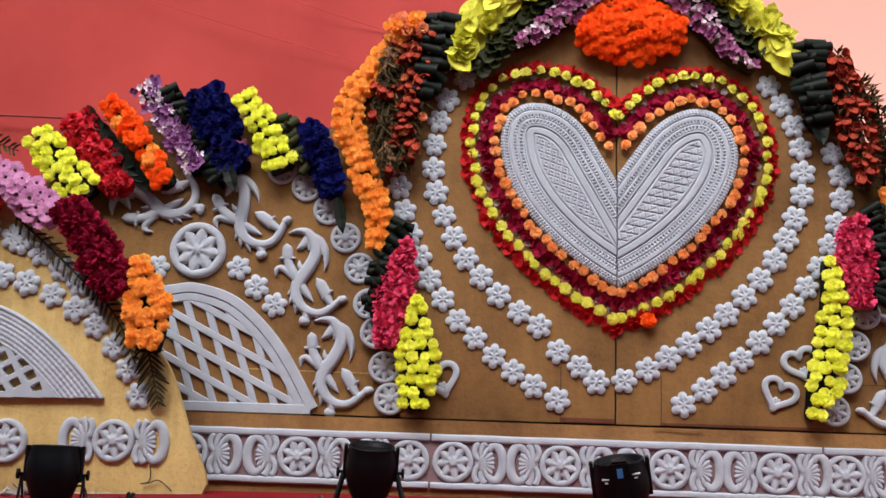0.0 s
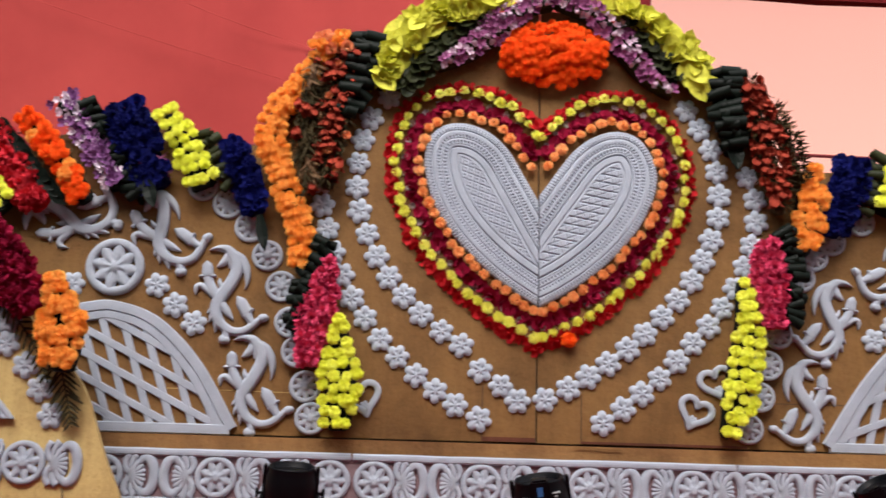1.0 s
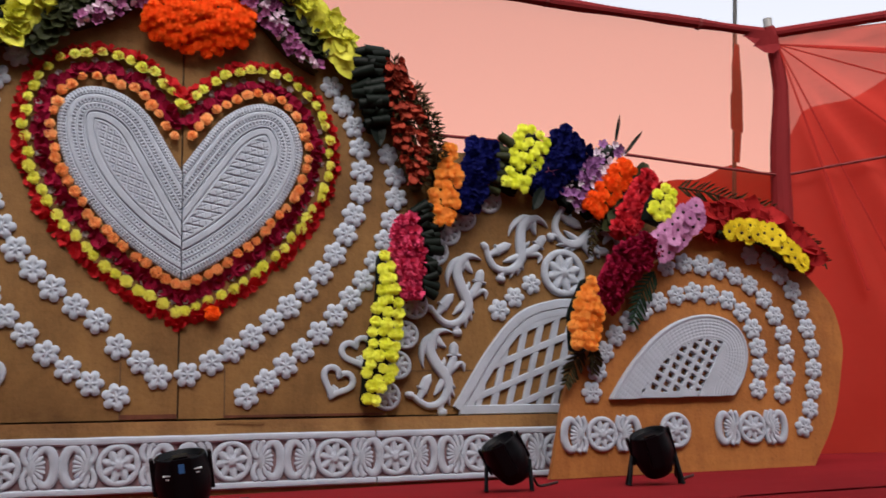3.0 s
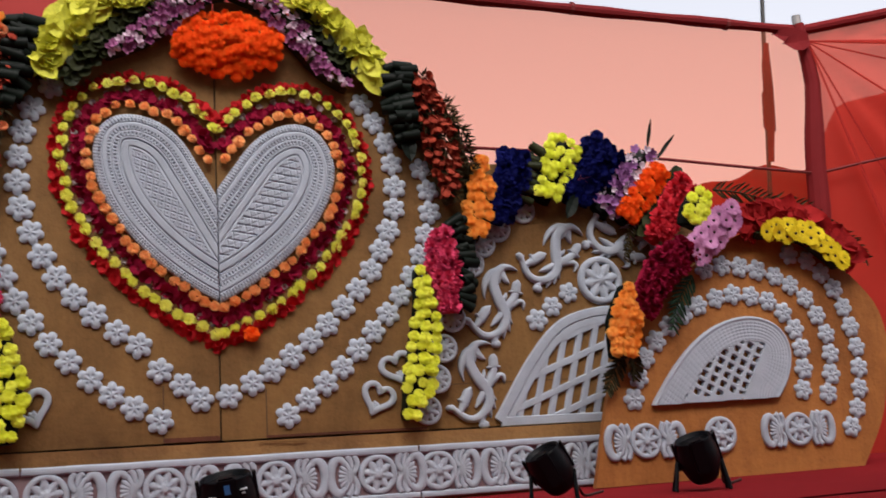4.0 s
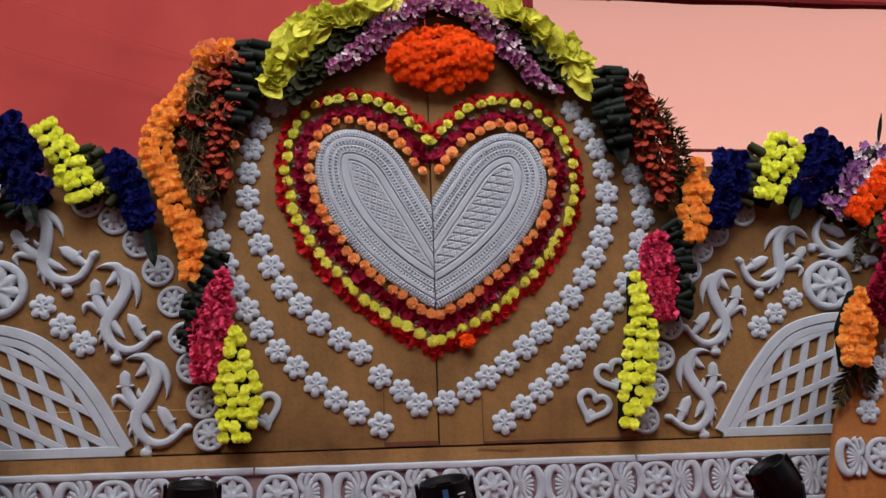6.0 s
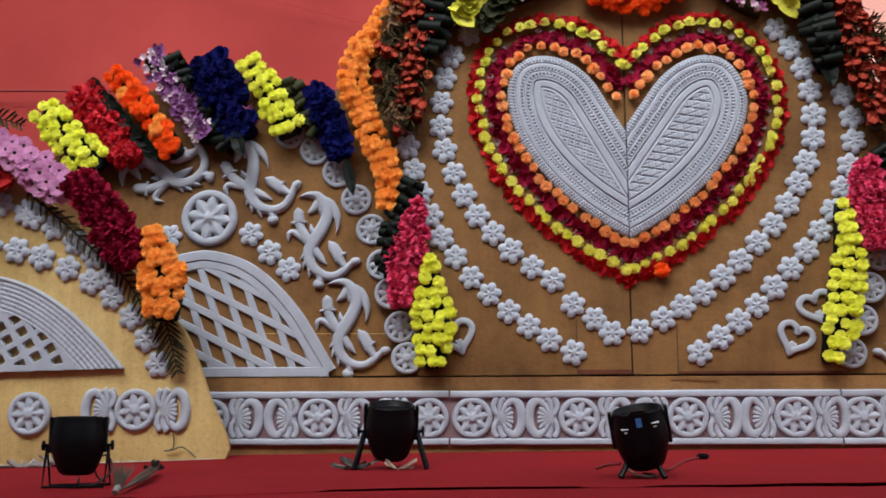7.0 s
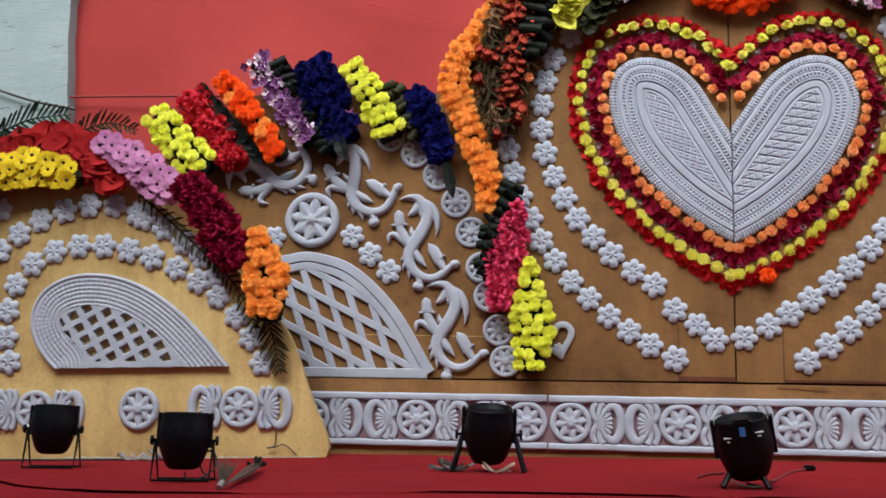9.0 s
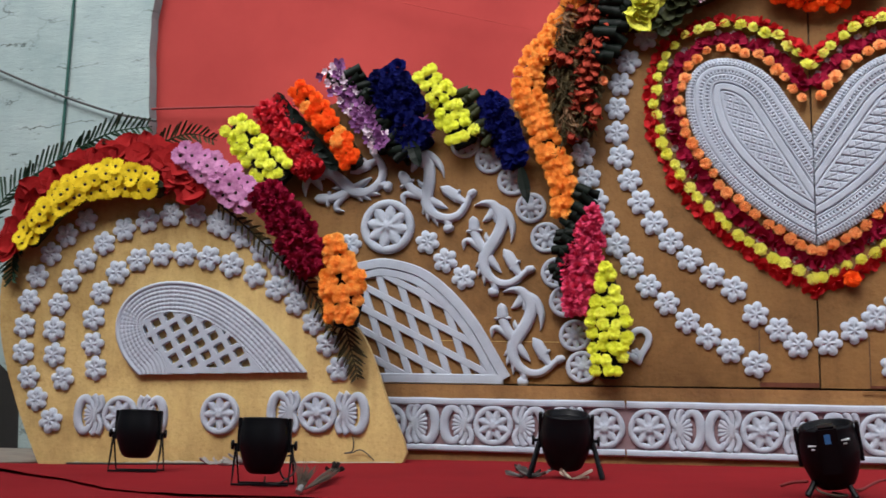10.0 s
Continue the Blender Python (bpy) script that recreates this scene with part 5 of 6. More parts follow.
def dome_screen(line, foot, x0, x1, flip, label, scale, slant=None):
    g = thing("foam_dome_screen", ((x0 + x1) / 2, -0.302, foot(x0)), label, "foam screen", "dome screens")
    px, pz = np.meshgrid(np.arange(x0, x1, 0.0038), np.arange(0.36, 0.91, 0.0038))
    d, s = gap_to(px, pz, line)
    keep = within(px, pz, [(p.x, p.y) for p in line]) & (pz > foot(px)) & (d > 0.002)
    h = 0.022 + 0.010 * np.clip(d / 0.012, 0, 1)
    for k in range(7):
        h -= (0.0062 if scale == 1 else 0.003) * dip(d, 0.027 + 0.021 * k * scale, 0.0035)
    h += 0.004 * dip(d, 0.012, 0.009)
    h -= (0.0028 if scale == 1 else 0.001) * (np.sin(s * 2 * math.pi / 0.03) > 0.5) * (d > 0.03) * (d < 0.16)
    hole = (d > 0.165 * scale) & (pz > foot(px) + 0.035)
    if slant:
        hole &= px < slant[0] + (pz - slant[1]) * slant[2]
    a, b = (px * flip + 0.62 * pz) / (0.094 * scale ** 1.5), (px * flip * 0.55 - pz) / (0.080 * scale ** 1.5)
    cell = (np.abs(a - np.round(a)) > 0.225) & (np.abs(b - np.round(b)) > 0.22)
    keep &= ~(hole & cell)
    near_hole = (px < slant[0] + 0.004 + (pz - slant[1]) * slant[2]) if slant else np.ones(px.shape, bool)
    mid = (d > 0.165 * scale - 0.001) & near_hole
    relief("ribbed_rim", px, pz, h, keep & ((d < 0.165 * scale + 0.0035) | ~near_hole), -0.302, FOAM, g, "ribbed foam rim")
    relief("lattice", px, pz, h - 0.002, keep & mid, -0.302, FOAM, g, "open foam lattice")


DL = bezier_points([(-3.355, 0.377), (-3.62, 0.60), (-3.50, 0.868), (-3.181, 0.866)], 50)[:-1] + bezier_points([(-3.181, 0.866), (-2.86, 0.865), (-2.62, 0.62), (-2.431, 0.40)], 50)
DR = bezier_points([(2.195, 0.421), (2.36, 0.67), (2.58, 0.892), (2.855, 0.892)], 50)[:-1] + bezier_points([(2.855, 0.892), (3.15, 0.88), (3.18, 0.63), (2.996, 0.433)], 50)
dome_screen(DL, lambda x: 0.378 + 0.026 * (x + 3.355), -3.56, -2.40, 1, "white foam screen with ribbed rim and lattice heart", 1.0)
dome_screen(DR, lambda x: 0.422 + 0.014 * (x - 2.195), 2.17, 3.14, -1, "white foam screen with ribbed rim and lattice on orange board", 0.85, (2.76, 0.455, 0.64))

# ---------------------------------------------------------------- flowers round the heart
def heart_ring(name, label, by, kind, material, step, size, y, lift, seed, part_name, drop=0.0, sink=0.0):
    g = thing(name, (0, y, 0.9), label, "flower ring", "rings round the heart")
    r = random.Random(seed)
    for side, line in ((-1, heart_line(-1, sink)), (1, heart_line(1, sink))):
        ps = offset_line(line, by, side)
        k = max(3, round(length_of(ps) / step))
        ps = even(ps, k)
        for i, p in enumerate(ps):
            d = (ps[min(k - 1, i + 1)] - ps[max(0, i - 1)]).normalized()
            outw = Vector((d.y, -d.x)) * (-side)
            nrm = (Vector((outw.x * lift, -1, outw.y * lift)) + Vector((r.uniform(-0.25, 0.25), 0, r.uniform(-0.25, 0.25)))).normalized()
            x = Vector((d.x, 0, d.y))
            x = (x - nrm * x.dot(nrm)).normalized()
            m = Matrix((x, nrm.cross(x), nrm)).transposed().to_4x4() @ Matrix.Rotation(r.random() * 6.28, 4, "Z")
            m.translation = Vector((p.x + r.uniform(-0.009, 0.009), y + r.uniform(-0.006, 0.006), p.y - drop * max(0.0, -outw.y) + r.uniform(-0.009, 0.009)))
            shared(part_name, bloom(kind, material, r.randrange(3)), g, m @ Matrix.Scale(size * r.uniform(0.85, 1.15), 4))
    return g


heart_ring("red_flower_ring", "ring of dusty red cloth flowers on the heart's outer edge", 0.036, "velvet", RED, 0.064, 0.088, -0.002, 0.8, 11, "red_flower", drop=0.018)
heart_ring("yellow_flower_ring", "ring of small lemon-yellow rosebuds round the heart", 0.004, "rose", LIME, 0.0640, 0.0575, -0.022, 0.8, 12, "rosebud")
heart_ring("maroon_flower_ring", "ring of dark maroon flowers inside the yellow buds", -0.068, "velvet", MAROON, 0.060, 0.098, -0.002, 0.5, 13, "maroon_flower", sink=0.012)
heart_ring("orange_flower_ring", "ring of small orange flowers against the foam heart", -0.116, "rose", PEACH, 0.0575, 0.0560, -0.028, 0.6, 14, "orange_flower", sink=0.018)
heart_ring("net_scrap_ring", "scraps of pale mauve net between the heart's flower rings", -0.036, "bract", NET, 0.085, 0.040, -0.004, 0.2, 15, "net_scrap")
lone = thing("orange_bloom", (0.155, -0.04, 0.885), "single red-orange bloom at the heart's point", "flower")
shared("bloom", bloom("rose", RED_ORANGE, 0), lone, on_wall(0.155, 0.885, -0.03, 0.4, 0.075))

# ---------------------------------------------------------------- garlands on the great arch
M = -0.05   # pinned on the heart board
garland("orange_garland", "thick garland of orange marigold-like blooms down the arch edge", [(-1.12, 2.36), (-1.32, 2.07), (-1.39, 1.89), (-1.31, 1.64), (-1.22, 1.43), (-1.21, 1.19)], (0.05, 0.075, 0.085, 0.075, 0.085, 0.045), M, (("bloom", "rose", ORANGE, 1),), 0.060, 0.064, 0.05, "arch garlands", seed=21, tilt=0.45)
garland("rust_bouquet", "bunch of rust-red bell blossoms with orange ones on top", [(-0.98, 2.37), (-1.06, 2.22), (-1.07, 1.95), (-1.10, 1.62)], (0.06, 0.09, 0.09, 0.05), M - 0.01, (("blossom", "tulip", RUST, 5), ("blossom", "bud", SALMON, 1, 0.6), ("leaf_tuft", "twist", OLIVE, 4, 1.3), ("leaf_tuft", "twist", DRY, 1)), 0.044, 0.080, 0.05, "rust bouquets", "bouquet", 22, OLIVE, along=0.0)
garland("dry_leaf_bunch", "bunch of twisted brown dry leaves beside rust blossoms", [(-1.19, 2.30), (-1.20, 2.05), (-1.20, 1.80), (-1.17, 1.58)], (0.03, 0.07, 0.075, 0.03), M - 0.035, (("leaf_tuft", "twist", OLIVE, 3), ("leaf_tuft", "twist", DRY, 2), ("blossom", "tulip", RUST, 1, 0.6)), 0.046, 0.12, 0.04, "rust bouquets", "leaf bunch", 122, OLIVE, along=0.2, sway=0.35)
garland("orange_spray", "spray of salmon-orange blossoms over dry leaves", [(-1.20, 2.33), (-1.10, 2.38), (-0.99, 2.39)], (0.05, 0.07, 0.05), M - 0.03, (("blossom", "bud", ORANGE, 1), ("blossom", "bud", SALMON, 1)), 0.052, 0.068, 0.04, "rust bouquets", "bouquet", 123, OLIVE)
garland("leaf_roll_swag", "swag of dark green leaves rolled into cones", [(-0.93, 2.45), (-0.96, 2.25), (-1.04, 1.98)], (0.095, 0.10, 0.045), M, (("leaf_roll", "roll", DARK_LEAF_GAP_SHADE, 1),), 0.068, 0.112, 0.05, "leaf swags", "leaf swag", 23, along=1.57, sway=0.22)
garland("yellow_leaf_swag", "swag of bright yellow-green pointed leaves over the arch", [(-0.16, 2.69), (-0.43, 2.61), (-0.70, 2.47), (-0.81, 2.30), (-0.85, 2.17)], (0.03, 0.045, 0.085, 0.10, 0.055), M - 0.01, (("leaf", "leaf", YELLOW_LEAF, 3), ("leaf_bloom", "bract", YELLOW_LEAF, 1)), 0.062, 0.15, 0.06, "yellow leaf swags", "leaf swag", 24, GREEN_LEAF, along=0.3, sway=0.8)
garland("green_leaf_swag", "swag of grey-green rolled leaves beside mauve flowers", [(-0.30, 2.62), (-0.52, 2.42), (-0.72, 2.15)], (0.05, 0.08, 0.035), M, (("leaf", "scale", GREEN_LEAF, 1),), 0.048, 0.095, 0.04, "leaf swags", "leaf swag", 25, along=0.0, sway=0.35)
garland("mauve_garland", "garland of small mauve and pale pink blossoms", [(0.07, 2.69), (-0.08, 2.66), (-0.23, 2.53), (-0.37, 2.40), (-0.54, 2.29)], (0.05, 0.08, 0.085, 0.065, 0.02), M - 0.02, (("blossom", "orchid", MAUVE, 7), ("blossom", "orchid", PALE_MAUVE, 2, 0.8), ("bud", "tulip", PALE_MAUVE, 2, 0.6)), 0.044, 0.066, 0.05, "mauve garlands", seed=26, backing=GREEN_LEAF)
garland("mauve_garland", "garland of small mauve and pale pink blossoms", [(0.07, 2.70), (0.28, 2.63), (0.42, 2.46), (0.56, 2.28), (0.69, 2.18)], (0.05, 0.08, 0.08, 0.055, 0.018), M - 0.02, (("blossom", "orchid", MAUVE, 7), ("blossom", "orchid", PALE_MAUVE, 2, 0.8), ("bud", "tulip", PALE_MAUVE, 2, 0.6)), 0.044, 0.066, 0.05, "mauve garlands", seed=27, backing=GREEN_LEAF)
garland("orange_medallion", "domed oval cushion packed with red-orange blooms", [(-0.215, 2.385), (-0.10, 2.39), (0.07, 2.395), (0.24, 2.40), (0.345, 2.40)], (0.07, 0.125, 0.155, 0.170, 0.176, 0.170, 0.155, 0.125, 0.07), M + 0.015, (("bloom", "rose", RED_ORANGE, 1),), 0.044, 0.054, 0.075, "", "flower cushion", 28, RED_ORANGE)
garland("green_leaf_swag", "narrow swag of grey-green rolled leaves", [(0.42, 2.61), (0.60, 2.44), (0.72, 2.26)], (0.05, 0.055, 0.03), M, (("leaf", "scale", GREEN_LEAF, 1),), 0.048, 0.09, 0.04, "leaf swags", "leaf swag", 29, along=0.0, sway=0.35)
garland("yellow_leaf_swag", "swag of bright yellow-green pointed leaves over the arch", [(0.28, 2.69), (0.55, 2.58), (0.74, 2.43), (0.86, 2.22)], (0.025, 0.045, 0.08, 0.07), M - 0.01, (("leaf", "leaf", YELLOW_LEAF, 3), ("leaf_bloom", "bract", YELLOW_LEAF, 1)), 0.062, 0.15, 0.06, "yellow leaf swags", "leaf swag", 30, GREEN_LEAF, along=-0.3, sway=0.8)
garland("leaf_roll_swag", "swag of dark green leaves rolled into cones", [(0.97, 2.32), (0.99, 2.10), (1.0, 1.88)], (0.095, 0.085, 0.03), M, (("leaf_roll", "roll", DARK_LEAF_GAP_SHADE, 1),), 0.068, 0.112, 0.05, "leaf swags", "leaf swag", 31, along=1.57, sway=0.22)
garland("rust_bouquet", "bunch of rust-red bell blossoms beside spiky leaves", [(1.10, 2.28), (1.14, 2.05), (1.20, 1.80), (1.25, 1.57)], (0.05, 0.085, 0.095, 0.05), M - 0.02, (("blossom", "tulip", RUST, 3), ("blossom", "bud", RUST, 2, 0.7), ("leaf_tuft", "twist", OLIVE, 2, 1.3), ("leaf_tuft", "spike", OLIVE, 1, 1.2)), 0.042, 0.078, 0.05, "rust bouquets", "bouquet", 32, OLIVE, along=0.0)
garland("dry_leaf_bunch", "bunch of spiky olive leaves at the arch's edge", [(1.22, 2.14), (1.30, 1.95), (1.36, 1.72)], (0.03, 0.05, 0.03), M - 0.01, (("leaf_tuft", "spike", OLIVE, 2, 1.1), ("leaf_tuft", "twist", DRY, 1)), 0.040, 0.105, 0.04, "rust bouquets", "leaf bunch", 132, OLIVE, along=1.2)
garland("orange_garland", "thick garland of orange marigold-like blooms at the arch edge", [(1.417, 1.83), (1.405, 1.65), (1.385, 1.48), (1.365, 1.36)], (0.04, 0.085, 0.09, 0.05), M, (("bloom", "rose", ORANGE, 1),), 0.060, 0.064, 0.05, "arch garlands", seed=33, tilt=0.45)
garland("leaf_roll_swag", "narrow swag of dark rolled leaves beside pink flowers", [(-1.07, 1.34), (-1.17, 1.14), (-1.225, 0.86)], (0.05, 0.05, 0.02), M, (("leaf_roll", "roll", DARK_LEAF_GAP_SHADE, 1),), 0.055, 0.09, 0.035, "leaf swags", "leaf swag", 34, along=1.57)
garland("rose_garland", "drop of rose-pink carnations below the arch", [(-1.05, 1.24), (-1.11, 0.97), (-1.14, 0.71)], (0.03, 0.112, 0.04), M - 0.01, (("carnation", "carnation", PINK_RED, 1),), 0.06, 0.088, 0.05, "rose drops", seed=35, backing=PINK_RED)
garland("yellow_garland", "drop of lemon-yellow blooms at the arch foot", [(-0.99, 0.97), (-0.98, 0.66), (-0.98, 0.40)], (0.03, 0.12, 0.085), M - 0.02, (("bloom", "rose", YELLOW, 1),), 0.0655, 0.0605, 0.05, "yellow drops", seed=36, tilt=0.45)
garland("leaf_roll_swag", "narrow swag of dark rolled leaves beside pink flowers", [(1.25, 1.47), (1.29, 1.28), (1.27, 0.97)], (0.05, 0.035, 0.015), M, (("leaf_roll", "roll", DARK_LEAF_GAP_SHADE, 1),), 0.055, 0.09, 0.035, "leaf swags", "leaf swag", 37, along=1.57)
garland("rose_garland", "drop of rose-pink carnations below the arch", [(1.15, 1.40), (1.17, 1.21), (1.18, 0.97)], (0.06, 0.10, 0.03), M - 0.01, (("carnation", "carnation", PINK_RED, 1),), 0.06, 0.088, 0.05, "rose drops", seed=38, backing=PINK_RED)
garland("yellow_garland", "drop of lemon-yellow blooms at the arch foot", [(1.027, 1.21), (1.05, 0.98), (1.02, 0.73), (0.97, 0.53), (0.93, 0.42)], (0.025, 0.07, 0.10, 0.10, 0.04), M - 0.02, (("bloom", "rose", YELLOW, 1),), 0.0655, 0.0605, 0.05, "yellow drops", seed=39, tilt=0.45)

# ---------------------------------------------------------------- garlands on the wings
V = -0.02   # pinned on the wing boards
G = "wing garlands"
garland("yellow_garland", "band of lemon-yellow blooms on the wing", [(-3.0, 1.76), (-2.87, 1.6), (-2.71, 1.43)], (0.10, 0.11, 0.11), V - 0.06, (("bloom", "rose", YELLOW, 1),), 0.0655, 0.0605, 0.05, G, seed=41, tilt=0.45)
garland("red_garland", "band of crimson carnations on the wing", [(-2.83, 1.86), (-2.68, 1.67), (-2.53, 1.47)], (0.10, 0.10, 0.08), V, (("carnation", "carnation", CRIMSON, 1),), 0.062, 0.092, 0.05, G, seed=42, backing=RED)
garland("leaf_strip", "strip of dark pointed leaves between red and orange", [(-2.76, 1.90), (-2.42, 1.50)], (0.02, 0.02), V - 0.03, (("leaf", "leaf", DARK_LEAF_GAP_SHADE, 1),), 0.05, 0.11, 0.03, "leaf strips", "leaf strip", 43, along=0.0)
garland("orange_garland", "band of red-orange blooms on the wing", [(-2.66, 1.96), (-2.48, 1.75), (-2.31, 1.51)], (0.075, 0.075, 0.07), V - 0.01, (("bloom", "rose", RED_ORANGE, 4), ("bloom", "rose", ORANGE, 1)), 0.065, 0.070, 0.05, G, seed=44)
garland("orchid_garland", "band of purple orchids with pale buds", [(-2.49, 2.06), (-2.33, 1.85), (-2.15, 1.60)], (0.075, 0.08, 0.075), V, (("orchid", "orchid", PURPLE, 6), ("orchid", "orchid", PALE, 4, 0.75), ("bud", "cluster", PALE, 2, 0.5)), 0.046, 0.080, 0.045, G, seed=45)
garland("leaf_roll_swag", "strip of blackish rolled leaves beside navy flowers", [(-2.36, 2.03), (-2.18, 1.78), (-2.04, 1.52)], (0.04, 0.045, 0.02), V + 0.01, (("leaf_roll", "roll", DARK_LEAF_GAP_SHADE, 1),), 0.055, 0.09, 0.03, "leaf strips", "leaf strip", 46, along=1.57)
garland("navy_garland", "wide band of navy-blue flowers", [(-2.17, 2.01), (-2.06, 1.80), (-1.95, 1.60)], (0.115, 0.125, 0.09), V, (("flower", "velvet", NAVY, 6), ("flower", "rose", NAVY, 3, 0.95), ("scrap", "twist", MAUVE, 1, 0.8)), 0.064, 0.092, 0.05, G, seed=47, backing=NAVY)
garland("yellow_garland", "band of lemon-yellow blooms on the wing", [(-1.94, 2.00), (-1.81, 1.80), (-1.72, 1.61)], (0.075, 0.09, 0.10), V - 0.01, (("bloom", "rose", YELLOW, 1),), 0.0655, 0.0605, 0.05, G, seed=48, tilt=0.45)
garland("leaf_roll_swag", "strip of grey-green leaves beside yellow blooms", [(-1.74, 1.90), (-1.58, 1.60)], (0.035, 0.025), V + 0.01, (("leaf_roll", "roll", GREEN_LEAF, 1),), 0.055, 0.085, 0.03, "leaf strips", "leaf strip", 49, along=1.57)
garland("navy_garland", "band of navy-blue flowers against the arch", [(-1.60, 1.84), (-1.51, 1.67), (-1.45, 1.48)], (0.06, 0.08, 0.06), V, (("flower", "velvet", NAVY, 6), ("flower", "rose", NAVY, 3, 0.95), ("scrap", "twist", MAUVE, 1, 0.8)), 0.062, 0.092, 0.05, G, seed=50, backing=NAVY)
garland("navy_garland", "band of navy-blue flowers against the orange garland", [(1.65, 1.86), (1.59, 1.68), (1.52, 1.47)], (0.10, 0.095, 0.07), V, (("flower", "velvet", NAVY, 6), ("flower", "rose", NAVY, 3, 0.95), ("scrap", "twist", MAUVE, 1, 0.8)), 0.062, 0.092, 0.05, G, seed=51, backing=NAVY)
garland("leaf_roll_swag", "strip of grey-green leaves beside yellow blooms", [(1.78, 1.90), (1.69, 1.58)], (0.035, 0.02), V + 0.01, (("leaf_roll", "roll", GREEN_LEAF, 1),), 0.055, 0.085, 0.03, "leaf strips", "leaf strip", 52, along=1.57)
garland("yellow_garland", "band of lemon-yellow blooms on the wing", [(1.97, 1.95), (1.88, 1.78), (1.80, 1.60)], (0.125, 0.11, 0.08), V - 0.01, (("bloom", "rose", YELLOW, 1),), 0.0655, 0.0605, 0.05, G, seed=53, tilt=0.45)
garland("navy_garland", "wide band of navy-blue flowers", [(2.23, 1.94), (2.10, 1.77), (1.97, 1.60)], (0.13, 0.12, 0.10), V, (("flower", "velvet", NAVY, 6), ("flower", "rose", NAVY, 3, 0.95), ("scrap", "twist", MAUVE, 1, 0.8)), 0.062, 0.092, 0.05, G, seed=54, backing=NAVY)
garland("orchid_garland", "band of purple orchids with pale buds", [(2.50, 1.92), (2.33, 1.73), (2.16, 1.54)], (0.08, 0.09, 0.09), V, (("orchid", "orchid", PURPLE, 6), ("orchid", "orchid", PALE, 4, 0.75), ("bud", "cluster", PALE, 2, 0.5)), 0.046, 0.080, 0.045, G, seed=55)
garland("orange_garland", "band of red-orange blooms on the wing", [(2.56, 1.80), (2.42, 1.65), (2.28, 1.50)], (0.085, 0.085, 0.08), V - 0.01, (("bloom", "rose", RED_ORANGE, 1),), 0.065, 0.070, 0.05, G, seed=56)
garland("leaf_strip", "strip of dark pointed leaves between orange and red", [(2.67, 1.79), (2.38, 1.41)], (0.025, 0.025), V - 0.03, (("leaf", "leaf", GREEN_LEAF, 1),), 0.05, 0.11, 0.03, "leaf strips", "leaf strip", 57, along=0.0)
garland("red_garland", "band of crimson carnations on the wing", [(2.69, 1.71), (2.56, 1.53), (2.45, 1.37)], (0.075, 0.085, 0.075), V - 0.06, (("carnation", "carnation", CRIMSON, 1),), 0.062, 0.092, 0.05, G, seed=58, backing=RED)

# ---------------------------------------------------------------- garlands on the domes
Q = -0.36
H = "dome garlands"


def bracts(spine, half, seed, label):
    garland("bract_garland", label, spine, half, Q + 0.01, (("bract", "leaf", BRACT, 1),), 0.052, 0.175, 0.035, "bract garlands", "leaf garland", seed, BRACT, along=0.0, tilt=0.35, sway=2.4)


bracts([(-4.15, 1.02), (-3.95, 1.34), (-3.48, 1.515), (-3.17, 1.44), (-3.06, 1.30)], (0.04, 0.06, 0.07, 0.085, 0.05), 61, "broad red bracts along the dome's outer edge")
bracts([(2.84, 1.42), (3.10, 1.45), (3.40, 1.37), (3.58, 1.20)], (0.075, 0.075, 0.075, 0.05), 62, "broad red bracts along the dome's outer edge")
garland("gerbera_garland", "band of golden-yellow gerberas with dark eyes", [(-4.03, 1.06), (-3.80, 1.31), (-3.52, 1.395), (-3.25, 1.34)], (0.055, 0.08, 0.095, 0.07), Q - 0.03, (("gerbera", "gerbera", GOLD, 1),), 0.063, 0.088, 0.04, H, seed=63, backing=GREEN_LEAF, tilt=0.3)
garland("gerbera_garland", "band of orchid-pink gerberas with dark eyes", [(-3.14, 1.535), (-2.93, 1.40), (-2.73, 1.24)], (0.065, 0.095, 0.09), Q - 0.03, (("gerbera", "gerbera", PINK, 1),), 0.066, 0.092, 0.04, H, seed=64, backing=PINK, tilt=0.3)
garland("maroon_garland", "band of dark maroon carnations on the dome", [(-2.68, 1.31), (-2.52, 1.12), (-2.38, 0.90)], (0.08, 0.105, 0.10), Q - 0.01, (("carnation", "carnation", MAROON, 1),), 0.066, 0.10, 0.05, H, seed=65, backing=MAROON)
garland("orange_garland", "drop of orange blooms at the dome's corner", [(-2.29, 1.06), (-2.235, 0.80), (-2.24, 0.62)], (0.035, 0.125, 0.085), Q - 0.03, (("bloom", "rose", ORANGE, 1),), 0.060, 0.064, 0.05, H, seed=66, tilt=0.45)
garland("gerbera_garland", "band of golden-yellow gerberas with dark eyes", [(2.93, 1.345), (3.08, 1.365), (3.26, 1.34), (3.40, 1.24), (3.48, 1.16)], (0.04, 0.065, 0.07, 0.065, 0.04), Q - 0.03, (("gerbera", "gerbera", GOLD, 1),), 0.063, 0.088, 0.04, H, seed=67, backing=GREEN_LEAF, tilt=0.3)
garland("gerbera_garland", "band of orchid-pink gerberas with dark eyes", [(2.79, 1.49), (2.62, 1.33), (2.46, 1.22)], (0.06, 0.095, 0.09), Q - 0.03, (("gerbera", "gerbera", PINK, 1),), 0.066, 0.092, 0.04, H, seed=68, backing=PINK, tilt=0.3)
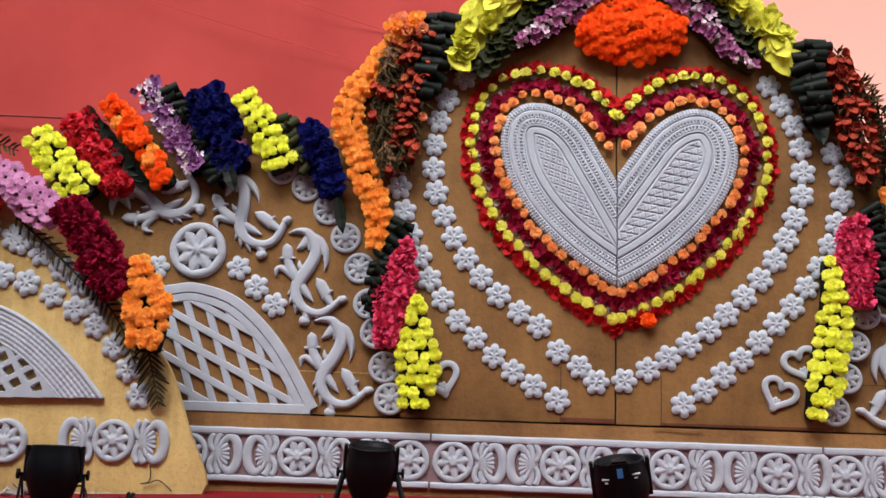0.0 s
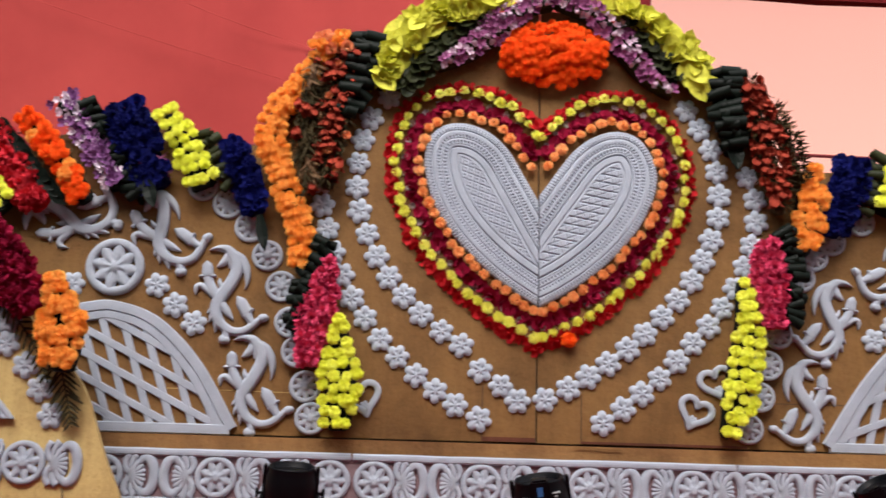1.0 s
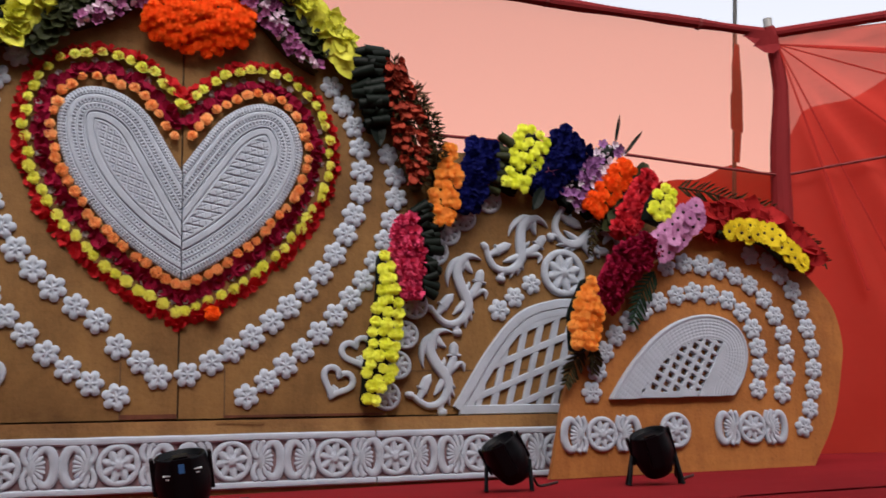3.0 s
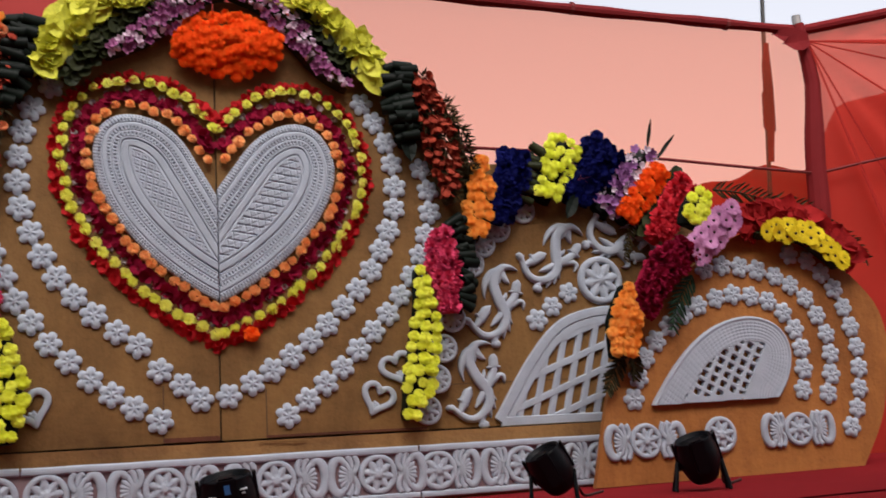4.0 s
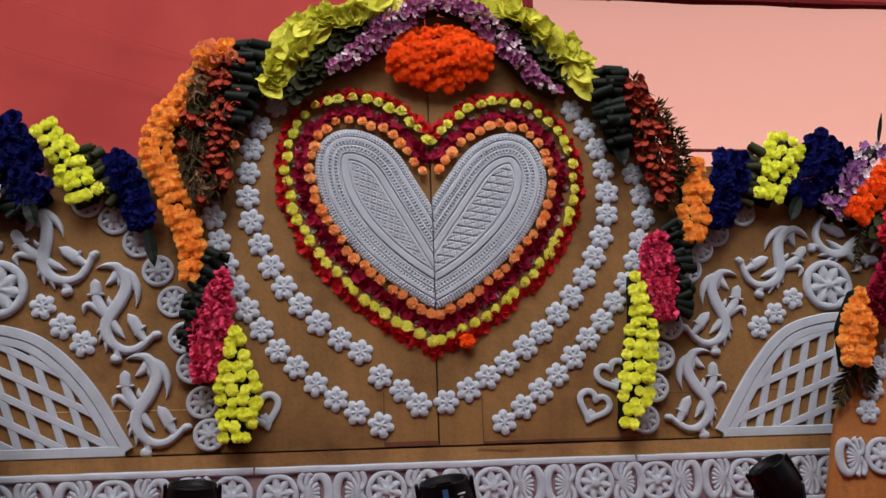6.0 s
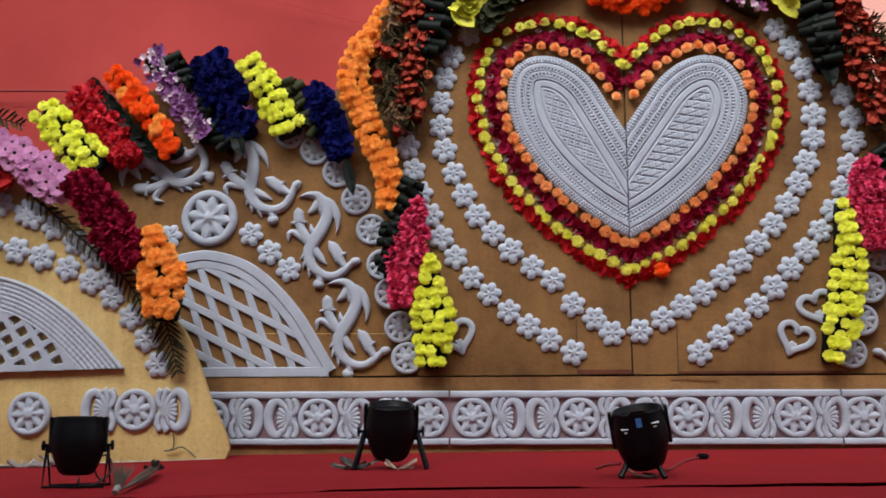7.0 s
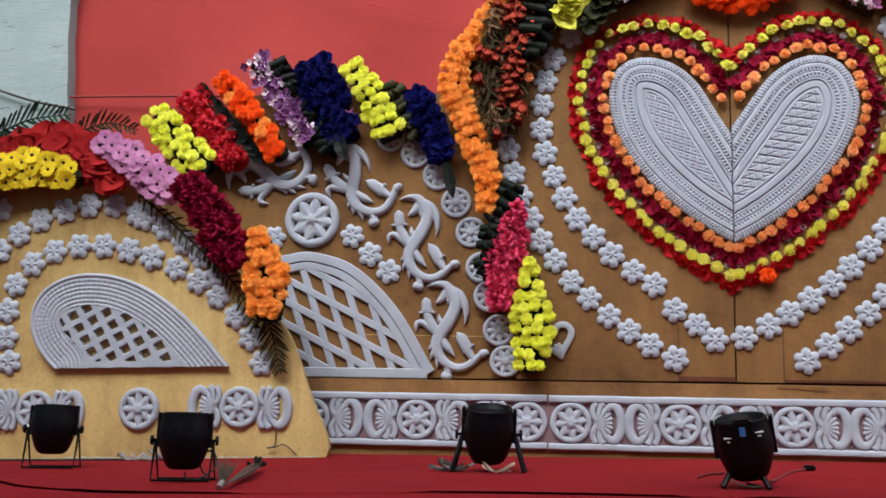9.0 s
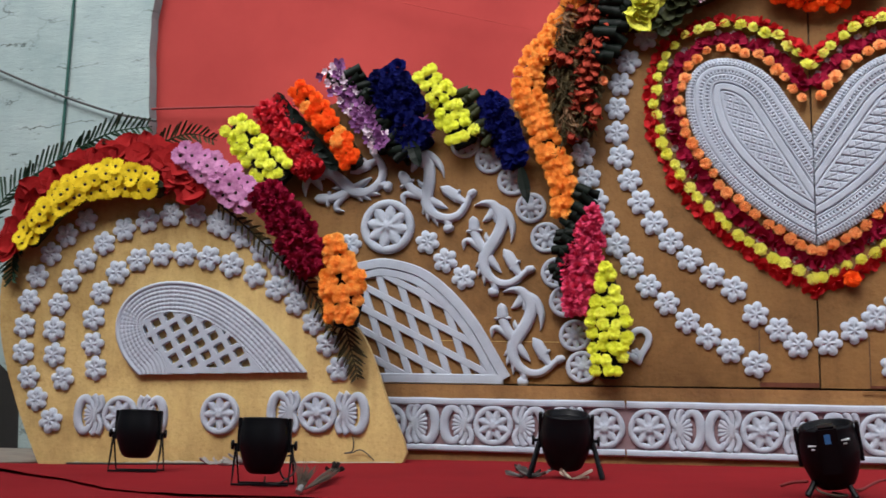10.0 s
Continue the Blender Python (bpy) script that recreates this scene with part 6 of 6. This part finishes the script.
garland("yellow_garland", "small bunch of lemon-yellow blooms above pink gerberas", [(2.61, 1.58), (2.56, 1.47), (2.53, 1.39)], (0.06, 0.095, 0.09), Q + 0.0, (("bloom", "rose", YELLOW, 1),), 0.0655, 0.0605, 0.045, H, seed=69, tilt=0.45)
garland("maroon_garland", "band of dark maroon carnations on the dome", [(2.45, 1.26), (2.27, 1.11), (2.15, 0.90)], (0.08, 0.10, 0.06), Q - 0.01, (("carnation", "carnation", MAROON, 1),), 0.066, 0.10, 0.05, H, seed=70, backing=MAROON)
garland("orange_garland", "drop of orange blooms at the dome's corner", [(2.07, 1.06), (2.03, 0.86), (2.01, 0.67)], (0.025, 0.105, 0.075), Q - 0.03, (("bloom", "rose", ORANGE, 1),), 0.060, 0.064, 0.05, H, seed=71, tilt=0.45)


LEAFLETS = {}


def leaflet_mesh(material):
    if material.name not in LEAFLETS:
        bm = bmesh.new()
        blade(bm, Matrix.Identity(4), 1.0, 1.0, 0.12, 0.15, 0, 0.1, 4, random.Random(3))
        LEAFLETS[material.name] = mesh_of("leaflet", bm, material)
    return LEAFLETS[material.name]


def frond(spine, y, wide, material, label, pairs=22, seed=1, both=True):
    """A palm leaf: a rib and narrow leaflets on both sides, or on one."""
    r = random.Random(seed)
    g = thing("palm_frond", (spine[0][0], y, spine[0][1]), label, "palm leaf", "palm fronds")
    ps = curve_points([(*p, 0) for p in spine], pairs)
    bm = bmesh.new()
    tube(bm, [Vector((p.x, y, p.y)) for p in ps], [0.007 * (1 - 0.7 * i / pairs) for i in range(pairs)], 5)
    part("rib", bm, material, g)
    for i, p in enumerate(ps[:-1]):
        d = (ps[i + 1] - ps[max(0, i - 1)]).normalized()
        a0 = math.atan2(d.y, d.x)
        w = wide * (0.55 + 0.45 * math.sin(math.pi * min(1, 0.2 + i / pairs)))
        for s in ((-1, 1) if both else (1,)):
            a = a0 + s * (0.75 + r.uniform(-0.12, 0.12))
            m = Matrix.Translation((p.x, y - 0.004 * (i % 2), p.y)) @ Matrix.Rotation(radians(90), 4, "X") @ Matrix.Rotation(a, 4, "Z") @ Matrix.Rotation(r.uniform(-0.3, 0.3), 4, "X")
            shared("leaflet", leaflet_mesh(material), g, m @ Matrix.Diagonal((w * r.uniform(0.85, 1.1), 0.0072, 0.1, 1)))
    return g


for k, (sp, w, mat, both) in enumerate((([(-4.32, 1.16), (-4.19, 1.35), (-4.03, 1.46)], 0.12, PALM_GREEN, True), ([(-4.10, 1.41), (-3.90, 1.53), (-3.70, 1.62)], 0.12, PALM_GREEN, True), ([(-3.78, 1.59), (-3.58, 1.67), (-3.36, 1.69)], 0.11, PALM_GREEN, True), ([(-3.35, 1.58), (-3.15, 1.64), (-2.98, 1.60)], 0.09, PALM, True),
                                        ([(-4.1, 1.12), (-4.13, 0.98), (-4.12, 0.86)], 0.09, PALM_GREEN, True),
                                        ([(-2.95, 1.265), (-2.71, 1.065), (-2.49, 0.865)], 0.075, PALM, True), ([(-2.58, 0.98), (-2.40, 0.77), (-2.30, 0.57)], 0.075, PALM, True), ([(-2.27, 0.72), (-2.22, 0.55), (-2.17, 0.37)], 0.105, PALM, True),
                                        ([(2.72, 1.61), (2.93, 1.59), (3.17, 1.53)], 0.09, PALM, True), ([(3.08, 1.56), (3.30, 1.51), (3.50, 1.40)], 0.09, PALM, True), ([(3.44, 1.43), (3.60, 1.32), (3.72, 1.20)], 0.09, PALM, True),
                                        ([(2.52, 1.12), (2.42, 0.98), (2.36, 0.82)], 0.10, PALM_GREEN, True), ([(2.04, 0.70), (1.97, 0.58), (1.93, 0.50)], 0.085, PALM, True), ([(2.10, 0.72), (2.11, 0.63), (2.10, 0.56)], 0.06, PALM, True), ([(2.36, 1.5), (2.3, 1.35), (2.28, 1.25)], 0.05, OLIVE, True))):
    frond(sp, Q + 0.03 if k < 14 else V - 0.02, w, mat, "dried palm leaf tucked behind the flowers" if mat is not PALM_GREEN else "dark green palm leaf behind the flowers", 15, 80 + k, both)

# loose pointed leaves and stems that stick out of the bands
def sprig(x, z, y, a, long, wide, material, label):
    bm = bmesh.new()
    blade(bm, Matrix.Translation((x, y, z)) @ Matrix.Rotation(radians(90), 4, "X") @ Matrix.Rotation(a, 4, "Z"), long, wide, 0.02, 0.012, 0, 0.1, 5, rng)
    tagged(part("leaf", bm, material), label, "leaf", "loose leaves")


for x, z, a, long, wide in ((-2.0, 1.62, -1.2, 0.16, 0.035), (-1.42, 1.46, -1.35, 0.2, 0.03), (1.98, 1.62, -2.1, 0.16, 0.035), (2.47, 1.93, 1.4, 0.16, 0.012), (2.53, 1.86, 0.9, 0.18, 0.012), (1.0, 1.98, -1.5, 0.2, 0.045), (-1.04, 2.08, -1.9, 0.16, 0.03)):
    sprig(x, z, -0.09, a, long, wide, DARK_LEAF_GAP_SHADE, "dark pointed leaf sticking out of a flower band")

# ---------------------------------------------------------------- stage lamps and odds and ends on the floor
def lathe(bm, prof, n=24, m=Matrix.Identity(4)):
    rings = [[bm.verts.new(m @ Vector((r * math.cos(2 * math.pi * k / n), r * math.sin(2 * math.pi * k / n), z))) for k in range(n)] for r, z in prof]
    for a, b in zip(rings, rings[1:]):
        for k in range(n):
            bm.faces.new((a[k], a[(k + 1) % n], b[(k + 1) % n], b[k])).smooth = True
    return rings


def par_can(x, y, tip, roll, face, size, axis, label, feet, box_behind=False):
    """A squat black stage lamp on a yoke. tip: leans it back, roll: sideways, face: turns it about, axis: height of its pivots."""
    z = floor_z(x, y)
    g = thing("stage_lamp", (0, 0, 0), label, "stage lamp", "stage lamps")
    m = Matrix.Translation((0, 0, axis)) @ Matrix.Rotation(tip, 4, "X") @ Matrix.Rotation(roll, 4, "Y")
    bm = bmesh.new()
    lathe(bm, [(0.0, -0.124), (0.040, -0.124), (0.058, -0.120), (0.073, -0.108), (0.085, -0.085), (0.094, -0.060), (0.1035, -0.030), (0.109, 0.0), (0.110, 0.03), (0.106, 0.075), (0.099, 0.108), (0.100, 0.113), (0.096, 0.118), (0.088, 0.112), (0.084, 0.06), (0.0, 0.058)], 28, m)
    housing = part("housing", bm, BLACK, g, "black lamp housing")
    bm = bmesh.new()
    lathe(bm, [(0.0, 0.092), (0.082, 0.094), (0.086, 0.088), (0.086, 0.07)], 24, m)
    part("lens", bm, LENS, housing, "dark glass lens")
    for s in (-1, 1):
        bm = bmesh.new()
        box(bm, -0.008, 0.008, -0.016, 0.016, -0.03, 0.118)
        bmesh.ops.bevel(bm, geom=bm.edges[:], offset=0.003, segments=1, affect="EDGES")
        bmesh.ops.transform(bm, matrix=m @ Matrix.Translation((s * 0.110, 0, 0)), verts=bm.verts)
        clip = part("side_clip", bm, BLACK, g)
        if box_behind:
            continue
        bm = bmesh.new()
        lathe(bm, [(0.0, 0.0), (0.007, 0.0), (0.007, 0.020), (0.021, 0.022), (0.021, 0.032), (0.0, 0.032)], 12, Matrix.Translation((s * 0.112, 0, axis)) @ Matrix.Rotation(s * math.pi / 2, 4, "Y"))
        part("knob", bm, BLACK, clip, "black tightening knob")
    if feet == "frame":
        bm = bmesh.new()
        tube(bm, [(-0.124, 0.0, axis), (-0.124, -0.03, 0.10), (-0.122, -0.07, 0.010), (0.122, -0.07, 0.010), (0.124, -0.03, 0.10), (0.124, 0.0, axis)], 0.0055, 6)
        part("yoke", bm, BLACK, g, "thin black wire yoke standing on the carpet")
        bm = bmesh.new()
        tube(bm, [(-0.124, 0.0, axis), (-0.123, 0.08, 0.008), (0.123, 0.08, 0.008), (0.124, 0.0, axis)], 0.0055, 6)
        part("yoke", bm, BLACK, g, "thin black wire yoke standing on the carpet")
    else:
        for s in (-1, 1):
            for t in (-1, 1):
                bm = bmesh.new()
                top = (s * 0.112, 0.0, axis) if feet > 0.1 else (s * 0.05, 0.0, axis * 0.5)
                tube(bm, [top, (s * (0.4 * top[0] * s + 0.6 * feet), t * 0.035, top[2] * 0.4), (s * feet, t * 0.05, 0.006)], [0.011, 0.010, 0.011], 8)
                part("leg", bm, BLACK, g)
    if box_behind:
        bm = bmesh.new()
        box(bm, -0.036, 0.036, -0.122, -0.05, -0.05, 0.132)
        bmesh.ops.bevel(bm, geom=bm.edges[:], offset=0.008, segments=2, affect="EDGES")
        bmesh.ops.transform(bm, matrix=m, verts=bm.verts)
        part("driver_box", bm, BLACK, g, "black driver box on the lamp's side")
    for o in g.children:
        o.matrix_parent_inverse = Matrix.Identity(4)
    g.matrix_basis = Matrix.Translation((x, y, z)) @ Matrix.Rotation(face, 4, "Z") @ Matrix.Scale(size, 4)
    return g, m


par_can(-2.845, -1.20, radians(-4), 0, 0.25, 0.81, 0.195, "black stage lamp on a wire yoke facing up", "frame")
par_can(-2.10, -1.64, radians(-3), 0, 0.2, 0.82, 0.175, "black stage lamp on a wire yoke with a cable loop", "frame")
par_can(-1.088, -0.99, radians(12), radians(2), 0.05, 0.93, 0.160, "black stage lamp leaning forward on splayed legs", 0.155)
lampD, lampD_m = par_can(-0.155, -1.48, radians(12), radians(-8), -0.1, 0.88, 0.158, "black stage lamp with a small blue sticker", 0.085, True)
par_can(1.34, -0.88, radians(18), radians(-26), -0.4, 0.85, 0.165, "black stage lamp tilted sideways", 0.12, True)
par_can(2.02, -1.0, radians(16), radians(-15), -0.4, 0.87, 0.165, "black stage lamp tilted before the orange dome", 0.14, True)
BLUE = plain("blue_sticker", (0.03, 0.14, 0.36), 0.5)
PALE_GREY = plain("pale_mark", (0.5, 0.52, 0.55), 0.5)


def stuck(name, material, label, x0, x1, y0, y1, z0, z1):
    bm = bmesh.new()
    box(bm, x0, x1, y0, y1, z0, z1)
    bmesh.ops.bevel(bm, geom=bm.edges[:], offset=min(x1 - x0, y1 - y0, z1 - z0) * 0.2, segments=2, affect="EDGES")
    bmesh.ops.transform(bm, matrix=lampD_m, verts=bm.verts)
    ob = part(name, bm, material, None, label)
    ob.parent = next(o for o in lampD.children if o.name.startswith("driver_box"))


stuck("sticker", BLUE, "small blue sticker", -0.011, 0.011, -0.124, -0.121, 0.070, 0.106)
stuck("mark", PALE_GREY, "pale maker's mark", -0.072, -0.044, -0.100, -0.080, 0.060, 0.064)
stuck("mark", PALE_GREY, "pale maker's mark", -0.062, -0.050, -0.100, -0.084, 0.046, 0.051)
stuck("mark", PALE_GREY, "pale maker's mark", 0.046, 0.076, -0.100, -0.078, 0.072, 0.076)
stuck("mark", PALE_GREY, "pale maker's mark", 0.052, 0.066, -0.100, -0.082, 0.058, 0.062)


def wire(ps, r, label, name="cable", mat=None):
    bm = bmesh.new()
    tube(bm, curve_points(ps, 40), r, 6)
    tagged(part(name, bm, mat or WIRE), label, "cable", "floor cables")


def fl(x, y, up=0.008):
    return (x, y, floor_z(x, y) + up)


wire([fl(-2.10, -1.62, 0.03), fl(-2.08, -1.66, 0.012), fl(-2.03, -1.66, 0.014), fl(-1.99, -1.62, 0.05), fl(-2.0, -1.60, 0.095), fl(-2.03, -1.60, 0.105), fl(-2.05, -1.61, 0.07), fl(-2.035, -1.62, 0.035), fl(-2.0, -1.64, 0.02)], 0.0035, "black cable looped beside a wire yoke")
wire([fl(-2.55, -0.50), fl(-2.9, -0.46), fl(-3.3, -0.40), fl(-3.7, -0.36)], 0.006, "black cable along the dome's foot")
wire([fl(-0.10, -1.46, 0.03), fl(-0.02, -1.2, 0.006), fl(0.10, -0.80, 0.004), fl(0.19, -0.64, 0.008)], 0.005, "red-brown cable running to a plug", mat=ROPE)
wire([fl(-0.31, -1.42, 0.03), fl(-0.27, -1.45, 0.045), fl(-0.23, -1.48, 0.05)], 0.006, "short cable end beside a lamp", mat=ROPE)
wire([fl(-0.19, -1.46, 0.07), fl(-0.205, -1.50, 0.03), fl(-0.16, -1.52, 0.012), fl(-0.11, -1.50, 0.01), fl(-0.15, -1.46, 0.016)], 0.004, "pale twisted wire under a lamp", mat=STRAW)
wire([fl(1.42, -0.86, 0.08), fl(1.50, -0.8, 0.05), fl(1.56, -0.74, 0.01), fl(1.75, -0.55)], 0.006, "short black cable behind a tilted lamp")
wire([fl(2.10, -0.98, 0.08), fl(2.17, -0.94, 0.09), fl(2.2, -0.9, 0.03), fl(2.30, -0.8, 0.01), fl(2.5, -0.6)], 0.006, "short black cable behind a tilted lamp")
bm = bmesh.new()
box(bm, 0.185, 0.235, -0.64, -0.60, floor_z(0.2, -0.62), floor_z(0.2, -0.62) + 0.024)
bmesh.ops.bevel(bm, geom=bm.edges[:], offset=0.006, segments=2, affect="EDGES")
tagged(part("plug", bm, BLACK), "small black plug at a cable's end", "plug")
wire([(-2.197, -0.304, 0.10), (-2.188, -0.314, 0.067), (-2.193, -0.316, 0.028), (-2.232, -0.318, 0.018), (-2.19, -0.322, 0.022), (-2.155, -0.316, 0.036), (-2.121, -0.318, 0.022), (-2.08, -0.32, -0.012)], 0.003, "thin black wire hanging from the dome board")
wire([(-4.70, 0.88, 4.2), (-4.70, 0.885, 3.0), (-4.71, 0.885, 1.5)], 0.010, "green cable down the house wall", mat=plain("green_cable", (0.006, 0.075, 0.055), 0.7))
wire([(-5.6, 0.86, 2.66), (-4.9, 0.86, 2.36), (-4.35, 0.86, 2.16), (-4.0, 0.86, 2.08)], 0.009, "black wire sagging before the house wall")

# a straw hand brush lying beside a lamp
brush = thing("hand_brush", fl(-1.86, -1.90), "grey straw hand brush tied with string", "brush")
bm = bmesh.new()
base = Vector(fl(-1.86, -1.90, 0.012))
for k in range(90):
    a = rng.uniform(-0.32, 0.42)
    way = Vector((math.sin(a), rng.uniform(0.1, 0.9), math.cos(a) * 0.8)).normalized()
    tube(bm, [base + Vector((rng.uniform(-0.010, 0.010), 0, 0)), base + way * rng.uniform(0.06, 0.11)], [0.0016, 0.0007], 4, False)
part("bristles", bm, STRAW, brush)["kind"] = "stuff"
bm = bmesh.new()
tube(bm, [Vector(fl(-1.86, -1.92, 0.010)), Vector(fl(-1.86, -1.89, 0.024))], [0.010, 0.012], 10)
part("string", bm, METAL, brush, "pale string round the straw")
bm = bmesh.new()
for k in range(30):
    d = Vector((rng.uniform(-0.02, 0.02), rng.uniform(-0.03, 0.03), rng.uniform(0, 0.02)))
    tube(bm, [Vector(fl(-1.855, -1.88, 0.014)), Vector(fl(-1.90, -1.55, 0.02)) + d, Vector(fl(-1.965, -1.25, 0.022)) + d], [0.002, 0.0016, 0.001], 4, False)
part("straw", bm, STRAW, brush, "long dark straw of the brush")["kind"] = "stuff"
bm = bmesh.new()
for k in range(14):
    blade(bm, Matrix.Translation(fl(-1.975, -1.21, 0.02)) @ Matrix.Rotation(rng.random() * 6.28, 4, "Z") @ Matrix.Rotation(-rng.uniform(-0.2, 1.2), 4, "Y"), 0.04, 0.010, 0.01, 0.01, 0, 0.5, 2, rng)
part("knot", bm, WIRE, brush, "dark frayed knot")["kind"] = "stuff"
def crumple(x, y, wide, deep, count, material, label, category, seed):
    """A heap of thin folded flakes."""
    r = random.Random(seed)
    bm = bmesh.new()
    for k in range(count):
        at = fl(x + r.uniform(-wide, wide), y + r.uniform(-deep, deep), 0.002 + 0.005 * r.random())
        blade(bm, Matrix.Translation(at) @ Matrix.Rotation(r.uniform(-0.5, 0.5) + (3.14 if k % 2 else 0), 4, "Z") @ Matrix.Rotation(-r.uniform(-0.1, 0.5), 4, "Y") @ Matrix.Rotation(r.uniform(-0.8, 0.8), 4, "X"), r.uniform(0.04, 0.09), r.uniform(0.004, 0.010), 0.01, 0.012, 0, 0.7, 4, r)
    tagged(part("scrap", bm, material), label, category, kind="stuff")


crumple(-2.72, -0.50, 0.13, 0.05, 30, PLASTIC, "twisted strip of clear plastic at the dome's foot", "scrap", 4)
crumple(-1.235, -1.0, 0.045, 0.03, 16, METAL_DULL, "crumpled grey foil scrap beside a lamp", "scrap", 5)
crumple(-1.06, -1.06, 0.012, 0.008, 4, PAPER, "small pale paper scrap under a lamp", "scrap", 6)

# torn pale edge along the foot of the yellow-brown dome
bm = bmesh.new()
foot, ragged = [], []
for i in range(150):
    x = -3.72 + 1.74 * i / 149
    zb = floor_z(x, -0.31) + 0.003
    foot.append((x, zb))
    ragged.append((x, zb + 0.004 + 0.016 * abs(noise.noise((x * 14, 1, 3))) + 0.012 * max(0, noise.noise((x * 3.1, 5, 1)))))
slab(bm, foot + ragged[::-1], 0.004, -0.3075)
tagged(part("torn_edge", bm, PAPER), "torn pale paper edge along the yellow-brown board's foot", "board edge")
